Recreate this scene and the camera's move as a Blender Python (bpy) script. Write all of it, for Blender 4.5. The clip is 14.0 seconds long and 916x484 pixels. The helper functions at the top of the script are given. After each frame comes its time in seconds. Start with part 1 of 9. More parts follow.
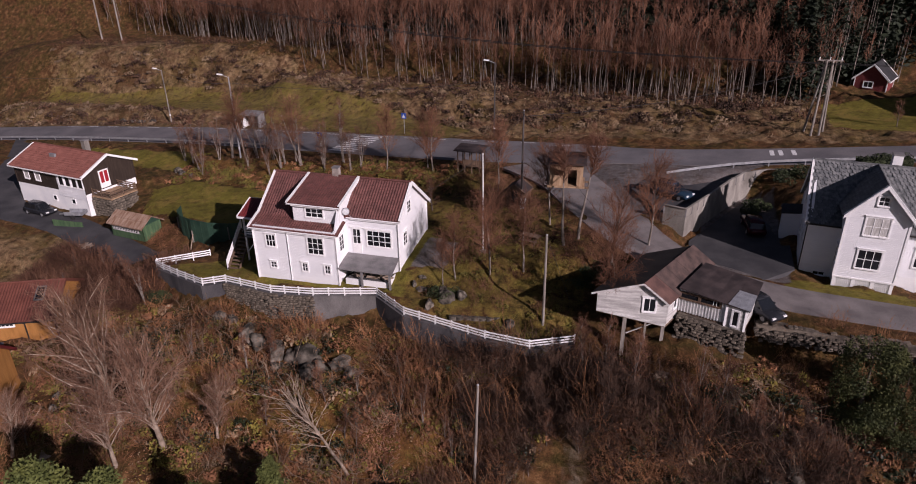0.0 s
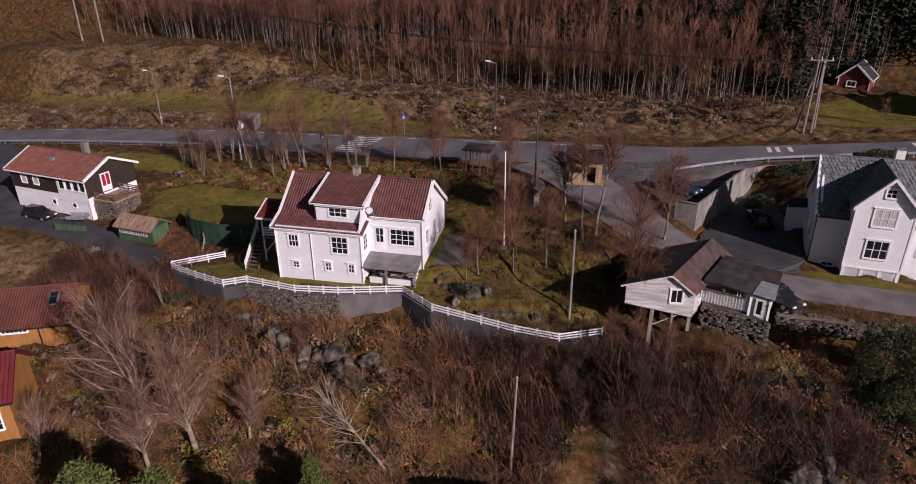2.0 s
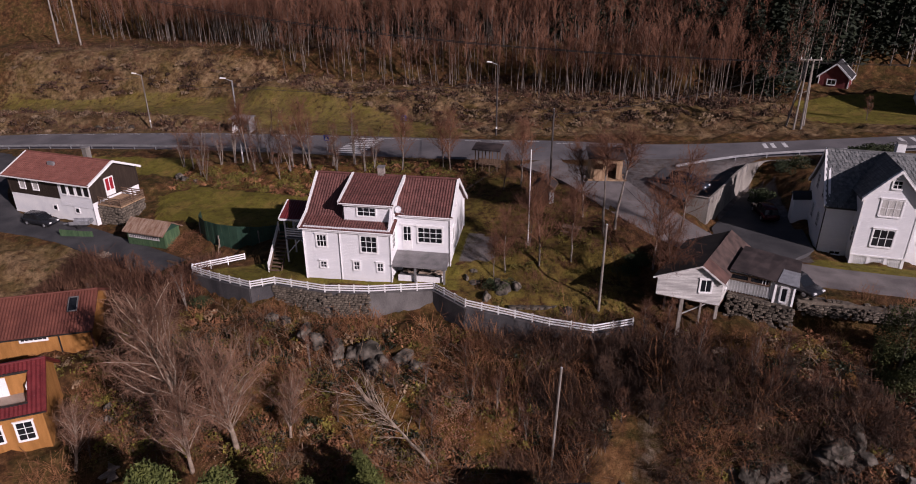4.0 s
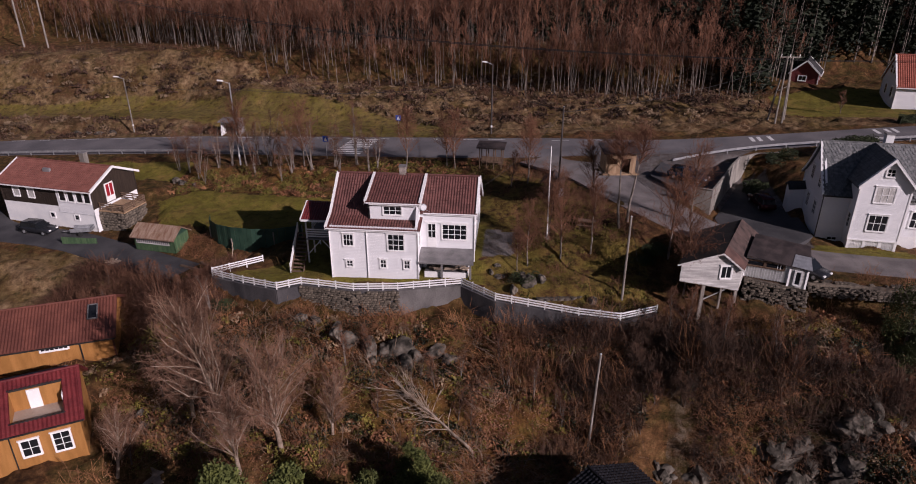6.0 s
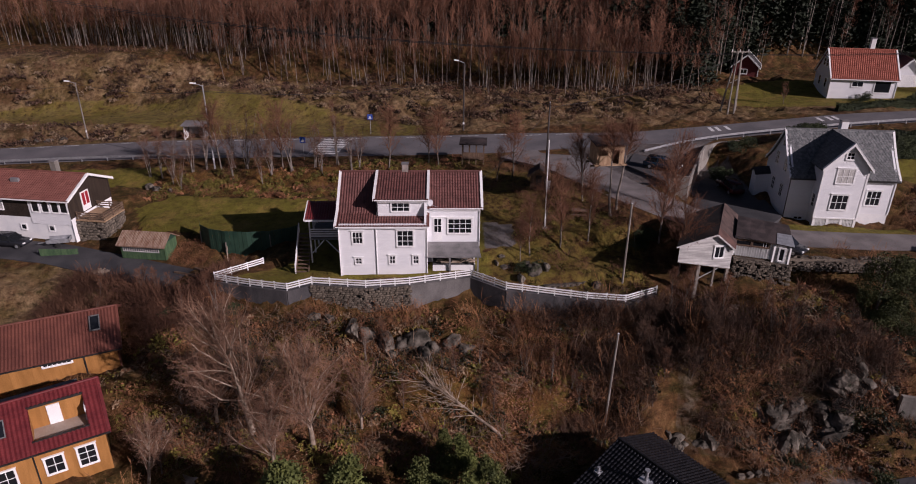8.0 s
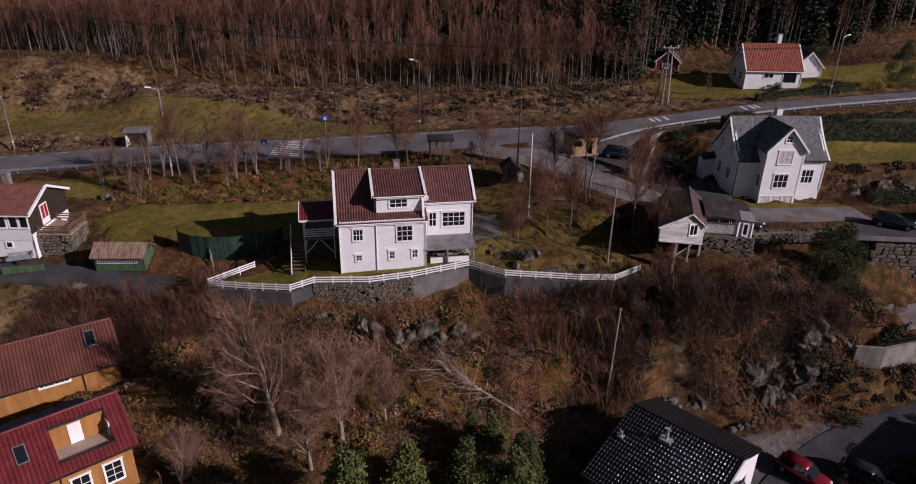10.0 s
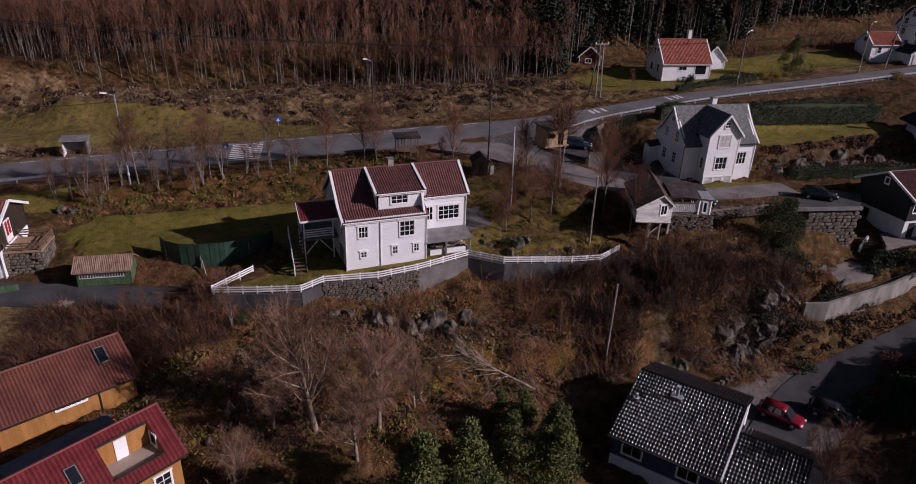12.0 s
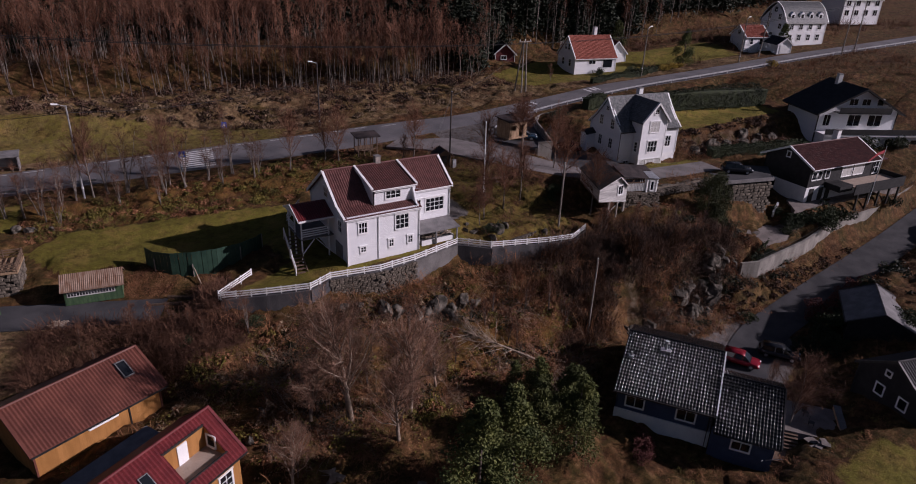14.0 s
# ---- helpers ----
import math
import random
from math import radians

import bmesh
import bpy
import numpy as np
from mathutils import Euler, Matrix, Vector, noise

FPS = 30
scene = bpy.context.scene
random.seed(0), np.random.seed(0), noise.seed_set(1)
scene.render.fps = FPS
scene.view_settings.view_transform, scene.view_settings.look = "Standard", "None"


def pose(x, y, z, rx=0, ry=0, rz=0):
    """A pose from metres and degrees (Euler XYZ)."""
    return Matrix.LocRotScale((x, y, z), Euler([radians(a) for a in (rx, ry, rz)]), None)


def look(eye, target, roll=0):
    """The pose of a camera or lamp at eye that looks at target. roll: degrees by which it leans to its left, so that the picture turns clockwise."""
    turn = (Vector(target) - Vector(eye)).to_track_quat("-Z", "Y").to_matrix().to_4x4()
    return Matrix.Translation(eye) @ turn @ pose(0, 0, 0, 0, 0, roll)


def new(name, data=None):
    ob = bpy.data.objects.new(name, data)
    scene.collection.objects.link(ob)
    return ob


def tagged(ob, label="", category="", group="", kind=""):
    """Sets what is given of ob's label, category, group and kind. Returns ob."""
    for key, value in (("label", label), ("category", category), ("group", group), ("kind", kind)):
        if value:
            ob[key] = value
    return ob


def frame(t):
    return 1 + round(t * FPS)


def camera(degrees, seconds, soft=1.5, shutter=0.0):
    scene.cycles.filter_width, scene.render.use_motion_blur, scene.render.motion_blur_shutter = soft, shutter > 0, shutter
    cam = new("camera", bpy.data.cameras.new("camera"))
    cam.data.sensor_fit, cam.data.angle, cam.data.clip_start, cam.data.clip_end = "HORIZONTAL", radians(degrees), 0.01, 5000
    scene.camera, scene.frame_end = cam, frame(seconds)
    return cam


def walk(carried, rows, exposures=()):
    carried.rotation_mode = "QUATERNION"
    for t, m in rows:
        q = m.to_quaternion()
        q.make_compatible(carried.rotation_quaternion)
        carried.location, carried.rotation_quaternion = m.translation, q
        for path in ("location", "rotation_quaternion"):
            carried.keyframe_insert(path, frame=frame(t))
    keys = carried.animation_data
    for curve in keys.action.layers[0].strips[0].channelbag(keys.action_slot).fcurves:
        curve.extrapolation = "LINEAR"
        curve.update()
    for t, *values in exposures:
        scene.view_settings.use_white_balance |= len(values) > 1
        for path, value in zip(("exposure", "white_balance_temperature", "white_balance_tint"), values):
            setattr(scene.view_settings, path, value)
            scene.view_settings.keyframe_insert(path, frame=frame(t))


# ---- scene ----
cam = camera(69.21, 14.0, soft=1.0)
# seconds, eye, turns: the drone slides sideways and slowly swings to its right
PATH = [
    (0.0, 34.41, -49.00, 29.41, 65.18, 0.76, 15.97),
    (0.5, 33.38, -49.60, 29.44, 65.21, 0.66, 15.28),
    (1.0, 32.30, -50.12, 29.48, 65.27, 0.49, 14.67),
    (1.5, 31.09, -50.66, 29.44, 65.28, 0.47, 13.96),
    (2.0, 29.81, -51.26, 29.45, 65.33, 0.41, 13.15),
    (2.5, 28.48, -51.88, 29.45, 65.39, 0.30, 12.27),
    (3.0, 27.06, -52.50, 29.46, 65.44, 0.23, 11.42),
    (5.5, 19.34, -55.48, 29.76, 65.48, -0.06, 6.73),
    (6.0, 17.62, -56.12, 29.85, 65.47, -0.09, 5.46),
    (6.5, 15.75, -56.71, 29.93, 65.44, -0.09, 3.98),
    (7.0, 14.00, -57.32, 30.00, 65.42, -0.21, 2.39),
    (7.5, 12.03, -57.90, 30.11, 65.40, -0.31, 0.66),
    (8.0, 9.91, -58.41, 30.21, 65.35, -0.43, -1.33),
    (10.5, -2.43, -60.20, 30.58, 65.38, -1.19, -12.93),
    (11.0, -5.14, -60.31, 30.74, 65.33, -1.33, -15.50),
    (11.5, -8.26, -60.21, 30.87, 65.34, -1.60, -17.94),
    (12.0, -11.52, -59.96, 30.98, 65.37, -1.80, -20.52),
    (12.5, -14.68, -59.68, 31.11, 65.41, -1.92, -23.49),
    (13.0, -17.83, -59.38, 31.25, 65.48, -1.97, -26.58),
    (13.5, -20.95, -59.10, 31.36, 65.57, -2.06, -29.52),
    (14.0, -24.29, -58.67, 31.38, 65.65, -2.15, -31.78),
]
EXPOSURES = [(0, -0.08, 6230, 32), (5, -0.18, 6230, 32), (9, -0.28, 6200, 32), (14, -0.36, 5960, 32)]
walk(cam, [(t, pose(x, y, z, rx, ry, rz)) for t, x, y, z, rx, ry, rz in PATH], EXPOSURES)

# ---------- light: low spring sun from the right and behind the drone, clear sky ----------
SUN_TO = Vector((0.81, -0.58, 0.47)).normalized()
world = bpy.data.worlds.new("sky")
scene.world = world
world.use_nodes = True
wn = world.node_tree.nodes
sky = wn.new("ShaderNodeTexSky")
sky.sky_type, sky.sun_disc = "NISHITA", False
sky.sun_elevation = math.asin(SUN_TO.z)
sky.sun_rotation = math.atan2(SUN_TO.x, SUN_TO.y)
wn["Background"].inputs["Strength"].default_value = 0.032
world.node_tree.links.new(sky.outputs[0], wn["Background"].inputs["Color"])
sun = new("sun", bpy.data.lights.new("sun", "SUN"))
sun.data.energy, sun.data.angle, sun.data.color = 5.2, radians(0.6), (1.0, 0.925, 0.84)
sun.matrix_world = look((0, 0, 60), Vector((0, 0, 60)) - SUN_TO)


# ---------- materials ----------
def mat(name, c1, c2, scale=3.0, rough=0.8, bump=0.3, fine=40.0, metal=0.0, stretch=(1, 1, 1), wave=None, spec=0.4, rand=0.0, dirt=1.0):
    """A surface of two tones in broad patches, with fine grain on top. wave: (axis, period, depth) of boards or ribs."""
    m = bpy.data.materials.new(name)
    m.use_nodes = True
    n, l = m.node_tree.nodes, m.node_tree.links
    b = n["Principled BSDF"]
    tc, mp = n.new("ShaderNodeTexCoord"), n.new("ShaderNodeMapping")
    mp.inputs["Scale"].default_value = stretch
    l.new(tc.outputs["Object"], mp.inputs["Vector"])
    broad, grain = n.new("ShaderNodeTexNoise"), n.new("ShaderNodeTexNoise")
    broad.inputs["Scale"].default_value, broad.inputs["Detail"].default_value = scale, 6
    grain.inputs["Scale"].default_value, grain.inputs["Detail"].default_value = fine, 4
    for t in (broad, grain):
        l.new(mp.outputs[0], t.inputs["Vector"])
    ramp = n.new("ShaderNodeValToRGB")
    ramp.color_ramp.elements[0].position, ramp.color_ramp.elements[1].position = 0.36, 0.64
    ramp.color_ramp.elements[0].color, ramp.color_ramp.elements[1].color = (*c1, 1), (*c2, 1)
    l.new(broad.outputs["Fac"], ramp.inputs["Fac"])
    hsv = n.new("ShaderNodeHueSaturation")
    l.new(ramp.outputs[0], hsv.inputs["Color"])
    mr = n.new("ShaderNodeMapRange")
    mr.inputs["From Min"].default_value, mr.inputs["From Max"].default_value = 0.3, 0.7
    mr.inputs["To Min"].default_value, mr.inputs["To Max"].default_value = 1 - 0.22 * dirt, 1 + 0.18 * dirt
    l.new(grain.outputs["Fac"], mr.inputs["Value"])
    val = mr.outputs[0]
    if rand:
        oi, mr2, mul = n.new("ShaderNodeObjectInfo"), n.new("ShaderNodeMapRange"), n.new("ShaderNodeMath")
        mr2.inputs["To Min"].default_value, mr2.inputs["To Max"].default_value = 1 - rand, 1 + rand
        mul.operation = "MULTIPLY"
        l.new(oi.outputs["Random"], mr2.inputs["Value"])
        l.new(mr2.outputs[0], mul.inputs[0])
        l.new(val, mul.inputs[1])
        val = mul.outputs[0]
    l.new(val, hsv.inputs["Value"])
    l.new(hsv.outputs[0], b.inputs["Base Color"])
    b.inputs["Roughness"].default_value, b.inputs["Metallic"].default_value = rough, metal
    b.inputs["Specular IOR Level"].default_value = spec
    bp = n.new("ShaderNodeBump")
    bp.inputs["Strength"].default_value, bp.inputs["Distance"].default_value = bump, 0.02
    l.new(grain.outputs["Fac"], bp.inputs["Height"])
    last = bp
    if wave:
        wv, bp2 = n.new("ShaderNodeTexWave"), n.new("ShaderNodeBump")
        wv.bands_direction, wv.wave_profile = wave[0], "SAW"
        wv.inputs["Scale"].default_value = 0.314 / wave[1]
        l.new(tc.outputs["Object"], wv.inputs["Vector"])
        bp2.inputs["Strength"].default_value, bp2.inputs["Distance"].default_value = 0.9, wave[2]
        l.new(wv.outputs["Fac"], bp2.inputs["Height"])
        l.new(bp.outputs[0], bp2.inputs["Normal"])
        last = bp2
    l.new(last.outputs[0], b.inputs["Normal"])
    return m


M = {}
M["white_board"] = mat("white_board", (0.72, 0.73, 0.75), (0.78, 0.785, 0.80), 0.6, 0.6, 0.03, 6, stretch=(0.4, 0.4, 2), wave=("Z", 0.16, 0.012), dirt=0.12)
M["white_plaster"] = mat("white_plaster", (0.68, 0.69, 0.70), (0.79, 0.79, 0.78), 0.8, 0.85, 0.1, 25, dirt=0.4)
M["white_paint"] = mat("white_paint", (0.74, 0.74, 0.74), (0.82, 0.82, 0.81), 1.5, 0.5, 0.1, 30)
M["grey_board"] = mat("grey_board", (0.36, 0.35, 0.34), (0.62, 0.61, 0.59), 1.2, 0.8, 0.4, 14, stretch=(0.4, 0.4, 4), wave=("Z", 0.14, 0.02))
M["white_upright_board"] = mat("white_upright_board", (0.52, 0.52, 0.51), (0.74, 0.74, 0.72), 1.4, 0.7, 0.3, 14, stretch=(3, 3, 0.4), wave=("X", 0.22, 0.03))
M["dark_board"] = mat("dark_board", (0.022, 0.014, 0.010), (0.040, 0.027, 0.019), 1.5, 0.7, 0.3, 20, stretch=(3, 3, 0.4), wave=("X", 0.16, 0.02))
M["black_board"] = mat("black_board", (0.012, 0.012, 0.013), (0.024, 0.023, 0.024), 1.5, 0.7, 0.3, 20, wave=("X", 0.16, 0.02))
M["blue_board"] = mat("blue_board", (0.035, 0.055, 0.11), (0.05, 0.075, 0.14), 1.5, 0.7, 0.3, 20, wave=("Z", 0.16, 0.02))
M["ochre_board"] = mat("ochre_board", (0.30, 0.135, 0.034), (0.40, 0.185, 0.052), 1.0, 0.7, 0.3, 20, stretch=(3, 3, 0.4), wave=("X", 0.14, 0.015))
M["red_board"] = mat("red_board", (0.14, 0.025, 0.025), (0.20, 0.04, 0.035), 1.5, 0.75, 0.3, 20, wave=("Z", 0.16, 0.02))
M["red_tile"] = mat("red_tile", (0.090, 0.036, 0.031), (0.145, 0.058, 0.050), 1.6, 0.6, 0.3, 9, rand=0.0)
M["pale_red_tile"] = mat("pale_red_tile", (0.143, 0.050, 0.038), (0.203, 0.079, 0.060), 1.4, 0.7, 0.3, 7)
M["brown_metal_roof"] = mat("brown_metal_roof", (0.105, 0.036, 0.026), (0.15, 0.052, 0.036), 0.7, 0.5, 0.15, 9)
M["crimson_tile"] = mat("crimson_tile", (0.105, 0.017, 0.019), (0.16, 0.027, 0.028), 1.2, 0.4, 0.2, 9)
M["orange_tile"] = mat("orange_tile", (0.225, 0.056, 0.032), (0.315, 0.088, 0.054), 1.4, 0.65, 0.3, 7)
M["maroon_tile"] = mat("maroon_tile", (0.06, 0.018, 0.016), (0.10, 0.03, 0.026), 1.4, 0.6, 0.3, 7)
M["black_tile"] = mat("black_tile", (0.010, 0.010, 0.012), (0.018, 0.018, 0.021), 2.0, 0.15, 0.02, 9, spec=0.26)
M["dark_slate"] = mat("dark_slate", (0.014, 0.014, 0.016), (0.03, 0.029, 0.031), 1.5, 0.6, 0.3, 9)
M["stone_slate"] = mat("stone_slate", (0.070, 0.076, 0.080), (0.165, 0.168, 0.168), 3.0, 0.6, 0.4, 9, rand=0.25)
# Darker than bitumen: felt with the shade of the barn's left slope mixed in.
M["black_felt"] = mat("black_felt", (0.010, 0.009, 0.009), (0.024, 0.021, 0.020), 0.9, 0.8, 0.4, 18)
M["bitumen"] = mat("bitumen", (0.024, 0.018, 0.018), (0.060, 0.044, 0.042), 0.9, 0.75, 0.4, 18)
M["brown_felt"] = mat("brown_felt", (0.036, 0.024, 0.021), (0.088, 0.056, 0.048), 1.1, 0.8, 0.4, 18)
M["rust_felt"] = mat("rust_felt", (0.060, 0.031, 0.026), (0.120, 0.062, 0.050), 1.1, 0.8, 0.4, 18)
M["rust_sheet"] = mat("rust_sheet", (0.16, 0.085, 0.05), (0.28, 0.20, 0.15), 1.2, 0.8, 0.3, 12, stretch=(3, 0.5, 1))
M["green_board"] = mat("green_board", (0.040, 0.085, 0.040), (0.075, 0.13, 0.06), 1.6, 0.75, 0.3, 16, stretch=(3, 3, 0.4), wave=("X", 0.15, 0.02))
M["green_sheet"] = mat("green_sheet", (0.014, 0.042, 0.028), (0.028, 0.065, 0.042), 1.0, 0.6, 0.2, 14)
M["concrete"] = mat("concrete", (0.140, 0.128, 0.112), (0.270, 0.250, 0.222), 0.7, 0.9, 0.4, 18, stretch=(1, 1, 0.35))
M["dark_concrete"] = mat("dark_concrete", (0.050, 0.048, 0.052), (0.095, 0.089, 0.090), 0.7, 0.9, 0.4, 18, stretch=(1, 1, 0.4))
M["asphalt"] = mat("asphalt", (0.105, 0.100, 0.106), (0.160, 0.150, 0.155), 0.25, 0.85, 0.3, 25)
M["gravel"] = mat("gravel", (0.115, 0.102, 0.100), (0.185, 0.165, 0.160), 0.5, 0.95, 0.6, 22)
M["dark_asphalt"] = mat("dark_asphalt", (0.032, 0.032, 0.036), (0.062, 0.060, 0.063), 0.4, 0.9, 0.3, 25)
M["paving"] = mat("paving", (0.135, 0.115, 0.105), (0.21, 0.18, 0.165), 0.8, 0.9, 0.3, 14)
M["road_paint"] = mat("road_paint", (0.55, 0.55, 0.55), (0.75, 0.75, 0.74), 3, 0.7, 0.2, 20)
M["stone"] = mat("stone", (0.040, 0.032, 0.025), (0.145, 0.120, 0.092), 1.3, 0.9, 0.8, 9, rand=0.35)
M["pale_rock"] = mat("pale_rock", (0.018, 0.015, 0.010), (0.150, 0.128, 0.104), 1.6, 0.9, 1.0, 5, rand=0.25)
M["galvanised"] = mat("galvanised", (0.33, 0.34, 0.36), (0.50, 0.51, 0.53), 2, 0.45, 0.1, 20, metal=0.6)
M["old_pole"] = mat("old_pole", (0.15, 0.13, 0.11), (0.30, 0.27, 0.24), 2, 0.9, 0.4, 20, stretch=(4, 4, 0.3))
M["raw_wood"] = mat("raw_wood", (0.24, 0.15, 0.085), (0.38, 0.26, 0.16), 1.5, 0.8, 0.4, 14, stretch=(4, 4, 0.5))
M["brown_wood"] = mat("brown_wood", (0.09, 0.055, 0.035), (0.16, 0.105, 0.07), 1.5, 0.8, 0.4, 14, stretch=(4, 4, 0.5))
M["deck_floor"] = mat("deck_floor", (0.315, 0.245, 0.194), (0.375, 0.302, 0.245), 1.0, 0.6, 0.2, 14)
M["black_trim"] = mat("black_trim", (0.015, 0.014, 0.014), (0.03, 0.028, 0.027), 2, 0.5, 0.1, 20)
M["grey_trim"] = mat("grey_trim", (0.13, 0.125, 0.125), (0.21, 0.20, 0.20), 1, 0.6, 0.2, 16)
M["brick"] = mat("brick", (0.20, 0.17, 0.15), (0.33, 0.29, 0.26), 2, 0.9, 0.5, 14)
M["red_door"] = mat("red_door", (0.25, 0.012, 0.02), (0.33, 0.02, 0.03), 2, 0.5, 0.1, 20)
M["curtain"] = mat("curtain", (0.35, 0.34, 0.32), (0.55, 0.54, 0.52), 4, 0.9, 0.2, 20, stretch=(4, 4, 0.5))
M["birch_bark"] = mat("birch_bark", (0.110, 0.088, 0.070), (0.245, 0.212, 0.185), 2.5, 0.85, 0.4, 12, stretch=(1, 1, 0.6), rand=0.2)
M["bark"] = mat("bark", (0.068, 0.051, 0.041), (0.152, 0.120, 0.101), 2.5, 0.9, 0.6, 12, stretch=(2, 2, 0.5), rand=0.2)
M["twig"] = mat("twig", (0.095, 0.040, 0.021), (0.185, 0.086, 0.048), 0.5, 0.9, 0.0, 10, rand=0.25)
M["wine_twig"] = mat("wine_twig", (0.112, 0.048, 0.027), (0.205, 0.096, 0.056), 0.15, 0.9, 0.0, 10, rand=0.2)
M["pale_twig"] = mat("pale_twig", (0.130, 0.066, 0.040), (0.250, 0.145, 0.095), 0.5, 0.9, 0.0, 10, rand=0.2)
# Darker copy of twig; on the steep slope its colour carries shade.
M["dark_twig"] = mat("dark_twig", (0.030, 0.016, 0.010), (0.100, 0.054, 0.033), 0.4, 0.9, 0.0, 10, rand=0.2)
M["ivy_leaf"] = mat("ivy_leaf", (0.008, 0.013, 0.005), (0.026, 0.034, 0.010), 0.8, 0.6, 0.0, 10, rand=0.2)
M["rust_litter"] = mat("rust_litter", (0.15, 0.062, 0.036), (0.36, 0.185, 0.115), 1.2, 0.9, 0.0, 10, rand=0.2)
M["brush"] = mat("brush", (0.085, 0.036, 0.016), (0.30, 0.140, 0.062), 0.35, 0.9, 0.0, 10, rand=0.3)
M["pale_brush"] = mat("pale_brush", (0.12, 0.078, 0.045), (0.30, 0.21, 0.13), 0.35, 0.9, 0.0, 10, rand=0.25)
M["dead_wood"] = mat("dead_wood", (0.16, 0.118, 0.084), (0.36, 0.285, 0.22), 1.5, 0.9, 0.3, 14, rand=0.2)
M["dead_twig"] = mat("dead_twig", (0.10, 0.065, 0.042), (0.21, 0.15, 0.105), 0.5, 0.9, 0.0, 10, rand=0.2)
M["bracken"] = mat("bracken", (0.12, 0.048, 0.022), (0.30, 0.142, 0.068), 0.6, 0.9, 0.0, 10, rand=0.2)
M["moss_brush"] = mat("moss_brush", (0.070, 0.062, 0.010), (0.190, 0.155, 0.030), 0.6, 0.9, 0.0, 10, rand=0.25)
M["conifer"] = mat("conifer", (0.006, 0.011, 0.005), (0.018, 0.027, 0.011), 0.8, 0.8, 0.0, 10, rand=0.2)
M["hedge_leaf"] = mat("hedge_leaf", (0.016, 0.026, 0.008), (0.040, 0.053, 0.017), 0.8, 0.8, 0.0, 10, rand=0.2)
M["column_leaf"] = mat("column_leaf", (0.016, 0.024, 0.004), (0.050, 0.056, 0.011), 0.8, 0.8, 0.0, 10, rand=0.2)
M["red_leaf"] = mat("red_leaf", (0.09, 0.025, 0.022), (0.15, 0.05, 0.04), 0.8, 0.85, 0.0, 10, rand=0.2)
M["yellow_leaf"] = mat("yellow_leaf", (0.28, 0.20, 0.03), (0.42, 0.30, 0.05), 0.8, 0.85, 0.0, 10, rand=0.2)
M["car_dark"] = mat("car_dark", (0.030, 0.032, 0.038), (0.04, 0.042, 0.05), 1, 0.25, 0.0, 10, metal=0.5)
M["car_blue"] = mat("car_blue", (0.02, 0.045, 0.075), (0.03, 0.06, 0.095), 1, 0.25, 0.0, 10, metal=0.4)
# Red darkened to carry the yard's shade; car_bright_red is the undarkened paint.
M["car_red"] = mat("car_red", (0.045, 0.005, 0.008), (0.06, 0.007, 0.011), 1, 0.25, 0.0, 10, metal=0.2)
M["car_bright_red"] = mat("car_bright_red", (0.20, 0.010, 0.02), (0.24, 0.014, 0.028), 1, 0.25, 0.0, 10, metal=0.2)
M["car_silver"] = mat("car_silver", (0.30, 0.32, 0.35), (0.36, 0.38, 0.41), 1, 0.3, 0.0, 10, metal=0.5)
M["rubber"] = mat("rubber", (0.012, 0.012, 0.012), (0.025, 0.025, 0.025), 2, 0.8, 0.1, 20)
M["sign_blue"] = mat("sign_blue", (0.02, 0.07, 0.36), (0.03, 0.09, 0.42), 2, 0.4, 0.0, 20)
M["flag_red"] = mat("flag_red", (0.35, 0.04, 0.05), (0.42, 0.06, 0.07), 2, 0.8, 0.0, 20)
M["plastic_grey"] = mat("plastic_grey", (0.10, 0.10, 0.10), (0.16, 0.16, 0.16), 2, 0.5, 0.0, 20)


def glass_mat():
    m = bpy.data.materials.new("window_glass")
    m.use_nodes = True
    b = m.node_tree.nodes["Principled BSDF"]
    b.inputs["Base Color"].default_value = (0.012, 0.014, 0.017, 1)
    b.inputs["Roughness"].default_value = 0.06
    b.inputs["Specular IOR Level"].default_value = 0.6
    return m


M["tar_pole"] = mat("tar_pole", (0.035, 0.030, 0.028), (0.085, 0.072, 0.066), 2, 0.9, 0.4, 20, stretch=(4, 4, 0.3))
M["mid_concrete"] = mat("mid_concrete", (0.075, 0.070, 0.068), (0.16, 0.15, 0.145), 0.6, 0.9, 0.4, 18, stretch=(1, 1, 0.5))
M["pine_needle"] = mat("pine_needle", (0.036, 0.050, 0.011), (0.110, 0.120, 0.028), 0.9, 0.8, 0.0, 10, rand=0.2)
M["glass"] = glass_mat()


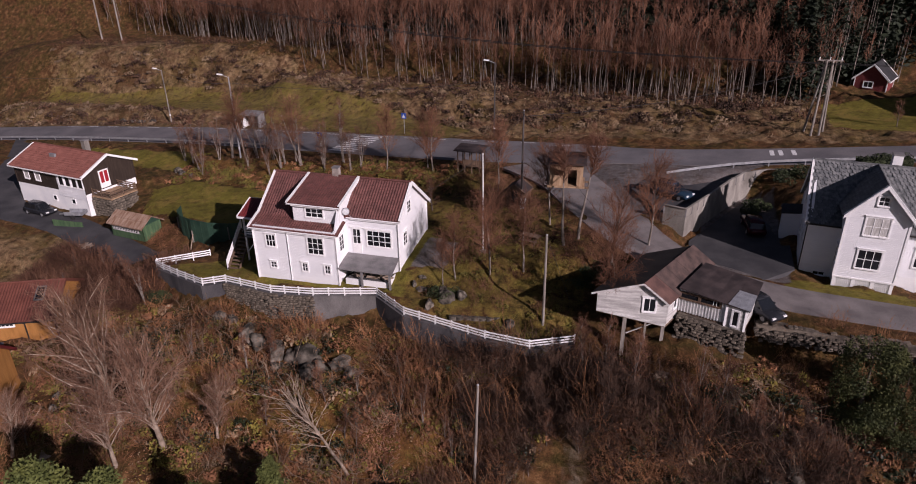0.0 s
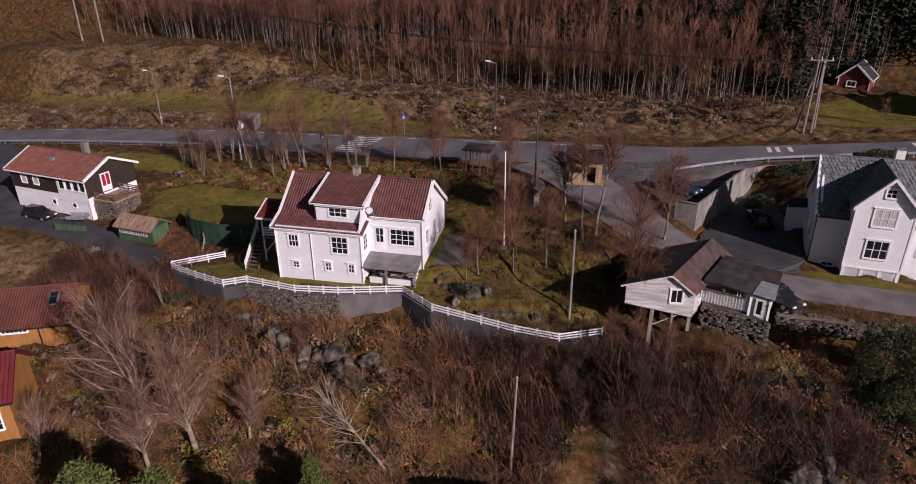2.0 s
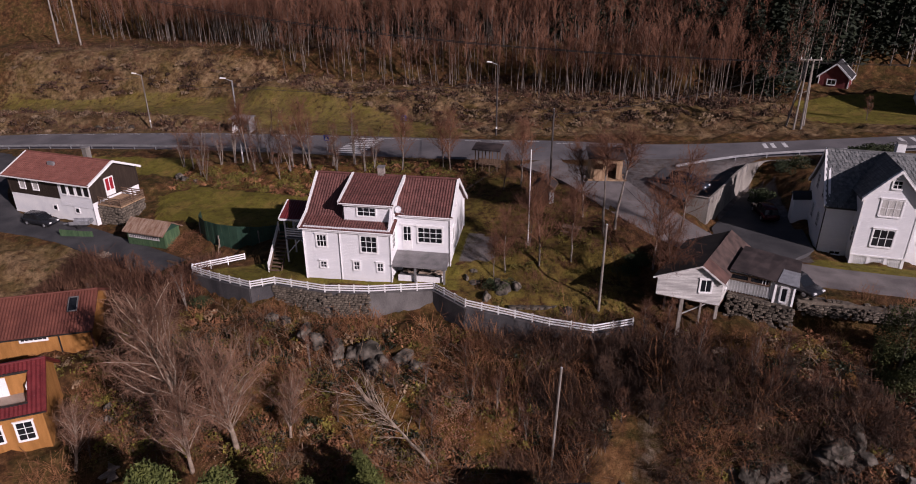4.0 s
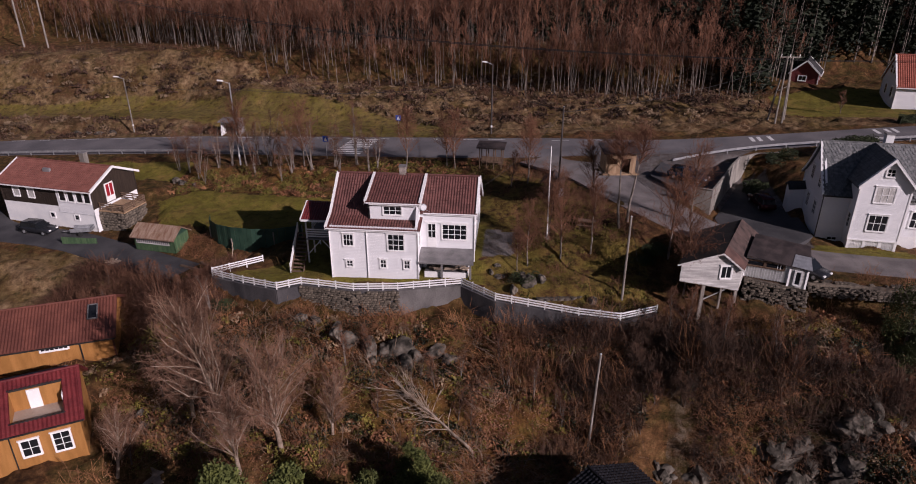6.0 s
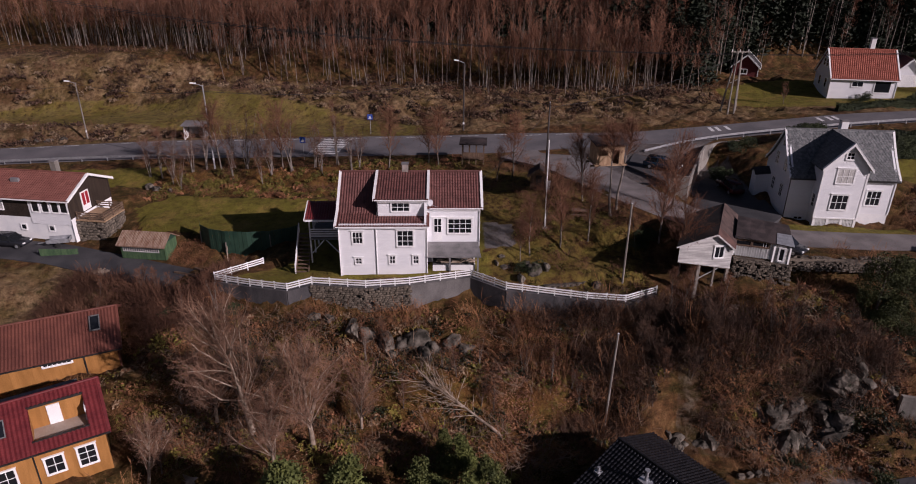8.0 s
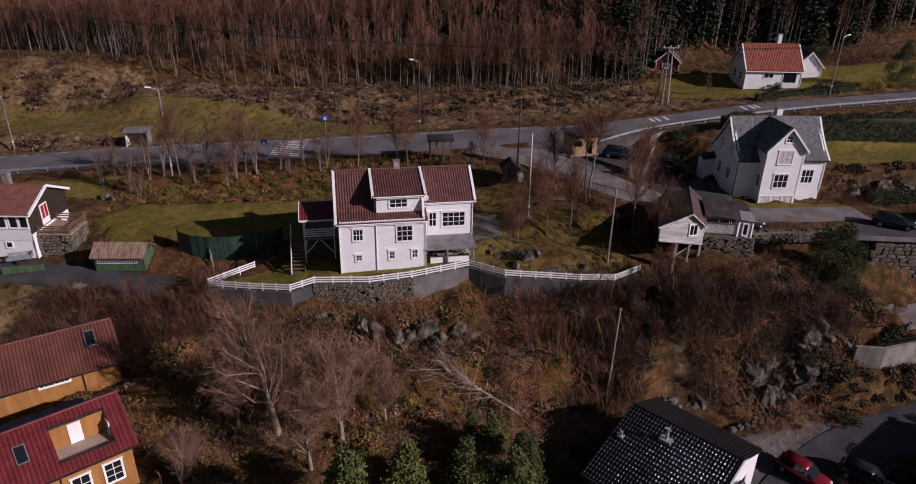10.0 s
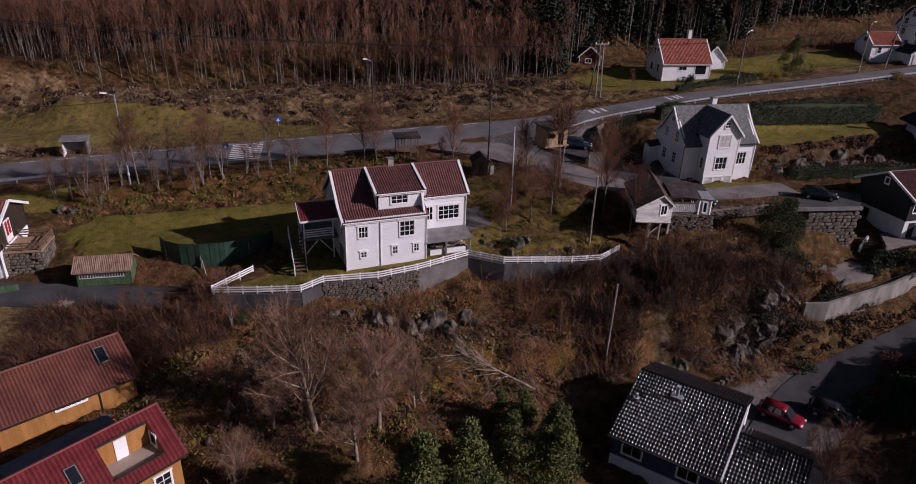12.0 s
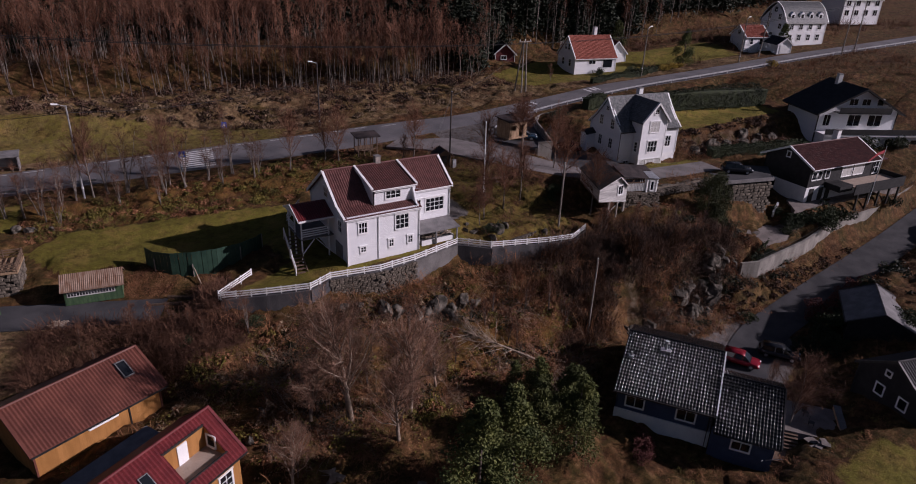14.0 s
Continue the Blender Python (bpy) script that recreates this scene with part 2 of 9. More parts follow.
def ground_mat():
    """Bracken and dead grass, with lawn, gravel and rock where the zones of the ground say so."""
    m = bpy.data.materials.new("ground_cover")
    m.use_nodes = True
    n, l = m.node_tree.nodes, m.node_tree.links
    b = n["Principled BSDF"]
    b.inputs["Roughness"].default_value, b.inputs["Specular IOR Level"].default_value = 0.95, 0.15
    geo = n.new("ShaderNodeNewGeometry")

    def noise_at(scale, detail=6, rough=0.6):
        t = n.new("ShaderNodeTexNoise")
        t.inputs["Scale"].default_value, t.inputs["Detail"].default_value, t.inputs["Roughness"].default_value = scale, detail, rough
        l.new(geo.outputs["Position"], t.inputs["Vector"])
        return t.outputs["Fac"]

    def ramp(fac, *stops):
        r = n.new("ShaderNodeValToRGB")
        while len(r.color_ramp.elements) < len(stops):
            r.color_ramp.elements.new(0.5)
        for e, (p, c) in zip(r.color_ramp.elements, stops):
            e.position, e.color = p, (*c, 1)
        l.new(fac, r.inputs["Fac"])
        return r.outputs[0]

    def mix(fac, a, c, kind="MIX"):
        x = n.new("ShaderNodeMix")
        x.data_type, x.blend_type = "RGBA", kind
        if hasattr(fac, "default_value"):
            l.new(fac, x.inputs[0])
        else:
            x.inputs[0].default_value = fac
        l.new(a, x.inputs[6])
        l.new(c, x.inputs[7])
        return x.outputs[2]

    patches, tuft, fine = noise_at(0.16, 8, 0.65), noise_at(1.1, 8, 0.7), noise_at(9, 6, 0.7)
    rough_c = ramp(patches, (0.32, (0.030, 0.012, 0.005)), (0.42, (0.095, 0.040, 0.016)), (0.50, (0.060, 0.052, 0.010)), (0.58, (0.125, 0.056, 0.023)), (0.68, (0.045, 0.036, 0.009)))
    rough_c = mix(0.6, rough_c, ramp(tuft, (0.36, (0.006, 0.004, 0.003)), (0.46, (0.045, 0.024, 0.010)), (0.56, (0.115, 0.060, 0.024)), (0.68, (0.250, 0.140, 0.070))))
    pale_c = ramp(noise_at(0.10, 12, 0.70), (0.36, (0.028, 0.014, 0.008)), (0.42, (0.100, 0.050, 0.025)), (0.48, (0.290, 0.200, 0.115)), (0.54, (0.220, 0.150, 0.070)), (0.59, (0.110, 0.080, 0.022)), (0.66, (0.050, 0.028, 0.012)))
    pale_c = mix(0.35, pale_c, ramp(noise_at(0.9, 8, 0.7), (0.38, (0.020, 0.011, 0.006)), (0.5, (0.150, 0.095, 0.045)), (0.62, (0.300, 0.215, 0.125))))
    bank_c = ramp(noise_at(0.7, 9, 0.7), (0.30, (0.040, 0.018, 0.007)), (0.43, (0.125, 0.058, 0.016)), (0.55, (0.185, 0.096, 0.026)), (0.68, (0.090, 0.075, 0.014)))
    lawn_c = ramp(noise_at(0.35, 8, 0.65), (0.30, (0.100, 0.088, 0.014)), (0.5, (0.150, 0.128, 0.023)), (0.70, (0.235, 0.155, 0.045)))
    gravel_c = ramp(noise_at(1.5, 8, 0.7), (0.3, (0.080, 0.072, 0.070)), (0.7, (0.168, 0.152, 0.148)))
    rock_c = ramp(noise_at(0.8, 10, 0.7), (0.34, (0.013, 0.010, 0.008)), (0.48, (0.065, 0.056, 0.047)), (0.62, (0.165, 0.146, 0.126)))
    zone = n.new("ShaderNodeAttribute")
    zone.attribute_name = "zone"
    zone2 = n.new("ShaderNodeAttribute")
    zone2.attribute_name = "zone_two"
    sep, sep2 = n.new("ShaderNodeSeparateColor"), n.new("ShaderNodeSeparateColor")
    l.new(zone.outputs["Color"], sep.inputs[0])
    l.new(zone2.outputs["Color"], sep2.inputs[0])

    def ragged(out):
        a = n.new("ShaderNodeMath")
        a.operation = "MULTIPLY_ADD"
        l.new(tuft, a.inputs[0])
        a.inputs[1].default_value = 0.9
        l.new(out, a.inputs[2])
        r = n.new("ShaderNodeMapRange")
        r.inputs["From Min"].default_value, r.inputs["From Max"].default_value = 0.80, 1.10
        l.new(a.outputs[0], r.inputs["Value"])
        return r.outputs[0]

    col = mix(ragged(sep2.outputs[0]), rough_c, pale_c)
    col = mix(ragged(sep2.outputs[1]), col, bank_c)
    col = mix(ragged(sep.outputs[0]), col, lawn_c)
    col = mix(ragged(sep.outputs[1]), col, gravel_c)
    col = mix(ragged(sep.outputs[2]), col, rock_c)
    hsv, mr = n.new("ShaderNodeHueSaturation"), n.new("ShaderNodeMapRange")
    mr.inputs["From Min"].default_value, mr.inputs["From Max"].default_value = 0.3, 0.7
    mr.inputs["To Min"].default_value, mr.inputs["To Max"].default_value = 0.6, 1.35
    l.new(fine, mr.inputs["Value"])
    l.new(mr.outputs[0], hsv.inputs["Value"])
    l.new(col, hsv.inputs["Color"])
    l.new(hsv.outputs[0], b.inputs["Base Color"])
    b1, b2 = n.new("ShaderNodeBump"), n.new("ShaderNodeBump")
    b1.inputs["Distance"].default_value, b2.inputs["Distance"].default_value = 0.35, 0.08
    b1.inputs["Strength"].default_value, b2.inputs["Strength"].default_value = 0.7, 0.8
    l.new(tuft, b1.inputs["Height"])
    l.new(fine, b2.inputs["Height"])
    l.new(b1.outputs[0], b2.inputs["Normal"])
    l.new(b2.outputs[0], b.inputs["Normal"])
    return m


M["ground"] = ground_mat()


# ---------- building helpers ----------
class Form:
    """Gathers boxes, prisms and sheets into one mesh."""

    def __init__(self):
        self.v, self.f = [], []

    def add(self, verts, faces):
        k = len(self.v)
        self.v += [tuple(p) for p in verts]
        self.f += [tuple(i + k for i in q) for q in faces]
        return self

    def box(self, x0, y0, z0, x1, y1, z1, m=None):
        vs = [Vector((x, y, z)) for z in (z0, z1) for y in (y0, y1) for x in (x0, x1)]
        if m is not None:
            vs = [m @ p for p in vs]
        return self.add(vs, [(0, 2, 3, 1), (4, 5, 7, 6), (0, 1, 5, 4), (2, 6, 7, 3), (0, 4, 6, 2), (1, 3, 7, 5)])

    def beam(self, p, q, w, h, up=(0, 0, 1)):
        """A bar from p to q, w wide and h high round its middle line."""
        p, q = Vector(p), Vector(q)
        d = (q - p).normalized()
        s = d.cross(Vector(up))
        s = s.normalized() if s.length > 1e-4 else Vector((1, 0, 0))
        u = s.cross(d).normalized()
        vs = [a + s * (i * w / 2) + u * (j * h / 2) for a in (p, q) for j in (-1, 1) for i in (-1, 1)]
        return self.add(vs, [(0, 1, 3, 2), (4, 6, 7, 5), (0, 4, 5, 1), (2, 3, 7, 6), (0, 2, 6, 4), (1, 5, 7, 3)])

    def tube(self, p, q, r0, r1, n=8):
        p, q = Vector(p), Vector(q)
        d = (q - p).normalized()
        s = d.orthogonal().normalized()
        u = d.cross(s)
        vs = [a + (s * math.cos(2 * math.pi * i / n) + u * math.sin(2 * math.pi * i / n)) * r for a, r in ((p, r0), (q, r1)) for i in range(n)]
        fs = [(i, (i + 1) % n, n + (i + 1) % n, n + i) for i in range(n)] + [tuple(range(n))[::-1], tuple(range(n, 2 * n))]
        return self.add(vs, fs)

    def band(self, upper, lower, a, b):
        """A bent plate: a row of upper and of lower points, moved by a and by b."""
        a, b, n = Vector(a), Vector(b), len(upper)
        vs = [Vector(p) + d for d in (a, b) for row in (upper, lower) for p in row]
        fs = []
        for i in range(n - 1):
            fs += [(i, i + 1, n + i + 1, n + i), (2 * n + i, 3 * n + i, 3 * n + i + 1, 2 * n + i + 1), (i, 2 * n + i, 2 * n + i + 1, i + 1), (n + i, n + i + 1, 3 * n + i + 1, 3 * n + i)]
        fs += [(0, n, 3 * n, 2 * n), (n - 1, 3 * n - 1, 4 * n - 1, 2 * n - 1)]
        return self.add(vs, fs)

    def slab(self, outline, a, b):
        """A plate between the outline moved by a and by b."""
        a, b, n = Vector(a), Vector(b), len(outline)
        vs = [Vector(p) + a for p in outline] + [Vector(p) + b for p in outline]
        return self.add(vs, [tuple(range(n))[::-1], tuple(range(n, 2 * n))] + [(i, (i + 1) % n, n + (i + 1) % n, n + i) for i in range(n)])


def mesh_of(name, form, material, smooth=False):
    me = bpy.data.meshes.new(name)
    me.from_pydata(form.v, [], form.f)
    me.materials.append(material)
    bm = bmesh.new()
    bm.from_mesh(me)
    bmesh.ops.recalc_face_normals(bm, faces=bm.faces)
    bm.to_mesh(me)
    bm.free()
    if smooth:
        me.polygons.foreach_set("use_smooth", [True] * len(me.polygons))
    return me


def part(name, form, material, parent, label="", smooth=False, at=None):
    ob = new(name, mesh_of(name, form, material, smooth))
    ob.parent = parent
    if at is not None:
        ob.matrix_basis = at
    if label:
        ob["label"] = label
    return ob


def thing(name, m, label, category, group="", kind=""):
    ob = new(name)
    ob.empty_display_size = 0.3
    ob.matrix_basis = m
    return tagged(ob, label, category, group, kind)


def solid(name, form, material, label, category, group="", kind="", smooth=False, at=None):
    ob = new(name, mesh_of(name, form, material, smooth))
    if at is not None:
        ob.matrix_basis = at
    return tagged(ob, label, category, group, kind)


def array_mesh(name, v, f, material, smooth=False):
    """A mesh from arrays of points and of triangles or quads."""
    me = bpy.data.meshes.new(name)
    v, f = np.asarray(v, np.float32), np.asarray(f, np.int32)
    k = f.shape[1]
    me.vertices.add(len(v))
    me.vertices.foreach_set("co", v.ravel())
    me.loops.add(f.size)
    me.loops.foreach_set("vertex_index", f.ravel())
    me.polygons.add(len(f))
    me.polygons.foreach_set("loop_start", np.arange(0, f.size, k, dtype=np.int32))
    me.polygons.foreach_set("loop_total", np.full(len(f), k, np.int32))
    me.polygons.foreach_set("use_smooth", np.full(len(f), smooth))
    me.materials.append(material)
    me.update(calc_edges=True)
    return me


# ---------- ground: heights along the lines of the place (road, walls, terraces, foot and top of banks) ----------
ROAD = [(-160, 38, -8), (-95, 43, -4), (-68, 44.3, -2.2), (-36, 43, -0.3), (-7, 39, 1.4), (13, 35.4, 2.8), (27, 34.6, 3.6), (39, 33.5, 4.3), (51, 34.6, 5.0), (72, 37.0, 6.3), (95, 35.4, 7.7), (125, 34.8, 9.6), (157, 32.5, 11.5), (260, 28, 17)]
SIDE_ROAD = [(22, 31, 3.3), (27, 25, 3.4), (31, 17, 3.1), (35.5, 10, 2.6), (40, 6.3, 2.1), (46, 4.6, 1.6), (54, 4.2, 1.35), (62, 3.2, 1.5)]
LANE = [(-72, 42, -2.5), (-62, 31, -2.2), (-54, 19, -2.5), (-46, 12.5, -2.8), (-36, 11.6, -2.9), (-28, 8.6, -3.0), (-17, 4.2, -3.0)]
LOW_ROAD = [(27, -31, -12.0), (36, -24, -11.8), (45, -19.8, -11.3), (60, -18.2, -9.9), (80, -16.5, -8.0), (125, -10, -5)]
FENCE = [(-13.0, 1.4, -1.5), (-9.0, -0.4, -1.15), (-5.0, -1.9, -0.85), (-2.7, -1.4, -0.45), (2.6, -2.2, -0.4), (6.8, -1.95, -0.25), (12.7, -1.05, 0.12), (16.0, -3.1, -0.2), (23.5, -4.4, -0.6), (27.2, -4.3, -0.95), (30.6, -2.7, -0.9)]
NEAR_LINES = [
    (-13, 2.4, -1.6, -5, -0.8, -0.95), (-5, -0.8, -0.95, 12.6, 0, 0.0), (12.6, 0, 0.0, 27, -3.2, -0.9), (27, -3.2, -0.9, 30.4, -1.7, -0.9),
    (-13.6, 0.2, -3.4, -5, -3.2, -3.2), (-5, -3.2, -3.2, 3, -3.5, -3.1), (3, -3.5, -3.1, 12.5, -2.4, -2.6), (12.5, -2.4, -2.6, 27, -5.7, -2.7), (27, -5.7, -2.7, 31.8, -3.2, -2.4),
    (-12, -6, -5.2, 5, -7, -5.0), (5, -7, -5.0, 20, -8, -6.0), (20, -8, -6.0, 30, -7, -4.6), (-8, -14, -8.0, 15, -13.7, -8.7), (15, -13.7, -8.7, 24, -11.6, -10.6), (-12, -24, -10.8, 20, -19, -11.2),
]
LOW_LINES = [
    (32, -6.5, -2.4, 46, -6, -1.6), (31, -13.8, -10.6, 42, -15.2, -10.9), (14, -31, -11.9, 44, -22, -11.6), (10, -60, -14, 90, -60, -13), (-70, -60, -12, -20, -32, -11),
    (-22, -4, -6.8, -42, -11, -7.2), (-16, -14, -8.6, -38, -24, -9.4), (-31, 7, -3.4, -52, 7, -3.3), (-24, 0.5, -5.0, -52, -4, -5.4), (-15.5, 3.2, -3.3, -24, 5.5, -3.2), (50, -6, -3.6, 58, -8, -4.6), (52, -14.5, -8.2, 82, -13.6, -6.8), (58, -9.5, -4.9, 66, -8.5, -4.6), (60, -60, -12, 130, -30, -8),
]
TERRACE_LINES = [
    (-50, 14, -2.8, -27, 12.5, -2.8), (-50, 28, -1.7, -31, 26, -0.9), (-28.5, 15.5, -2.4, -27, 22, -1.1), (-26, 18, -1.3, -5, 13, -0.8), (-25, 25, -0.8, 3, 20, 0.5), (-28, 34.5, 0.0, 5, 31, 1.9),
    (0, 1, -0.1, 8, 1, 0.0), (-4, 7, -0.6, -1.5, 12, -0.3), (14.6, 3, 1.1, 15.2, 9, 1.6), (5, 14, 1.2, 14, 13, 1.9), (9, 1, 0.05, 14, 0.5, 0.15), (18, -0.5, 0.3, 28, 1, 0.4), (21, 5.8, 2.2, 28, 8, 3.0), (17, 17, 2.4, 26, 16, 3.0),
]
EAST_LINES = [
    (33.5, 0.5, 0.0, 44, -3.6, -0.1), (36, 5.5, 2.2, 44, 2.2, 1.8), (45, 1.0, 1.5, 61, 0.6, 1.4), (45, -1.6, -0.8, 59, -2.2, -1.2), (43, 13, 1.4, 46, 27, 1.5), (49, 9, 1.2, 61, 8.5, 1.0), (34, 20, 3.6, 35, 27, 3.9), (64, 15, 3.6, 95, 17, 4.4), (66, 25, 5, 96, 27, 6), (63, 9.5, 1.4, 88, 8, 1.2), (69, -7, -2.7, 92, -9, -2.8), (92, 4, 0.5, 112, 3, 1.0),
]
HILL_LINES = [
    (-90, 56, -1.5, -30, 56, 1.2), (-30, 66, 4.6, 20, 62, 4.6), (20, 62, 4.6, 52, 60, 5.6), (57, 52, 5.4, 95, 46, 7), (70, 66, 7, 95, 64, 8.5), (100, 58, 9, 170, 50, 14), (-100, 78, 8, -20, 82, 10), (-20, 82, 10, 60, 82, 13), (60, 82, 13, 170, 80, 20), (-140, 135, 34, 180, 135, 42), (-260, 260, 95, 300, 260, 105), (-900, 700, 160, 900, 700, 170),
]
SEGMENTS = np.array(NEAR_LINES + LOW_LINES + TERRACE_LINES + EAST_LINES + HILL_LINES, float)


def along(line, x, y):
    """Distance to a line of the plan, and its height there."""
    best, high = np.full(x.shape, 1e9), np.zeros(x.shape)
    for (x0, y0, z0), (x1, y1, z1) in zip(line, line[1:]):
        dx, dy = x1 - x0, y1 - y0
        s = np.clip(((x - x0) * dx + (y - y0) * dy) / (dx * dx + dy * dy), 0, 1)
        d = np.hypot(x - x0 - s * dx, y - y0 - s * dy)
        closer = d < best
        best, high = np.where(closer, d, best), np.where(closer, z0 + s * (z1 - z0), high)
    return best, high


def road_half(x):
    return np.interp(x, [-60, -30, 5, 20, 34, 60], [4.6, 5.0, 5.2, 4.8, 3.3, 3.1])


def heights(x, y):
    x, y = np.asarray(x, float), np.asarray(y, float)
    top, low = np.zeros(x.shape), np.zeros(x.shape)
    for x0, y0, z0, x1, y1, z1 in SEGMENTS:
        dx, dy = x1 - x0, y1 - y0
        s = np.clip(((x - x0) * dx + (y - y0) * dy) / (dx * dx + dy * dy), 0, 1)
        w = 1 / ((x - x0 - s * dx) ** 2 + (y - y0 - s * dy) ** 2 + 0.15) ** 2
        top, low = top + w * (z0 + s * (z1 - z0)), low + w
    d, zr = along(ROAD, x, y)
    w = 8 / np.maximum(d - road_half(x), 0.5) ** 4
    h = (top + w * zr) / (low + w)
    for line, half, soft in ((LANE, 2.0, 2.5), (SIDE_ROAD, 2.0, 2.5), (LOW_ROAD, 2.6, 2.5), (ROAD, None, 3.0)):
        d, zr = along(line, x, y)
        half = road_half(x) if half is None else half
        k = np.clip(1 - (d - half - 0.4) / soft, 0, 1)
        k = k * k * (3 - 2 * k)
        h = h * (1 - k) + zr * k
    return h


def gz(x, y):
    return float(heights(np.array([x]), np.array([y]))[0])


def inside(poly, x, y):
    hit = np.zeros(x.shape, bool)
    for (x0, y0), (x1, y1) in zip(poly, poly[1:] + poly[:1]):
        cross = ((y0 > y) != (y1 > y)) & (x < (x1 - x0) * (y - y0) / (y1 - y0 + 1e-12) + x0)
        hit ^= cross
    return hit


LAWNS = [
    [(-12.5, 2.2), (-5, -1), (12.6, 0.2), (15, -1.2), (14.5, 3), (15.5, 9), (8, 16), (-4, 20), (-25, 24), (-29, 21), (-26, 14.5), (-17, 12.5), (-6, 10), (-5, 5)],
    [(-30, 27), (-50, 30), (-52, 35), (-28, 33)],
    [(-95, 61), (-77, 60), (-43, 55), (-20, 47.5), (6, 41.5), (9, 46), (5.5, 49.5), (-9, 57), (-24, 62), (-38, 65.5), (-58, 68), (-77, 66), (-95, 67)],
    [(58, 48), (72, 45), (96, 45), (120, 44), (122, 56), (92, 58), (70, 62), (59, 60)],
    [(66, 14), (95, 15), (95, 24), (67, 23)],
    [(47, 6.2), (62, 5.4), (62, 8), (48, 9.5)],
    [(25, -42), (30.5, -38.0), (36.5, -39.0), (40, -46), (28, -52)],
]
MOSSES = [[(14.5, -1.5), (26, -3.4), (30, -1.5), (31, 5), (27, 9), (26, 20), (16, 24), (10, 24), (8, 16), (15.5, 9)]]
GRAVELS = [[(27.5, 23), (31, 19), (37, 15.5), (39, 16), (46.5, 29.2), (48.5, 31.2), (36, 30.8), (27, 30.5)], [(14.2, 3), (17.5, 4), (18, 8.5), (14.2, 9.5)], [(37, 8), (48, 8), (49, 27), (43, 29), (40, 14)], [(26, -19), (46, -16), (48, -24), (34, -30)], [(57, -11), (67, -10), (66, -7.5), (58, -8)]]
PALES = [[(-90, 48), (60, 40), (58, 62), (10, 66), (-90, 82)], [(-30, 8), (-52, 9), (-52, -4), (-25, 0), (-24, 5)], [(57, 41), (120, 38), (120, 44), (57, 47)]]
# ochre mossy banks below the road and on the slope
BANKS = [[(-28, 24.5), (-16, 22.5), (-3, 20.5), (6, 21), (12, 24.5), (2, 28.5), (-12, 29.5), (-29, 31)], [(-2, -9), (14, -7.5), (22, -8), (20, -15), (6, -16), (-2, -13)], [(36.5, -3.6), (44, -3.8), (49.5, -1.8), (50, -7.5), (37, -7.8)]]
# a scree of dry leaves beside the wooden pole
LITTER = [(14.5, -7.2), (22.5, -7.6), (24.0, -10.6), (21.0, -12.6), (15.5, -12.4)]
ROCKS = [[(30.5, -8.5), (46, -8), (46, -15), (31, -14)], [(63, 9), (90, 7), (90, 13), (64, 13)]]


def ticks(core0, core1, step, reach):
    a = list(np.arange(core0, core1 + step, step))
    s, lo, hi = step, core0, a[-1]
    while hi < reach:
        s *= 1.25
        lo, hi = lo - s, hi + s
        a = [lo] + a + [hi]
    return np.array(a)


def build_ground():
    xs, ys = ticks(-56, 92, 0.5, 3000), ticks(-34, 66, 0.5, 3000)
    gx, gy = np.meshgrid(xs, ys)
    h = heights(gx, gy)
    d_road = along(ROAD, gx, gy)[0] - road_half(gx)
    for line, half in ((LANE, 2.0), (SIDE_ROAD, 2.0), (LOW_ROAD, 2.6)):
        d_road = np.minimum(d_road, along(line, gx, gy)[0] - half)
    zone = np.zeros((*gx.shape, 4), np.float32)
    zone2 = np.zeros((*gx.shape, 4), np.float32)
    zone[..., 3] = zone2[..., 3] = 1
    for polys, layer, k in ((LAWNS, zone, 0), (GRAVELS, zone, 1), (ROCKS, zone, 2), (PALES, zone2, 0), (BANKS, zone2, 1)):
        for p in polys:
            layer[..., k] = np.maximum(layer[..., k], inside(p, gx, gy) * (0.42 if k == 2 else 0.5 if layer is zone2 or p is LAWNS[2] else 0.62))
    for p in MOSSES:
        zone[..., 0] = np.maximum(zone[..., 0], inside(p, gx, gy) * 0.45)
    # uneven ground where it is wild: tufts, hollows, rock steps
    wild = np.clip(d_road / 3, 0, 1) * (1 - np.clip(zone[..., 0] + zone[..., 1], 0, 1) * 1.45)
    bumps = np.zeros(gx.shape)
    near = (np.abs(gx - 15) < 130) & (np.abs(gy - 20) < 110)
    for i, j in zip(*np.nonzero(near & (wild > 0.05))):
        q = Vector((gx[i, j], gy[i, j], 0))
        bumps[i, j] = 0.60 * noise.noise(q * 0.23) + 0.42 * noise.noise(q * 0.7) + 0.24 * noise.noise(q * 1.6) + (1.1 * noise.noise(q * 0.45) + 0.7 * noise.noise(q * 1.1)) * zone[i, j, 2]
    h = h + bumps * np.clip(wild, 0, 1)
    nx = len(xs)
    v = np.stack([gx, gy, h], -1).reshape(-1, 3)
    i = (np.arange(len(ys) - 1)[:, None] * nx + np.arange(nx - 1)).ravel()
    me = array_mesh("ground", v, np.stack([i, i + 1, i + nx + 1, i + nx], 1), M["ground"], True)
    for name, layer in (("zone", zone), ("zone_two", zone2)):
        me.color_attributes.new(name, "FLOAT_COLOR", "POINT").data.foreach_set("color", layer.ravel())
    return tagged(new("ground", me), "brown bracken slope with lawns, rocks and dead grass", "ground", kind="structure")


build_ground()


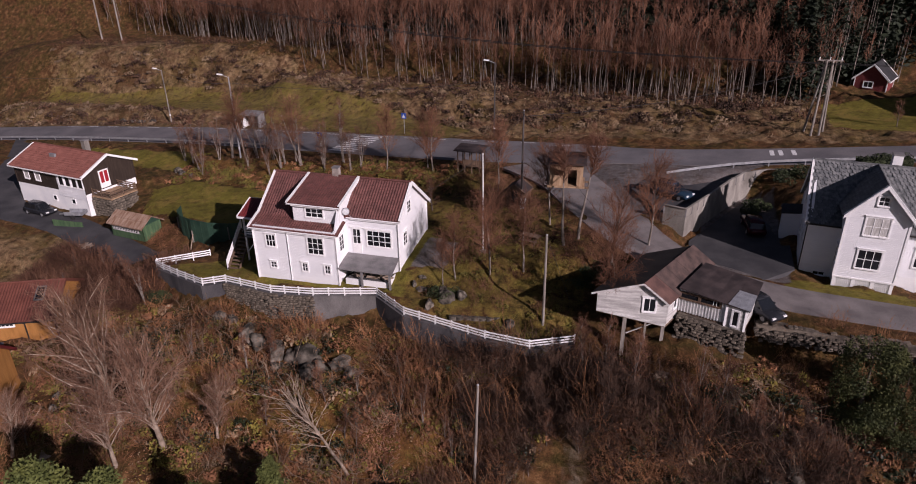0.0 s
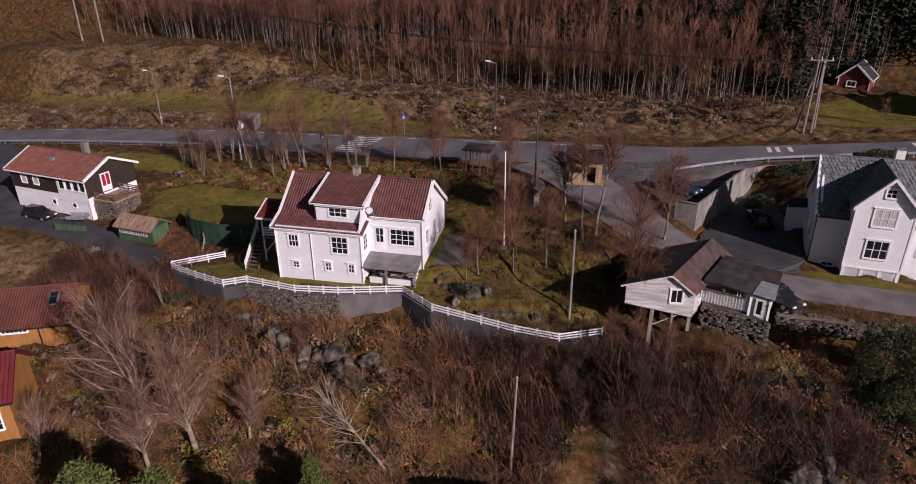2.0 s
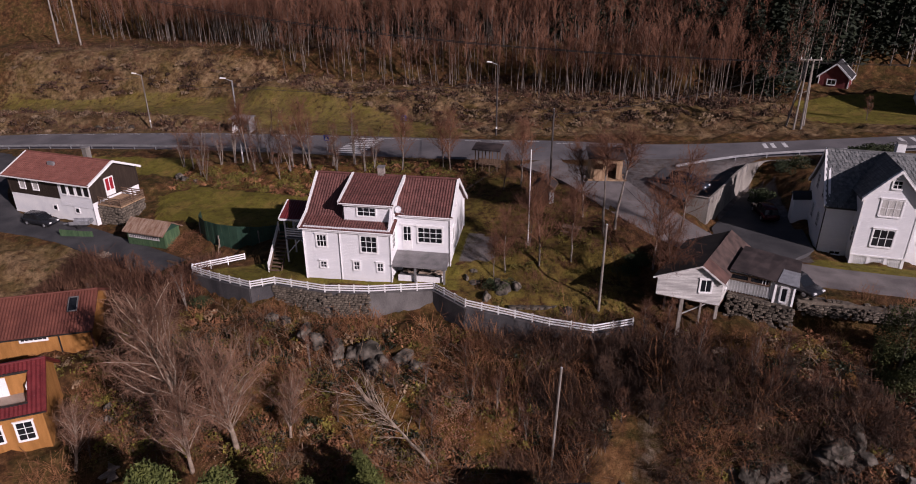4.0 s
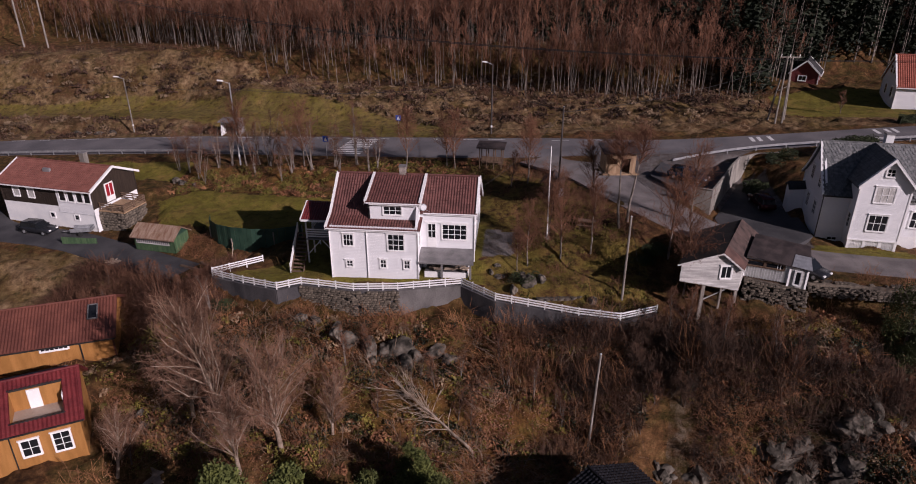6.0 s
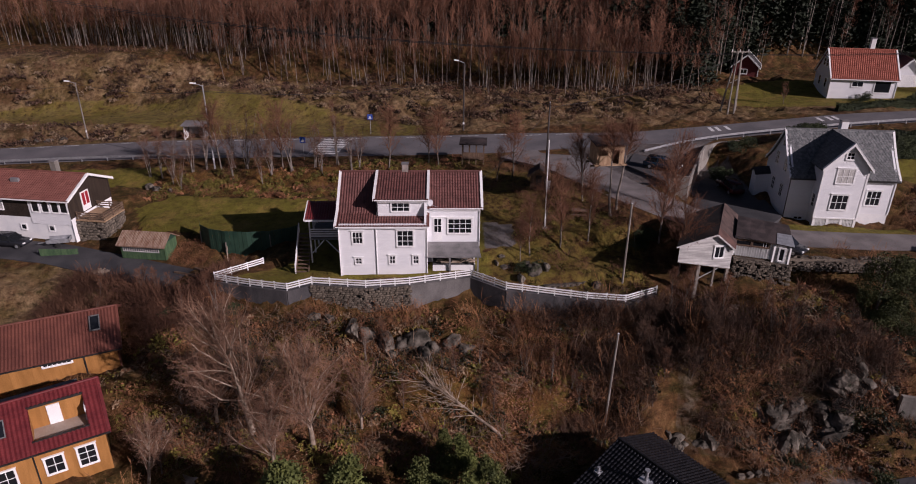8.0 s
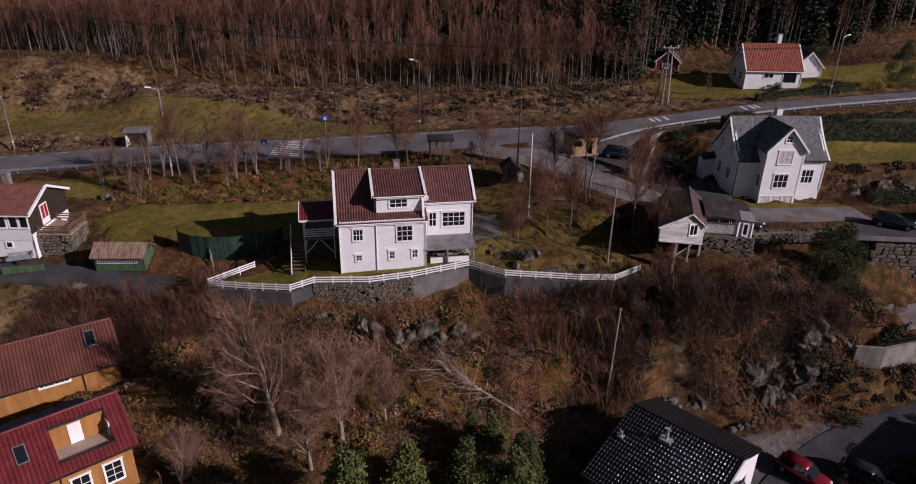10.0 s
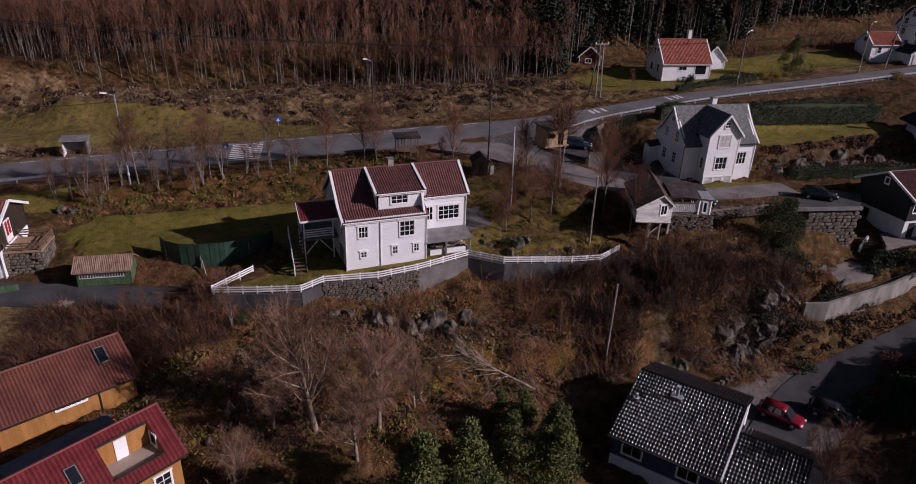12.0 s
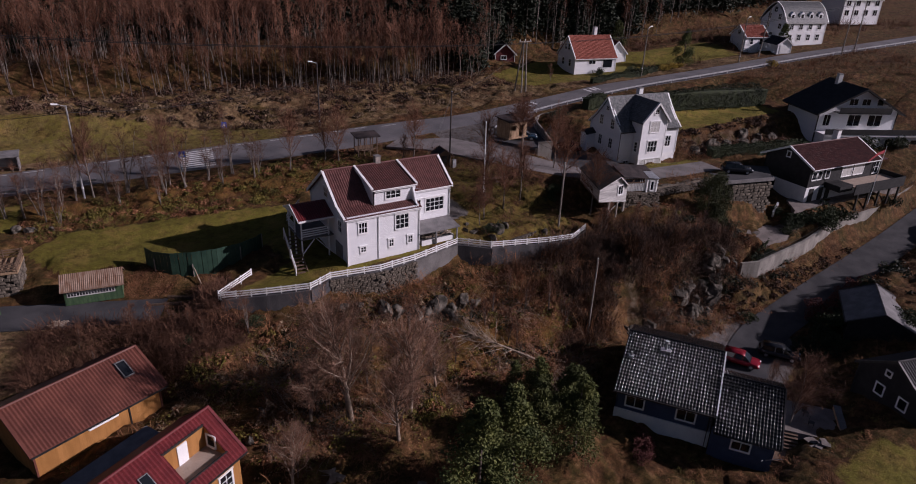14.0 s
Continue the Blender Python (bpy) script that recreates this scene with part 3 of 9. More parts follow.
def smooth_line(line, step=1.5):
    p = np.array(line, float)
    t = np.concatenate([[0], np.cumsum(np.hypot(*(p[1:, :2] - p[:-1, :2]).T))])
    s = np.arange(0, t[-1], step)
    q = np.stack([np.interp(s, t, p[:, k]) for k in range(3)], 1)
    for _ in range(6):
        q[1:-1] = (q[:-2] + 2 * q[1:-1] + q[2:]) / 4
    return q


def strip(line, left, right, lift, down=0.25):
    """A paved band with edges of its own thickness along a line; left and right may vary with the place."""
    q = smooth_line(line)
    d = np.gradient(q[:, :2], axis=0)
    d /= np.linalg.norm(d, axis=1)[:, None]
    nrm = np.stack([-d[:, 1], d[:, 0]], 1)
    lf = left(q[:, 0]) if callable(left) else np.full(len(q), float(left))
    rt = right(q[:, 0]) if callable(right) else np.full(len(q), float(right))
    rows = []
    for w, z in ((lf, -down), (lf, lift), (lf * 0.33 + rt * 0.67 * 0, lift + 0.02), (rt, lift), (rt, -down)):
        rows.append(np.concatenate([q[:, :2] + nrm * w[:, None], (q[:, 2] + z)[:, None]], 1))
    v = np.stack(rows, 1).reshape(-1, 3)
    n = len(q)
    f = [(i * 5 + k, i * 5 + k + 1, (i + 1) * 5 + k + 1, (i + 1) * 5 + k) for i in range(n - 1) for k in range(4)]
    return v, f


def flat_ob(name, line, left, right, lift, material, label):
    v, f = strip(line, left, right, lift)
    return tagged(new(name, array_mesh(name, v, f, material, False)), label, "road", kind="structure")


road = flat_ob("road", ROAD, road_half, lambda x: -road_half(x), 0.05, M["asphalt"], "grey asphalt country road with worn markings")
flat_ob("road_side", SIDE_ROAD, lambda x: np.interp(x, [22, 27, 34, 42], [5.5, 4.6, 3.0, 2.2]), lambda x: np.interp(x, [22, 27, 34, 42, 60], [-5.5, -4.2, -3.0, -2.2, -1.9]), 0.07, M["gravel"], "grey gravel side road down to the houses")
flat_ob("road_lane", LANE, 2.4, -2.4, 0.06, M["dark_asphalt"], "dark asphalt lane beside the brown house")
flat_ob("road_low", LOW_ROAD, 2.6, -2.6, 0.06, M["dark_asphalt"], "dark asphalt lane below the concrete wall")


def marking(name, x0, off0, off1, length, label, slant=0.0):
    """A painted bar on the main road, from off0 to off1 across it."""
    d, z = along(ROAD, np.array([x0, x0 + length]), np.array([0.0, 0.0]))
    q = smooth_line(ROAD, 0.5)
    i = int(np.argmin(np.abs(q[:, 0] - x0)))
    j = int(np.argmin(np.abs(q[:, 0] - x0 - length)))
    d = q[j] - q[i]
    d[2] = 0
    d /= np.linalg.norm(d)
    nv = np.array([-d[1], d[0], 0])
    pts = [q[i] + nv * off0, q[j] + nv * off0, q[j] + nv * off1 + d * slant, q[i] + nv * off1 + d * slant]
    fm = Form().slab([Vector(p) for p in pts], (0, 0, 0.075), (0, 0, 0.083))
    ob = part(name, fm, M["road_paint"], road)
    return ob


for k in range(9):
    marking("crossing_stripe", -9.0, -4.2 + k * 0.95, -3.75 + k * 0.95, 4.2, "")
for x in (49, 50.2, 51.4, 66, 67.2, 68.4):
    marking("ramp_mark", x, 0.3, 2.4, 0.5, "", 0.3)
for k in range(22):
    marking("edge_line", -70 + k * 4.6, 4.1 - 0.9 * (k > 19), 4.22 - 0.9 * (k > 19), 2.4, "")


# ---------- roofs, walls, windows ----------
def tiled(length, run, rise, pitch_u=0.30, pitch_v=0.36, amp=0.035, step=0.03, flare=0.0, thick=0.10):
    """A pantiled slope: u along x from 0 to length, going down from the ridge at (0, 0) to (run, -rise) in y and z. flare: sag of the lower half."""
    slope = math.hypot(run, rise)
    nu, nv = max(2, round(length / pitch_u)) * 4 + 1, max(2, round(slope / pitch_v))
    u = np.linspace(0, length, nu)
    prof = amp * np.sin(np.arange(nu) * math.pi / 2)
    vs, kick = [], []
    for k in range(nv):
        vs += [k / nv, (k + 1) / nv]
        kick += [0.0, step]
    vs, kick = np.array(vs), np.array(kick)
    nrm = np.array([rise, run]) / slope
    U, V = np.meshgrid(u, vs)
    off = prof[None, :] + kick[:, None]
    z = -rise * V - flare * np.sin(np.pi * V) + off * nrm[1]
    y = run * V + off * nrm[0]
    top = np.stack([U, y, z], -1).reshape(-1, 3)
    n = len(vs)
    fm = Form()
    fm.add(top, [(i * nu + j, i * nu + j + 1, (i + 1) * nu + j + 1, (i + 1) * nu + j) for i in range(n - 1) for j in range(nu - 1)])
    prof = [(k / 6, flare * math.sin(math.pi * k / 6)) for k in range(7)]
    fm.band([(0, run * a, -rise * a - s - 0.03) for a, s in prof], [(0, run * a, -rise * a - s - 0.03 - thick) for a, s in prof], (0, 0, 0), (length, 0, 0))
    return fm


def window(parent, m, w, h, cols, rows, casing=M["white_paint"], pane=M["glass"], hood=True, bars=0.05, label=""):
    """A window on the plane y = 0 of m, looking to -y, centred on its lower edge: casing, sash bars and panes."""
    win = new("window")
    win.parent, win.matrix_basis, win.empty_display_size = parent, m, 0.2
    if label:
        win["label"] = label
    c = 0.11
    fm = Form()
    fm.box(-w / 2 - c, -0.07, -c, -w / 2, 0.02, h + c).box(w / 2, -0.07, -c, w / 2 + c, 0.02, h + c)
    fm.box(-w / 2, -0.07, h, w / 2, 0.02, h + c).box(-w / 2 - 0.04, -0.11, -c, w / 2 + 0.04, 0.02, 0)
    if hood:
        fm.box(-w / 2 - c - 0.06, -0.13, h + c, w / 2 + c + 0.06, 0.02, h + c + 0.06)
    part("window_frame", fm, casing, win)
    fb = Form()
    for i in range(1, cols):
        x = -w / 2 + w * i / cols
        fb.box(x - bars / 2, -0.055, 0, x + bars / 2, -0.012, h)
    for j in range(1, rows):
        z = h * j / rows
        fb.box(-w / 2, -0.052, z - bars / 2, w / 2, -0.014, z + bars / 2)
    e = 0.045
    fb.box(-w / 2, -0.05, 0, -w / 2 + e, -0.012, h).box(w / 2 - e, -0.05, 0, w / 2, -0.012, h).box(-w / 2, -0.049, 0, w / 2, -0.012, e).box(-w / 2, -0.049, h - e, w / 2, -0.012, h)
    part("sash", fb, casing, win)
    part("pane", Form().box(-w / 2, -0.03, 0, w / 2, -0.01, h), pane, win)
    return win


def gable_wall(w, z0, ze, zr, x0, x1):
    """A gable end, from x0 to x1 thick."""
    return Form().slab([(x0, -w / 2, z0), (x0, w / 2, z0), (x0, w / 2, ze), (x0, 0, zr), (x0, -w / 2, ze)], (0, 0, 0), (x1 - x0, 0, 0))


def bargeboards(parent, x, w, zr, run, rise, material, flare=0.0, wide=0.2, thick=0.06, end=1):
    for s in (-1, 1):
        prof = [(s * run * k / 6, zr - rise * k / 6 - flare * math.sin(math.pi * k / 6)) for k in range(7)]
        part("bargeboard", Form().band([(x, y, z + 0.07) for y, z in prof], [(x, y, z - wide) for y, z in prof], (0, 0, 0), (thick * end, 0, 0)), material, parent)
        part("verge_board", Form().band([(x, y, z + 0.105) for y, z in prof], [(x, y, z + 0.07) for y, z in prof], (-0.16 * end, 0, 0), (0.07 * end, 0, 0)), material, parent)


def gable_house(name, m, L, W, ze, zr, wall, roof, label, category="house", eaves=0.35, verge=0.3, trim=M["white_paint"], base=None, base_top=None, flare=0.0, tile=(0.30, 0.36), foot=1.2, amp=0.035, gutter=M["white_paint"], group=""):
    """A gabled house, its ridge along x, its floor's middle at m. Walls may have a base of another surface up to base_top."""
    h = thing(name, m, label, category, group)
    t = 0.2
    tops = [(-foot, ze, wall)] if base is None else [(-foot, base_top, base), (base_top, ze, wall)]
    for z0, z1, mt in tops:
        last = z1 == ze
        part("wall", Form().box(-L / 2, -W / 2, z0, L / 2, -W / 2 + t, z1), mt, h)
        part("wall", Form().box(-L / 2, W / 2 - t, z0, L / 2, W / 2, z1), mt, h)
        for x0, x1 in ((-L / 2, -L / 2 + t), (L / 2 - t, L / 2)):
            if last:
                part("wall", gable_wall(W - 0.004, z0, z1, zr - 0.12, x0 - 0.002, x1 + 0.002), mt, h)
            else:
                part("wall", Form().box(x0 - 0.002, -W / 2 + 0.002, z0, x1 + 0.002, W / 2 - 0.002, z1), mt, h)
    k = (zr - ze) / (W / 2)
    run, rise = W / 2 + eaves, k * (W / 2 + eaves)
    for s in (-1, 1):
        fm = tiled(L + 2 * verge, run, rise, tile[0], tile[1], flare=flare, amp=amp)
        fm.v = [(x - L / 2 - verge, s * y, z + zr + 0.08) for x, y, z in fm.v]
        part("roof", fm, roof, h)
        part("gutter", Form().box(-L / 2 - verge, s * (run + 0.05) - 0.06, zr - rise - 0.10, L / 2 + verge, s * (run + 0.05) + 0.06, zr - rise + 0.02), gutter, h)
    part("ridge_cap", Form().tube((-L / 2 - verge, 0, zr + 0.10), (L / 2 + verge, 0, zr + 0.10), 0.11, 0.11, 8), roof, h)
    for e in (-1, 1):
        bargeboards(h, e * (L / 2 + verge), W, zr + 0.08, run, rise, trim, flare, end=e)
    for x in (-L / 2, L / 2):
        for y in (-W / 2, W / 2):
            part("corner_board", Form().box(x - 0.07, y - 0.07, tops[-1][0], x + 0.07, y + 0.07, ze - 0.05), trim if base is None else wall, h)
    return h


def face(house_w, x, z, side="front"):
    """The pose of a window on a wall of a house: front is -y, left is -x."""
    if side == "front":
        return pose(x, -house_w / 2, z)
    if side == "back":
        return pose(x, house_w / 2, z, 0, 0, 180)
    return None


def chimney(parent, x, y, z0, z1, w=0.55, material=M["brick"], label=""):
    c = part("chimney", Form().box(x - w / 2, y - w / 2, z0, x + w / 2, y + w / 2, z1), material, parent, label)
    part("chimney_cap", Form().box(x - w / 2 - 0.06, y - w / 2 - 0.06, z1, x + w / 2 + 0.06, y + w / 2 + 0.06, z1 + 0.09), M["grey_trim"], c)
    return c


# ---------- the white house with the red roof ----------
def white_house():
    h = thing("house", pose(0, 0, 0), "white weatherboard house with red pantiled roof and dormer", "house")
    wb, wp, rt = M["white_board"], M["white_paint"], M["red_tile"]
    RY, RZ = 5.93, 8.55
    # front block
    part("wall", Form().box(0, 0.30, -0.9, 8.4, 0.5, 5.15), wb, h)
    left = [(0, 0.302, -0.9), (0, 10.6, -0.9), (0, 10.6, 5.0), (0, RY, RZ - 0.15), (0, 2.2, 5.6), (0, 0.302, 5.05)]
    part("wall", Form().slab(left, (-0.002, 0, 0), (0.2, 0, 0)), wb, h)
    part("wall", Form().box(8.2, 0.302, -0.9, 8.402, 2.6, 5.3), wb, h)
    part("wall", Form().slab([(8.2, 0.6, 5.3), (8.2, 2.7, 5.3), (8.2, RY, 8.3), (8.2, 1.6, 7.2)], (0, 0, 0), (0.2, 0, 0)), wb, h)
    part("wall", Form().box(0, 10.4, -0.9, 13.6, 10.598, 5.0), wb, h)
    # right wing
    part("wall", Form().box(8.4, 2.6, -0.6, 13.6, 2.8, 6.05), wb, h)
    right = [(13.6, 2.602, 0.3), (13.6, 10.598, 0.3), (13.6, 10.598, 5.05), (13.6, RY, RZ - 0.15), (13.6, 2.602, 6.0)]
    part("wall", Form().slab(right, (0.002, 0, 0), (-0.2, 0, 0)), wb, h)
    # roofs: the main slope, kinked flatter at its foot, the wing's slope, and the raised dormer roof
    def slope(x0, x1, ya, za, yb, zb, name="roof", **kw):
        fm = tiled(x1 - x0, abs(yb - ya), za - zb, 0.26, 0.36, **kw)
        s = 1 if yb > ya else -1
        fm.v = [(x + x0, ya + s * y, z + za) for x, y, z in fm.v]
        return part(name, fm, rt, h)
    slope(-0.35, 3.6, RY, RZ, 2.0, 5.62)
    slope(-0.35, 8.7, 2.05, 5.66, 0.10, 4.98)
    slope(8.35, 13.9, RY, RZ, 2.40, 5.98)
    slope(-0.35, 13.9, RY, RZ, 10.95, 4.85)
    slope(3.35, 8.6, RY - 0.02, RZ + 0.04, 1.22, 7.32, "dormer_roof")
    part("ridge_cap", Form().tube((-0.35, RY, RZ + 0.06), (13.9, RY, RZ + 0.06), 0.11, 0.11, 8), rt, h)
    # dormer walls
    part("dormer_wall", Form().box(3.55, 1.55, 5.4, 8.3, 1.7, 7.30), wb, h)
    part("dormer_wall", Form().slab([(3.55, 1.55, 5.4), (3.55, 2.2, 5.7), (3.55, 5.8, 8.4), (3.55, 1.55, 7.28)], (-0.002, 0, 0), (0.15, 0, 0)), wb, h)
    # white verge boards
    def verge(pts, x, e, name="bargeboard"):
        for (ya, za), (yb, zb) in zip(pts, pts[1:]):
            part(name, Form().slab([(x, ya, za - 0.22), (x, yb, zb - 0.22), (x, yb, zb + 0.1), (x, ya, za + 0.1)], (0, 0, 0), (0.07 * e, 0, 0)), wp, h)
            part("verge_board", Form().slab([(x - 0.17 * e, ya, za + 0.1), (x + 0.09 * e, ya, za + 0.1), (x + 0.09 * e, yb, zb + 0.1), (x - 0.17 * e, yb, zb + 0.1)], (0, 0, 0), (0, 0, 0.04)), wp, h)
    verge([(RY, RZ), (2.05, 5.66)], -0.37, -1)
    verge([(2.05, 5.70), (0.08, 4.99)], -0.37, -1)
    verge([(RY, RZ), (10.97, 4.85)], -0.37, -1)
    verge([(RY, RZ), (2.38, 5.98)], 13.92, 1)
    verge([(RY, RZ), (10.97, 4.85)], 13.92, 1)
    verge([(RY, RZ + 0.04), (1.20, 7.32)], 3.33, -1)
    verge([(RY, RZ + 0.04), (1.20, 7.32)], 8.62, 1)
    for x0, x1, y, z in ((-0.3, 8.7, 0.03, 4.94), (8.7, 13.9, 2.33, 5.92), (3.4, 8.6, 1.16, 7.24)):
        part("gutter", Form().tube((x0, y, z), (x1, y, z), 0.06, 0.06, 8), wp, h)
        part("cornice", Form().box(x0 + 0.3, y + 0.06, z - 0.2, x1 - 0.25, y + 0.26, z - 0.02), wp, h)
    for x, y, z0, z1 in ((3.55, 0.22, -0.2, 4.9), (8.46, 0.24, -0.1, 4.9), (-0.05, 0.22, -0.3, 4.9), (13.66, 2.52, 0.6, 5.9), (8.45, 1.5, 5.6, 7.2)):
        part("downpipe", Form().tube((x, y, z0), (x, y, z1), 0.045, 0.045, 6), wp, h)
    for x, y in ((0.0, 0.3), (8.4, 0.3), (13.6, 2.6), (13.6, 10.6), (0, 10.6)):
        part("corner_board", Form().box(x - 0.09, y - 0.03, -0.5, x + 0.09, y + 0.12, 4.85), wp, h)
    # windows
    f, g = 0.30, 2.60
    window(h, pose(1.75, f, 3.15), 0.95, 1.2, 3, 2)
    window(h, pose(6.35, f, 2.85), 1.55, 1.65, 3, 3)
    for x, w_, hh in ((1.75, 0.6, 0.62), (5.05, 0.55, 0.85), (7.35, 0.55, 0.85)):
        window(h, pose(x, f, 0.95), w_, hh, 2, 2)
    window(h, pose(5.9, 1.55, 6.0), 1.75, 0.85, 3, 2, label="three-part dormer window")
    window(h, pose(11.7, g, 3.2), 2.35, 1.55, 4, 3, label="wide window of twelve panes")
    door = part("balcony_door", Form().box(9.05, g - 0.06, 2.35, 9.95, g + 0.01, 4.9), wp, h)
    part("pane", Form().box(9.17, g - 0.075, 3.35, 9.83, g - 0.055, 4.75), M["glass"], door)
    part("sash", Form().box(9.47, g - 0.095, 3.35, 9.53, g - 0.075, 4.75).box(9.17, g - 0.095, 4.03, 9.83, g - 0.077, 4.08), wp, door)
    part("lintel", Form().box(8.85, g - 0.1, 4.9, 13.05, g, 5.0), wp, h)
    rgt = lambda y, z: pose(13.602, y, z, 0, 0, 90)
    window(h, rgt(4.3, 2.9), 0.9, 1.3, 2, 3)
    window(h, rgt(5.6, 5.7), 0.9, 1.15, 2, 3)
    window(h, pose(8.402, 1.45, 3.0, 0, 0, 90), 0.9, 1.5, 2, 3)
    lft = lambda y, z: pose(-0.002, y, z, 0, 0, -90)
    window(h, lft(6.0, 5.6), 0.95, 1.1, 3, 2)
    window(h, lft(2.2, 2.9), 0.9, 1.25, 2, 2)
    gd = part("cellar_door", Form().box(-0.07, 1.7, -0.7, 0.0, 3.5, 1.5), M["grey_trim"], h, "dark grey double cellar door")
    chimney(h, 6.2, 6.1, 8.2, 9.35, 0.6, M["brick"], "pale brick chimney")
    # dish on the dormer's side
    dish = part("satellite_dish", Form().tube((8.75, 2.2, 6.6), (8.80, 2.12, 6.62), 0.36, 0.30, 14), M["galvanised"], h, "grey satellite dish")
    part("bracket", Form().beam((8.5, 2.5, 6.5), (8.8, 2.2, 6.6), 0.05, 0.05).beam((8.75, 2.2, 6.45), (9.5, 1.7, 6.35), 0.03, 0.03), M["galvanised"], dish)
    # porch below the wing: flat grey roof on posts, white half wall, stored wood
    part("porch_roof", Form().slab([(8.42, 2.58, 2.25), (13.6, 2.58, 2.25), (13.75, 0.15, 1.75), (8.42, 0.15, 1.75)], (0, 0, 0), (0, 0, -0.12)), M["grey_trim"], h, "grey felt porch roof")
    for x in (10.7, 13.45):
        part("porch_post", Form().box(x - 0.09, 0.25, -0.6, x + 0.09, 0.43, 1.68), M["grey_trim"], h)
    part("porch_wall", Form().box(9.0, 0.5, -0.6, 13.2, 0.62, 0.62), wp, h)
    part("porch_wall", Form().box(13.1, 0.62, -0.6, 13.22, 2.5, 0.62), wp, h)
    rnd = random.Random(4)
    for k in range(22):
        x = rnd.uniform(9.2, 12.8)
        part("stacked_board", Form().beam((x, 1.0 + rnd.random(), 0.55 + rnd.random() * 0.25), (x + rnd.uniform(0.4, 1.0), 0.9 + rnd.random(), 0.6 + rnd.random() * 0.3), 0.12, 0.1), M["dead_wood"], h, "loose weathered board")
    part("porch_floor", Form().box(9.0, 0.62, -0.5, 13.1, 2.58, 0.5), M["dark_concrete"], h)


white_house()


# ---------- stair and veranda on its left end ----------
def veranda():
    h = thing("veranda", pose(0, 0, 0), "white veranda with red tiled roof and outside stair", "veranda")
    wp = M["white_paint"]
    fm = tiled(3.9, 2.55, 1.0, 0.26, 0.36)
    fm.v = [(x - 3.95, 6.3 - y, z + 5.2) for x, y, z in fm.v]
    part("roof", fm, M["crimson_tile"], h)
    fm = tiled(3.9, 2.2, 0.9, 0.26, 0.36)
    fm.v = [(x - 3.95, 6.3 + y, z + 5.2) for x, y, z in fm.v]
    part("roof", fm, M["crimson_tile"], h)
    part("bargeboard", Form().slab([(-3.98, 6.3, 5.3), (-3.98, 3.7, 4.28), (-3.98, 3.7, 4.05), (-3.98, 6.3, 5.07)], (0, 0, 0), (-0.07, 0, 0)).slab([(-3.98, 6.3, 5.3), (-3.98, 8.5, 4.4), (-3.98, 8.5, 4.17), (-3.98, 6.3, 5.07)], (0, 0, 0), (-0.07, 0, 0)), wp, h)
    part("fascia", Form().box(-3.95, 3.66, 4.0, -0.05, 3.74, 4.2), wp, h)
    part("floor", Form().box(-3.7, 4.0, 1.85, -0.05, 8.3, 2.0), M["grey_trim"], h)
    for x, y in ((-3.6, 4.1), (-0.6, 4.1), (-3.6, 8.2), (-3.6, 6.2)):
        part("post", Form().box(x - 0.07, y - 0.07, gz(x, y) - 0.2, x + 0.07, y + 0.07, 4.25), wp, h)
    for z in (2.2, 2.45, 2.7, 2.95):
        part("rail", Form().box(-3.6, 4.0, z, -0.5, 4.06, z + 0.13), wp, h)
        part("rail", Form().box(-3.68, 6.0, z, -3.62, 8.3, z + 0.13), wp, h)
    part("brace", Form().beam((-3.5, 4.1, 0.3), (-2.2, 4.1, 1.8), 0.09, 0.09).beam((-0.7, 4.1, 0.3), (-2.0, 4.1, 1.8), 0.09, 0.09), wp, h)
    part("gable_board", Form().slab([(-3.9, 3.9, 4.1), (-3.9, 8.4, 4.2), (-3.9, 6.3, 5.05)], (0, 0, 0), (0.06, 0, 0)), wp, h)
    n = 11
    z0 = gz(-4.7, 2.4)
    for k in range(n):
        a = k / (n - 1)
        y, z = 2.5 + 2.9 * a, z0 + 0.12 + (1.95 - z0 - 0.12) * a
        part("tread", Form().box(-4.95, y - 0.15, z - 0.05, -3.75, y + 0.15, z), M["brown_wood"], h)
    for x in (-5.0, -3.72):
        part("stringer", Form().beam((x, 2.3, z0), (x, 5.6, 1.95), 0.06, 0.28), M["brown_wood"], h)
    for z in (0.45, 0.72, 1.0):
        part("rail", Form().beam((-5.02, 2.3, z0 + z), (-5.02, 5.6, 1.95 + z), 0.05, 0.13), wp, h)
    for a in (0, 0.5, 1):
        part("post", Form().box(-5.07, 2.3 + 3.3 * a - 0.05, z0 + (1.95 - z0) * a - 0.3, -4.97, 2.3 + 3.3 * a + 0.05, z0 + (1.95 - z0) * a + 1.1), wp, h)
    # rail of the landing behind the house
    for z in (3.0, 3.3, 3.6):
        part("rail", Form().beam((-3.4, 9.6, z - 0.9), (-1.2, 11.4, z), 0.05, 0.13), wp, h)


veranda()


# ---------- brown house on its white basement ----------
BROWN = []


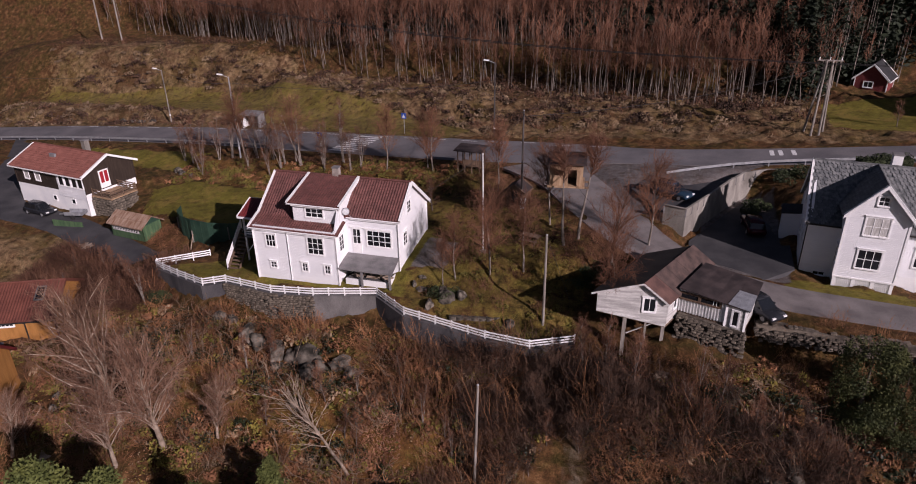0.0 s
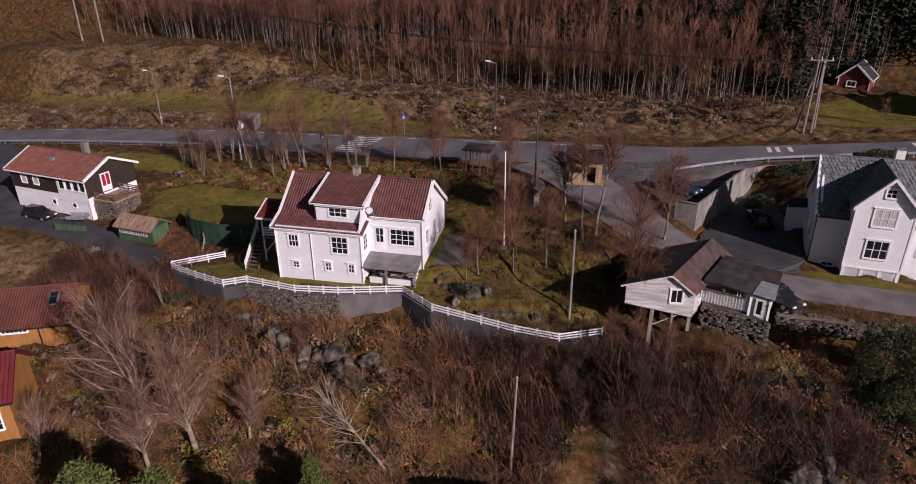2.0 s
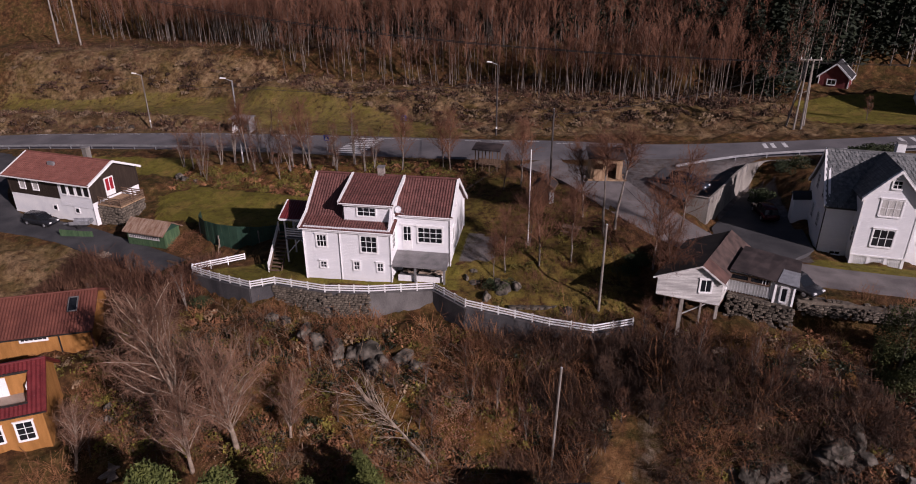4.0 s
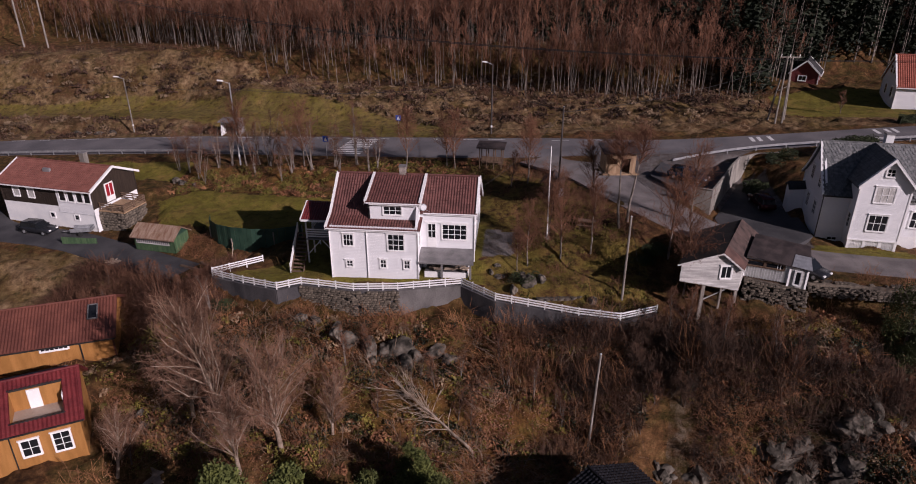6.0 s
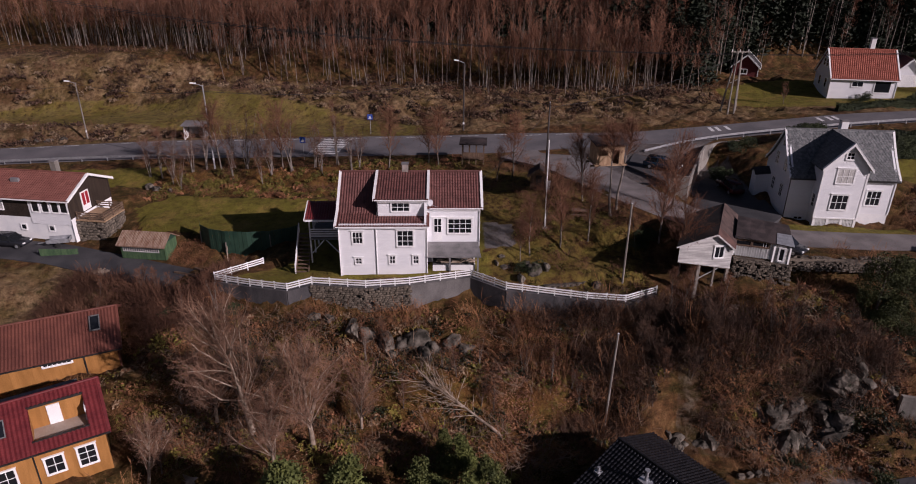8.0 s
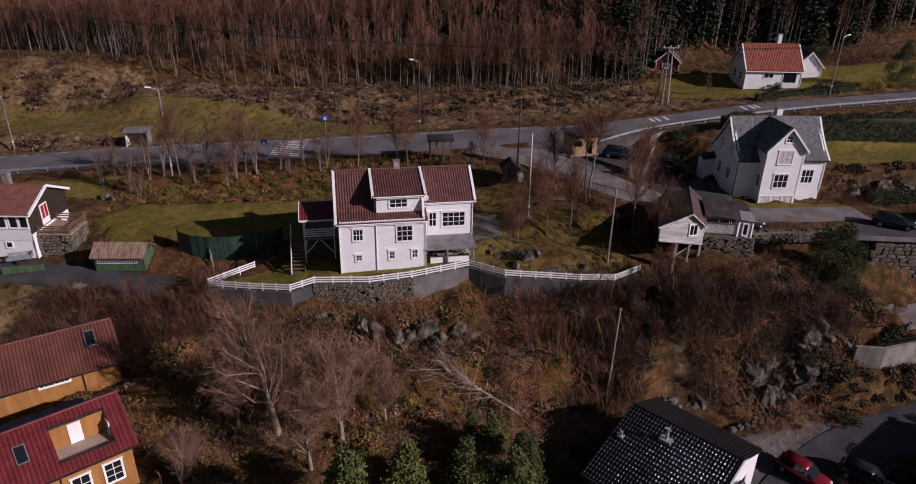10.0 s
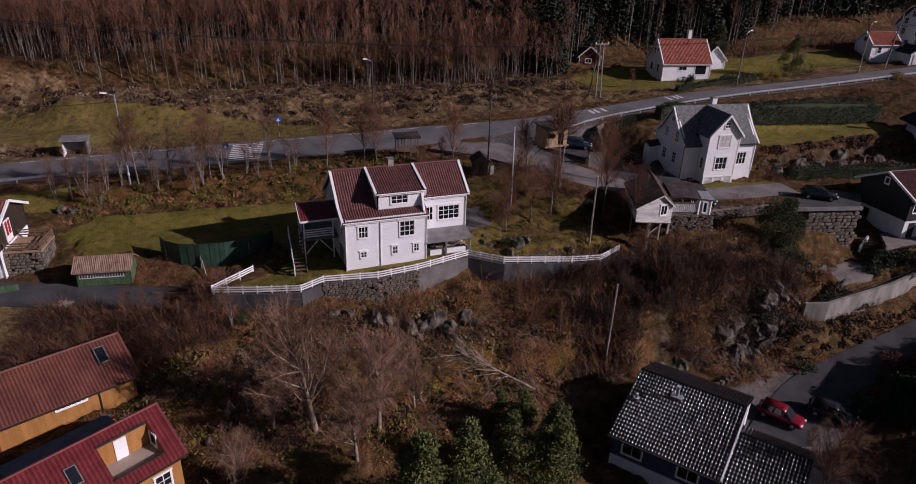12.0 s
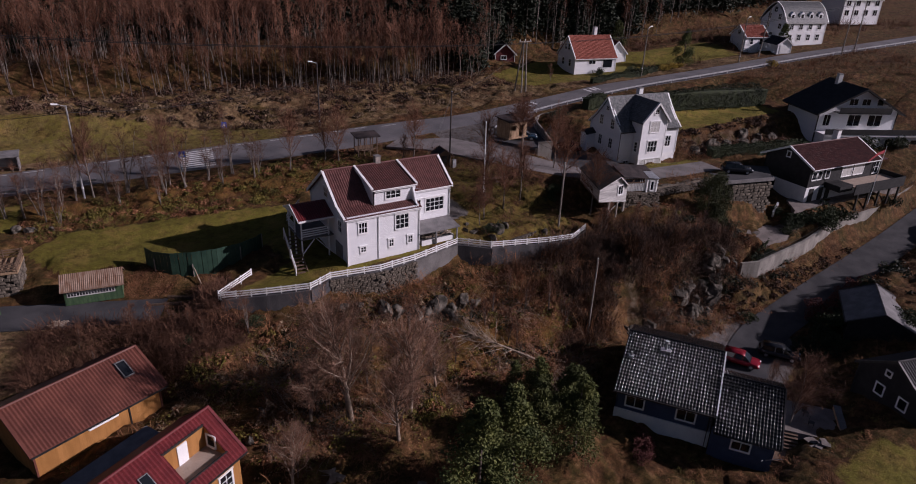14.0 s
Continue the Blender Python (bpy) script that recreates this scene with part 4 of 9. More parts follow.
def brown_house():
    m = pose(-39.3, 18.9, -2.8, 0, 0, -9.1)
    h = gable_house("house", m, 13.4, 7.6, 5.35, 7.05, M["dark_board"], M["pale_red_tile"], "dark brown timber house on a white plastered basement", base=M["white_plaster"], base_top=2.75, eaves=0.5, verge=0.45, tile=(0.3, 0.38))
    f = lambda x, z: face(7.6, x, z)
    for x in (-4.4, -2.2):
        window(h, f(x, 3.55), 0.85, 1.15, 1, 1, pane=M["curtain"], hood=False)
    part("panel", Form().box(1.6, -3.87, 2.0, 6.7, -3.8, 5.3), M["white_board"], h, "white boarded bay")
    for x in (2.5, 3.75, 5.0, 6.1):
        window(h, pose(x, -3.87, 3.55), 0.85, 1.35, 1, 1, hood=False)
    for x in (0.3, 3.9):
        window(h, f(x, 1.15), 0.62, 0.62, 1, 1, hood=False)
    e = lambda y, z: pose(6.71, y, z, 0, 0, 90)
    d = part("door", Form().box(6.70, -1.55, 2.9, 6.78, -0.1, 5.25), M["white_paint"], h, "white double door with red panels")
    part("door_panel", Form().box(6.78, -1.38, 3.6, 6.80, -0.9, 5.1).box(6.78, -0.75, 3.6, 6.80, -0.27, 5.1), M["red_door"], d, "deep red panels")
    chimney(h, 2.6, 0.6, 6.4, 8.3, 0.7, M["concrete"], "grey plastered chimney")
    part("roof_hatch", Form().box(-1.6, -1.9, 6.3, -0.6, -1.6, 6.75), M["galvanised"], h)
    # deck on a stone base
    part("deck", Form().box(6.75, -3.2, 2.35, 10.4, 0.8, 2.5), M["raw_wood"], h, "wooden deck")
    BROWN.append(h)
    part("deck_base", Form().box(6.8, -3.0, -1.0, 10.1, 0.7, 2.35), M["stone"], h, "dark stone deck base")
    for y in (-3.1, 0.7):
        for z in (2.75, 3.05, 3.3):
            part("rail", Form().box(6.9, y - 0.03, z, 10.4, y + 0.03, z + 0.14), M["brown_wood"], h)
    for z in (2.75, 3.05, 3.3):
        part("rail", Form().box(10.3, -3.1, z, 10.36, 0.7, z + 0.14), M["brown_wood"], h)
    for x, y in ((6.95, -3.1), (8.6, -3.1), (10.3, -3.1), (10.3, -1.2), (10.3, 0.7), (8.6, 0.7)):
        part("post", Form().box(x - 0.05, y - 0.05, 2.4, x + 0.05, y + 0.05, 3.5), M["brown_wood"], h)
    # white outline on the basement's corner
    part("downpipe", Form().tube((6.8, -3.9, -0.2), (6.8, -3.9, 2.6), 0.06, 0.06, 6), M["white_paint"], h)


brown_house()


# ---------- tall white house with stone slates ----------
def slates(parent, length, run, rise, flare, place, seed, keep):
    """Overlapping rounded stone slates on a slope, the lower ones pieces of their own; place turns (along, out, up) into the house's axes."""
    rg = random.Random(seed)
    kinds = []
    for k in range(4):
        w, hh = 0.17 * rg.uniform(0.86, 1.0), 0.40
        fm = Form().slab([(-w, 0, 0.0), (-w, hh * 0.62, 0.04), (-w * 0.5, hh * 0.95, 0.055), (w * 0.4, hh, 0.055), (w, hh * 0.66, 0.04), (w, 0, 0.0)], (0, 0, 0), (0, 0, 0.03))
        kinds.append(mesh_of("slate", fm, M["stone_slate"]))
    rows = int(math.hypot(run, rise) / 0.29)
    spots_ = []
    for r in range(rows):
        a = r / rows
        y, z = run * a, -rise * a - flare * math.sin(math.pi * a)
        tilt = math.atan2(rise + flare * math.pi * math.cos(math.pi * a), run)
        for c in range(int(length / 0.34) + 1):
            x = 0.2 + (c + 0.5 * (r % 2)) * 0.34 + rg.uniform(-0.03, 0.03)
            if x > length - 0.2 or not keep(x, y):
                continue
            spots_.append(place @ Matrix.Translation((x, y, z + 0.05)) @ Euler((-tilt, 0, rg.uniform(-0.06, 0.06))).to_matrix().to_4x4() @ pose(0, 0, 0, rg.uniform(-2, 2), rg.uniform(-2, 2), 0))
    rest = Form()
    for k, m in enumerate(reversed(spots_)):
        me = rg.choice(kinds)
        if k < 150:
            ob = new("slate", me)
            ob.parent = parent
            ob.matrix_basis = m
        else:
            n = len(rest.v)
            rest.v.extend(tuple(m @ v.co) for v in me.vertices)
            rest.f.extend(tuple(n + i for i in p.vertices) for p in me.polygons)
    if rest.f:
        tagged(part("slates", rest, M["stone_slate"], parent), "small grey stone slates", kind="stuff")


def tall_house():
    m = pose(55.05, 14.3, 1.2, 0, 0, -6.5)
    L, W, ze, zr = 11.2, 7.6, 5.2, 9.4
    wb, wp = M["white_board"], M["white_paint"]
    h = gable_house("house", m, L, W, ze, zr, wb, M["stone_slate"], "tall white weatherboard house with grey stone slate roof", eaves=0.3, verge=0.3, flare=0.35, tile=(0.34, 0.29), amp=0.0, base=M["white_plaster"], base_top=0.9, gutter=M["black_trim"])
    # cross gable standing forward
    gx0, gx1, gy = -3.1, 1.5, -5.55
    part("wall", Form().slab([(gx0, gy, 0.9), (gx1, gy, 0.9), (gx1, gy, 6.8), ((gx0 + gx1) / 2, gy, 9.3), (gx0, gy, 6.8)], (0, 0, 0), (0, 0.2, 0)), wb, h)
    part("wall", Form().box(gx0, gy + 0.01, 0.9, gx0 + 0.2, -3.0, 6.8), wb, h)
    part("wall", Form().box(gx1 - 0.2, gy + 0.01, 0.9, gx1, -3.0, 6.8), wb, h)
    part("base", Form().box(gx0 + 0.05, gy + 0.06, -1.2, gx1 - 0.05, -3.6, 0.9), M["white_plaster"], h)
    part("string_course", Form().box(gx0 - 0.06, gy - 0.08, 0.82, gx1 + 0.06, gy + 0.05, 0.96), wp, h)
    for k in range(4):
        x = gx0 + 0.12 + k * (gx1 - gx0 - 0.24) / 3
        part("base_post", Form().box(x - 0.13, gy - 0.02, -1.2, x + 0.13, gy + 0.1, 0.84), wp, h)
    for k in range(3):
        x0 = gx0 + 0.25 + k * (gx1 - gx0 - 0.24) / 3
        fm = Form()
        for j in range(9):
            fm.beam((x0 + j * 0.15, gy + 0.03, -0.4), (x0 + j * 0.15 - 0.45 + 0.3, gy + 0.03, 0.8), 0.035, 0.02, (0, 1, 0))
            fm.beam((x0 + j * 0.15, gy + 0.045, 0.8), (x0 + j * 0.15 - 0.15, gy + 0.045, -0.4), 0.035, 0.02, (0, 1, 0))
        part("lattice", fm, wp, h)
    gm = (gx0 + gx1) / 2
    gw = (gx1 - gx0) / 2 + 0.35
    for s in (-1, 1):
        fm = tiled(5.75, gw, 2.55 / (gw - 0.35) * gw, 0.34, 0.29, amp=0.0)
        fm.v = [(gm + s * y, gy - 0.35 + x, z + 9.45) for x, y, z in fm.v]
        part("gable_roof", fm, M["stone_slate"], h)
        fb = Form().slab([(gm, gy - 0.37, 9.55), (gm + s * gw, gy - 0.37, 9.55 - 2.55 / (gw - 0.35) * gw), (gm + s * gw, gy - 0.37, 9.28 - 2.55 / (gw - 0.35) * gw), (gm, gy - 0.37, 9.26)], (0, 0, 0), (0, -0.07, 0))
        part("bargeboard", fb, wp, h)
        ft = Form().slab([(gm, gy - 0.45, 9.58), (gm, gy - 0.12, 9.58), (gm + s * gw, gy - 0.12, 9.58 - 2.55 / (gw - 0.35) * gw), (gm + s * gw, gy - 0.45, 9.58 - 2.55 / (gw - 0.35) * gw)], (0, 0, 0), (0, 0, 0.05))
        part("verge_board", ft, wp, h)
    part("ridge_cap", Form().tube((gm, gy - 0.3, 9.5), (gm, 0, 9.5), 0.1, 0.1, 6), M["stone_slate"], h)
    for x in (gx0, gx1):
        part("corner_board", Form().box(x - 0.09, gy - 0.04, 0.95, x + 0.09, gy + 0.1, 6.7), wp, h)
    k = (zr - ze) / (W / 2)
    slates(h, L + 0.5, W / 2 + 0.3, k * (W / 2 + 0.3), 0.35, Matrix(((1, 0, 0, -L / 2 - 0.25), (0, -1, 0, 0), (0, 0, 1, zr + 0.08), (0, 0, 0, 1))) @ Matrix.Diagonal((1, 1, 1, 1)), 3, lambda x, y: abs(x - L / 2 - 0.25 - gm) > max(0.0, y - 0.2) * 0.98)
    k = 2.55 / (gw - 0.35)
    slates(h, 5.4, gw, k * gw, 0.0, Matrix(((0, -1, 0, gm), (1, 0, 0, gy - 0.3), (0, 0, 1, 9.47), (0, 0, 0, 1))), 4, lambda x, y: x < 2.3 + (gw - y) * 1.4)
    window(h, pose(gm, gy, 1.95), 1.75, 1.7, 3, 2)
    window(h, pose(gm, gy, 5.0), 1.75, 1.6, 3, 2, pane=M["curtain"])
    window(h, pose(gm, gy, 7.7), 0.75, 0.75, 2, 2)
    window(h, face(W, 3.6, 1.95), 1.5, 1.7, 3, 2)
    window(h, face(W, -4.0, -0.05), 0.95, 0.35, 2, 1, hood=False)
    lf = lambda y, z: pose(-L / 2 - 0.002, y, z, 0, 0, -90)
    for y, z in ((1.0, 1.9), (-1.6, 1.9), (1.2, 5.0), (-1.6, 4.9)):
        window(h, lf(y, z), 0.85, 1.5, 2, 3)
    window(h, lf(0, 7.4), 0.7, 0.7, 2, 2)
    window(h, pose(gx0 - 0.002, -4.6, 1.9, 0, 0, -90), 0.6, 1.5, 1, 3)
    # entrance porch on the left end
    pr = Form().slab([(-L / 2 - 1.8, 2.2, 3.1), (-L / 2, 2.2, 3.3), (-L / 2, 3.2, 3.9), (-L / 2 - 1.8, 3.2, 3.7)], (0, 0, 0), (0, 0, 0.1)).slab([(-L / 2 - 1.8, 4.2, 3.1), (-L / 2, 4.2, 3.3), (-L / 2, 3.2, 3.9), (-L / 2 - 1.8, 3.2, 3.7)], (0, 0, 0), (0, 0, 0.1))
    part("porch_roof", pr, M["dark_slate"], h)
    part("porch_wall", Form().box(-L / 2 - 1.6, 2.4, -0.5, -L / 2, 4.0, 3.2), wb, h)
    chimney(h, 0.6, 0.6, 8.6, 10.4, 0.75, M["white_plaster"], "white plastered chimney")
    part("downpipe", Form().tube((-L / 2 - 0.1, -W / 2 - 0.1, -0.3), (-L / 2 - 0.1, -W / 2 - 0.1, 5.0), 0.05, 0.05, 6), M["black_trim"], h)


tall_house()


# ---------- grey barn on posts ----------
def barn():
    h = thing("barn", pose(0, 0, 0), "weathered white wooden barn with patched dark roof, on posts", "barn")
    gb, up = M["grey_board"], M["white_upright_board"]
    back = Vector((3.4, 7.3, 0))
    fl, fr, bk = Vector((32.1, -2.85, 0)), Vector((37.4, -2.35, 0)), 0.97
    top = fl.lerp(fr, 0.67)
    at = lambda p, z: Vector((p.x, p.y, z))
    # skewed main block: shallow slope to one side, steep slope to the other
    front = [at(fl, 2.72), at(fr, 1.75), at(fr, 3.85), at(top, 5.28), at(fl, 4.3)]
    part("wall", Form().slab(front, (0, 0, 0), back * 0.02), gb, h)
    part("wall", Form().slab([p + back * 0.98 for p in front], (0, 0, 0), back * 0.02), gb, h)
    part("wall", Form().slab([at(fl, 2.72), at(fl, 4.3), at(fl + back, 4.3), at(fl + back, 2.72)], (0, 0, 0), (0.15, 0, 0)), gb, h)
    part("wall", Form().slab([at(fr, 1.75), at(fr, 3.85), at(fr + back, 3.85), at(fr + back, 1.75)], (0, 0, 0), (-0.15, 0, 0)), gb, h)
    f0, f1 = back * -0.05, back * 1.04
    edge_l, edge_r = fl + (fl - fr) * 0.05, fr + (fr - fl) * 0.05
    # The slope away from the sun; its shade is put into the felt colour.
    part("roof", Form().slab([at(top + f0, 5.36), at(top + f1, 5.30), at(edge_l + f1, 4.26), at(edge_l + f0, 4.28)], (0, 0, 0), (0, 0, 0.09)), M["black_felt"], h, "black felt with the slope's shade in its colour")
    # strips of old felt, each lapped over the next
    n = 5
    for k in range(n):
        a, b = k / n, (k + 1) / n + 0.012
        p, q = f0.lerp(f1, a), f0.lerp(f1, b)
        lift = 0.006 * (k % 2)
        part("felt_strip", Form().slab([at(top + p, 5.36), at(top + q, 5.34), at(edge_r + q, 3.68), at(edge_r + p, 3.70)], (0, 0, lift), (0, 0, 0.09 + lift)), M["brown_felt"] if k != 0 else M["rust_felt"], h, "rusty brown patched felt")
    part("bargeboard", Form().beam(at(top + f0, 5.33), at(edge_r + f0, 3.67), 0.05, 0.14), gb, h)
    part("bargeboard", Form().beam(at(top + f0, 5.33), at(edge_l + f0, 4.25), 0.05, 0.14), gb, h)
    window(h, pose(36.05, -2.49, 2.85, 0, 0, 5.5), 0.9, 1.15, 2, 1)
    window(h, pose(37.95, -1.18, 2.7, 0, 0, 65), 0.45, 0.95, 1, 1, hood=False)
    part("floor", Form().slab([at(fl, 2.70), at(fr, 1.73), at(fr + back, 1.73), at(fl + back, 2.70)], (0, 0, -0.2), (0, 0, 0)), M["brown_wood"], h)
    for a, w in ((0.42, 0.3), (0.72, 0.16), (0.97, 0.26)):
        p = fl.lerp(fr, a)
        z = 2.72 - 0.97 * a - 0.2
        part("support_post", Form().box(p.x - w / 2, p.y + 0.02, gz(p.x, p.y) - 0.6, p.x + w / 2, p.y + 0.02 + w, z), M["old_pole"], h)
    part("brace", Form().beam((34.5, -2.4, 0.6), (36.8, -2.2, 1.9), 0.1, 0.08), gb, h)
    part("skirting", Form().beam(at(fl, 2.66) + Vector((0, -0.04, 0)), at(fr, 1.69) + Vector((0, -0.04, 0)), 0.05, 0.16), gb, h)
    # low wing, its roof almost flat
    a0, a1, b1, b0 = Vector((38.25, -0.55, 0)), Vector((43.05, -2.1, 0)), Vector((44.2, 1.4, 0)), Vector((40.2, 3.6, 0))
    out = Vector((-0.31, -0.95, 0))
    part("wall", Form().slab([at(a0, 2.25), at(a0.lerp(a1, 0.72), 2.2), at(a0.lerp(a1, 0.72), 3.92), at(a0, 4.25)], (0, 0, 0), -out * 0.12), up, h)
    for k in range(16):
        p = a0.lerp(a1, 0.02 + 0.68 * k / 15)
        z = 4.25 - 0.33 * (k / 15)
        part("batten", Form().beam(at(p, 2.2) + out * 0.03, at(p, 3.4 if k < 11 else z) + out * 0.03, 0.10, 0.05, (0.95, -0.31, 0)), M["white_paint"], h)
    part("wall", Form().slab([at(a0.lerp(a1, 0.72), 2.0), at(a1, 1.95), at(a1, 3.62), at(a0.lerp(a1, 0.72), 3.90)], out * 0.12, -out * 0.12), gb, h)
    part("wall", Form().slab([at(a1, 1.95), at(b1, 2.0), at(b1, 4.2), at(a1, 3.66)], (0, 0, 0), (-0.14, 0.04, 0)), gb, h)
    part("wall", Form().slab([at(b1, 2.0), at(b0, 2.0), at(b0, 4.25), at(b1, 4.2)], (0, 0, 0), out * 0.14), gb, h)
    part("floor", Form().slab([at(a0, 2.2), at(a1, 2.0), at(b1, 2.0), at(b0, 2.2)], (0, 0, -0.2), (0, 0, 0)), M["brown_wood"], h)
    r0, r1, r2, r3 = at(a0 + out * 0.3, 4.30), at(a1 + out * 0.3 + Vector((0.25, 0, 0)), 3.72), at(b1 + Vector((0.3, 0.2, 0)), 4.30), at(b0 - out * 0.3, 4.44)
    for k in range(4):
        a, b = k / 4, (k + 1) / 4 + 0.015
        low, high = r0.lerp(r1, a), r0.lerp(r1, min(b, 1))
        far, near = r3.lerp(r2, min(b, 1)), r3.lerp(r2, a)
        lift = 0.007 * (k % 2)
        part("felt_strip", Form().slab([low, high, far, near], (0, 0, lift), (0, 0, 0.08 + lift)), M["bitumen"], h)
    s0, s1, s2, s3 = r0.lerp(r1, 0.70), r1 + Vector((0.05, -0.05, 0)), r1.lerp(r2, 0.52), r0.lerp(r1, 0.74).lerp(r3.lerp(r2, 0.74), 0.5)
    part("roof_sheet", Form().slab([s0, s1, s2, s3], (0, 0, 0.10), (0, 0, 0.125)), M["galvanised"], h, "pale grey metal sheet")
    for a, w in ((0.16, 1.35), (0.47, 1.45)):
        p = a0.lerp(a1, a)
        window(h, pose(p.x + out.x * 0.03, p.y + out.y * 0.03, 3.42, 0, 0, -17.9), w, 0.45, 1, 1, casing=M["brown_wood"], hood=False)
    p = a0.lerp(a1, 0.86)
    window(h, pose(p.x + out.x * 0.13, p.y + out.y * 0.13, 2.25, 0, 0, -17.9), 0.42, 1.25, 1, 1, hood=False)
    for p in (a1, a0.lerp(a1, 0.72)):
        q = p + out * 0.1
        part("corner_board", Form().box(q.x - 0.08, q.y - 0.06, 1.95, q.x + 0.08, q.y + 0.06, 3.66), M["white_paint"], h)


barn()


# ---------- ochre houses ----------
def ochre_upper():
    ang = 23.5
    d = Vector((math.cos(radians(ang)), math.sin(radians(ang)), 0))
    c = Vector((-21.35, -2.24, 0)) - d * 5.6
    m = pose(c.x, c.y, -7.1, 0, 0, ang)
    h = gable_house("house", m, 10.4, 7.0, 3.05, 4.9, M["ochre_board"], M["brown_metal_roof"], "ochre boarded house with brown ribbed metal roof", eaves=0.75, verge=0.4, tile=(0.28, 1.2), amp=0.03, trim=M["brown_metal_roof"], gutter=M["black_trim"], foot=1.5)
    window(h, face(7.0, 0.2, 1.9), 2.3, 0.5, 6, 1, hood=False)
    rw = new("roof_window")
    rw.parent = h
    k = math.atan2(1.85, 3.5)
    rw.matrix_basis = pose(3.6, -1.45, 4.9 - 1.45 * 1.85 / 3.5 + 0.13, math.degrees(k), 0, 0)
    rw.empty_display_size = 0.2
    part("window_frame", Form().box(-0.45, -0.75, 0, -0.35, 0.75, 0.12).box(0.35, -0.75, 0, 0.45, 0.75, 0.12).box(-0.45, -0.85, 0, 0.45, -0.75, 0.12).box(-0.45, 0.75, 0, 0.45, 0.85, 0.12), M["plastic_grey"], rw)
    part("pane", Form().box(-0.35, -0.75, 0, 0.35, 0.75, 0.07), M["glass"], rw)
    part("corner_board", Form().box(2.3, -3.58, -0.3, 2.42, -3.5, 3.0), M["black_trim"], h)


ochre_upper()


def ochre_lower():
    ang = 30.5
    d = Vector((math.cos(radians(ang)), math.sin(radians(ang)), 0))
    c = Vector((-17.8, -13.8, 0)) - d * 6.3
    m = pose(c.x, c.y, -9.6, 0, 0, ang)
    L, W, ze, zr = 11.8, 6.4, 5.0, 7.4
    h = thing("house", m, "ochre boarded house with crimson tiles and sunken roof terrace", "house")
    ob, ct, wp = M["ochre_board"], M["crimson_tile"], M["white_paint"]
    part("wall", Form().box(-L / 2, -W / 2, 0.3, L / 2, -W / 2 + 0.2, ze), ob, h)
    part("wall", Form().box(-L / 2, W / 2 - 0.2, 0.3, L / 2, W / 2, ze), ob, h)
    for x0 in (-L / 2, L / 2 - 0.2):
        part("wall", gable_wall(W - 0.004, 0.3, ze, zr - 0.12, x0 - 0.002, x0 + 0.202), ob, h)
    part("base", Form().box(-L / 2 - 0.05, -W / 2 - 0.05, -1.5, L / 2 + 0.05, W / 2 + 0.05, 0.3), M["concrete"], h)
    k = (zr - ze) / (W / 2)
    run = W / 2 + 0.45
    def slope(x0, x1, ya, yb):
        fm = tiled(x1 - x0, abs(yb) - abs(ya), k * (abs(yb) - abs(ya)), 0.30, 0.36)
        s = -1 if yb < 0 else 1
        fm.v = [(x + x0, s * (y + abs(ya)), z + zr + 0.08 - k * abs(ya)) for x, y, z in fm.v]
        part("roof", fm, ct, h)
    e = L / 2 + 0.4
    tx0, tx1, ty0, ty1 = 1.3, 5.0, -0.75, -2.9
    slope(-e, tx0, 0, -run)
    slope(tx1, e, 0, -run)
    slope(tx0, tx1, 0, ty0)
    slope(tx0, tx1, ty1, -run)
    slope(-e, e, 0, run)
    part("ridge_cap", Form().tube((-e, 0, zr + 0.1), (e, 0, zr + 0.1), 0.11, 0.11, 8), ct, h)
    tz = 4.95
    part("terrace_floor", Form().box(tx0, ty1, tz - 0.12, tx1, ty0, tz), M["deck_floor"], h, "pale terrace floor")
    part("terrace_wall", Form().box(tx0, ty0, tz, tx1, ty0 + 0.12, zr - 0.55), ob, h)
    for x in (tx0 - 0.12, tx1):
        part("terrace_wall", Form().slab([(x, ty0, tz), (x, ty1, tz), (x, ty1, zr + k * ty1), (x, ty0, zr + k * ty0)], (0, 0, 0), (0.12, 0, 0)), ob, h)
    part("terrace_door", Form().box(tx0 + 1.15, ty0 - 0.07, tz, tx0 + 2.05, ty0, tz + 1.75), wp, h, "white door")
    window(h, pose(tx1 - 0.002, (ty0 + ty1) / 2 + 0.4, tz + 0.25, 0, 0, -90), 0.8, 1.0, 1, 1, hood=False)
    part("terrace_trim", Form().box(tx0 - 0.1, ty1 - 0.08, zr + k * ty1 - 0.25, tx1 + 0.1, ty1 + 0.04, zr + k * ty1 + 0.12).box(tx0 - 0.1, ty0 - 0.02, zr - 0.6, tx1 + 0.1, ty0 + 0.1, zr - 0.4), M["black_trim"], h)
    part("gutter", Form().box(-e, -run - 0.1, zr - k * run - 0.08, e, -run + 0.02, zr - k * run + 0.04), M["black_trim"], h)
    for s in (-1, 1):
        bargeboards(h, s * e, W, zr + 0.08, run, k * run, M["crimson_tile"], end=s)
    for x, w_ in ((2.2, 1.2), (4.4, 1.2), (-0.9, 1.1), (-3.4, 1.1)):
        window(h, face(W, x, 2.0 if x > 3 else 2.2), w_, 1.75 if x > 3 else 1.5, 2, 3 if x > 3 else 2)
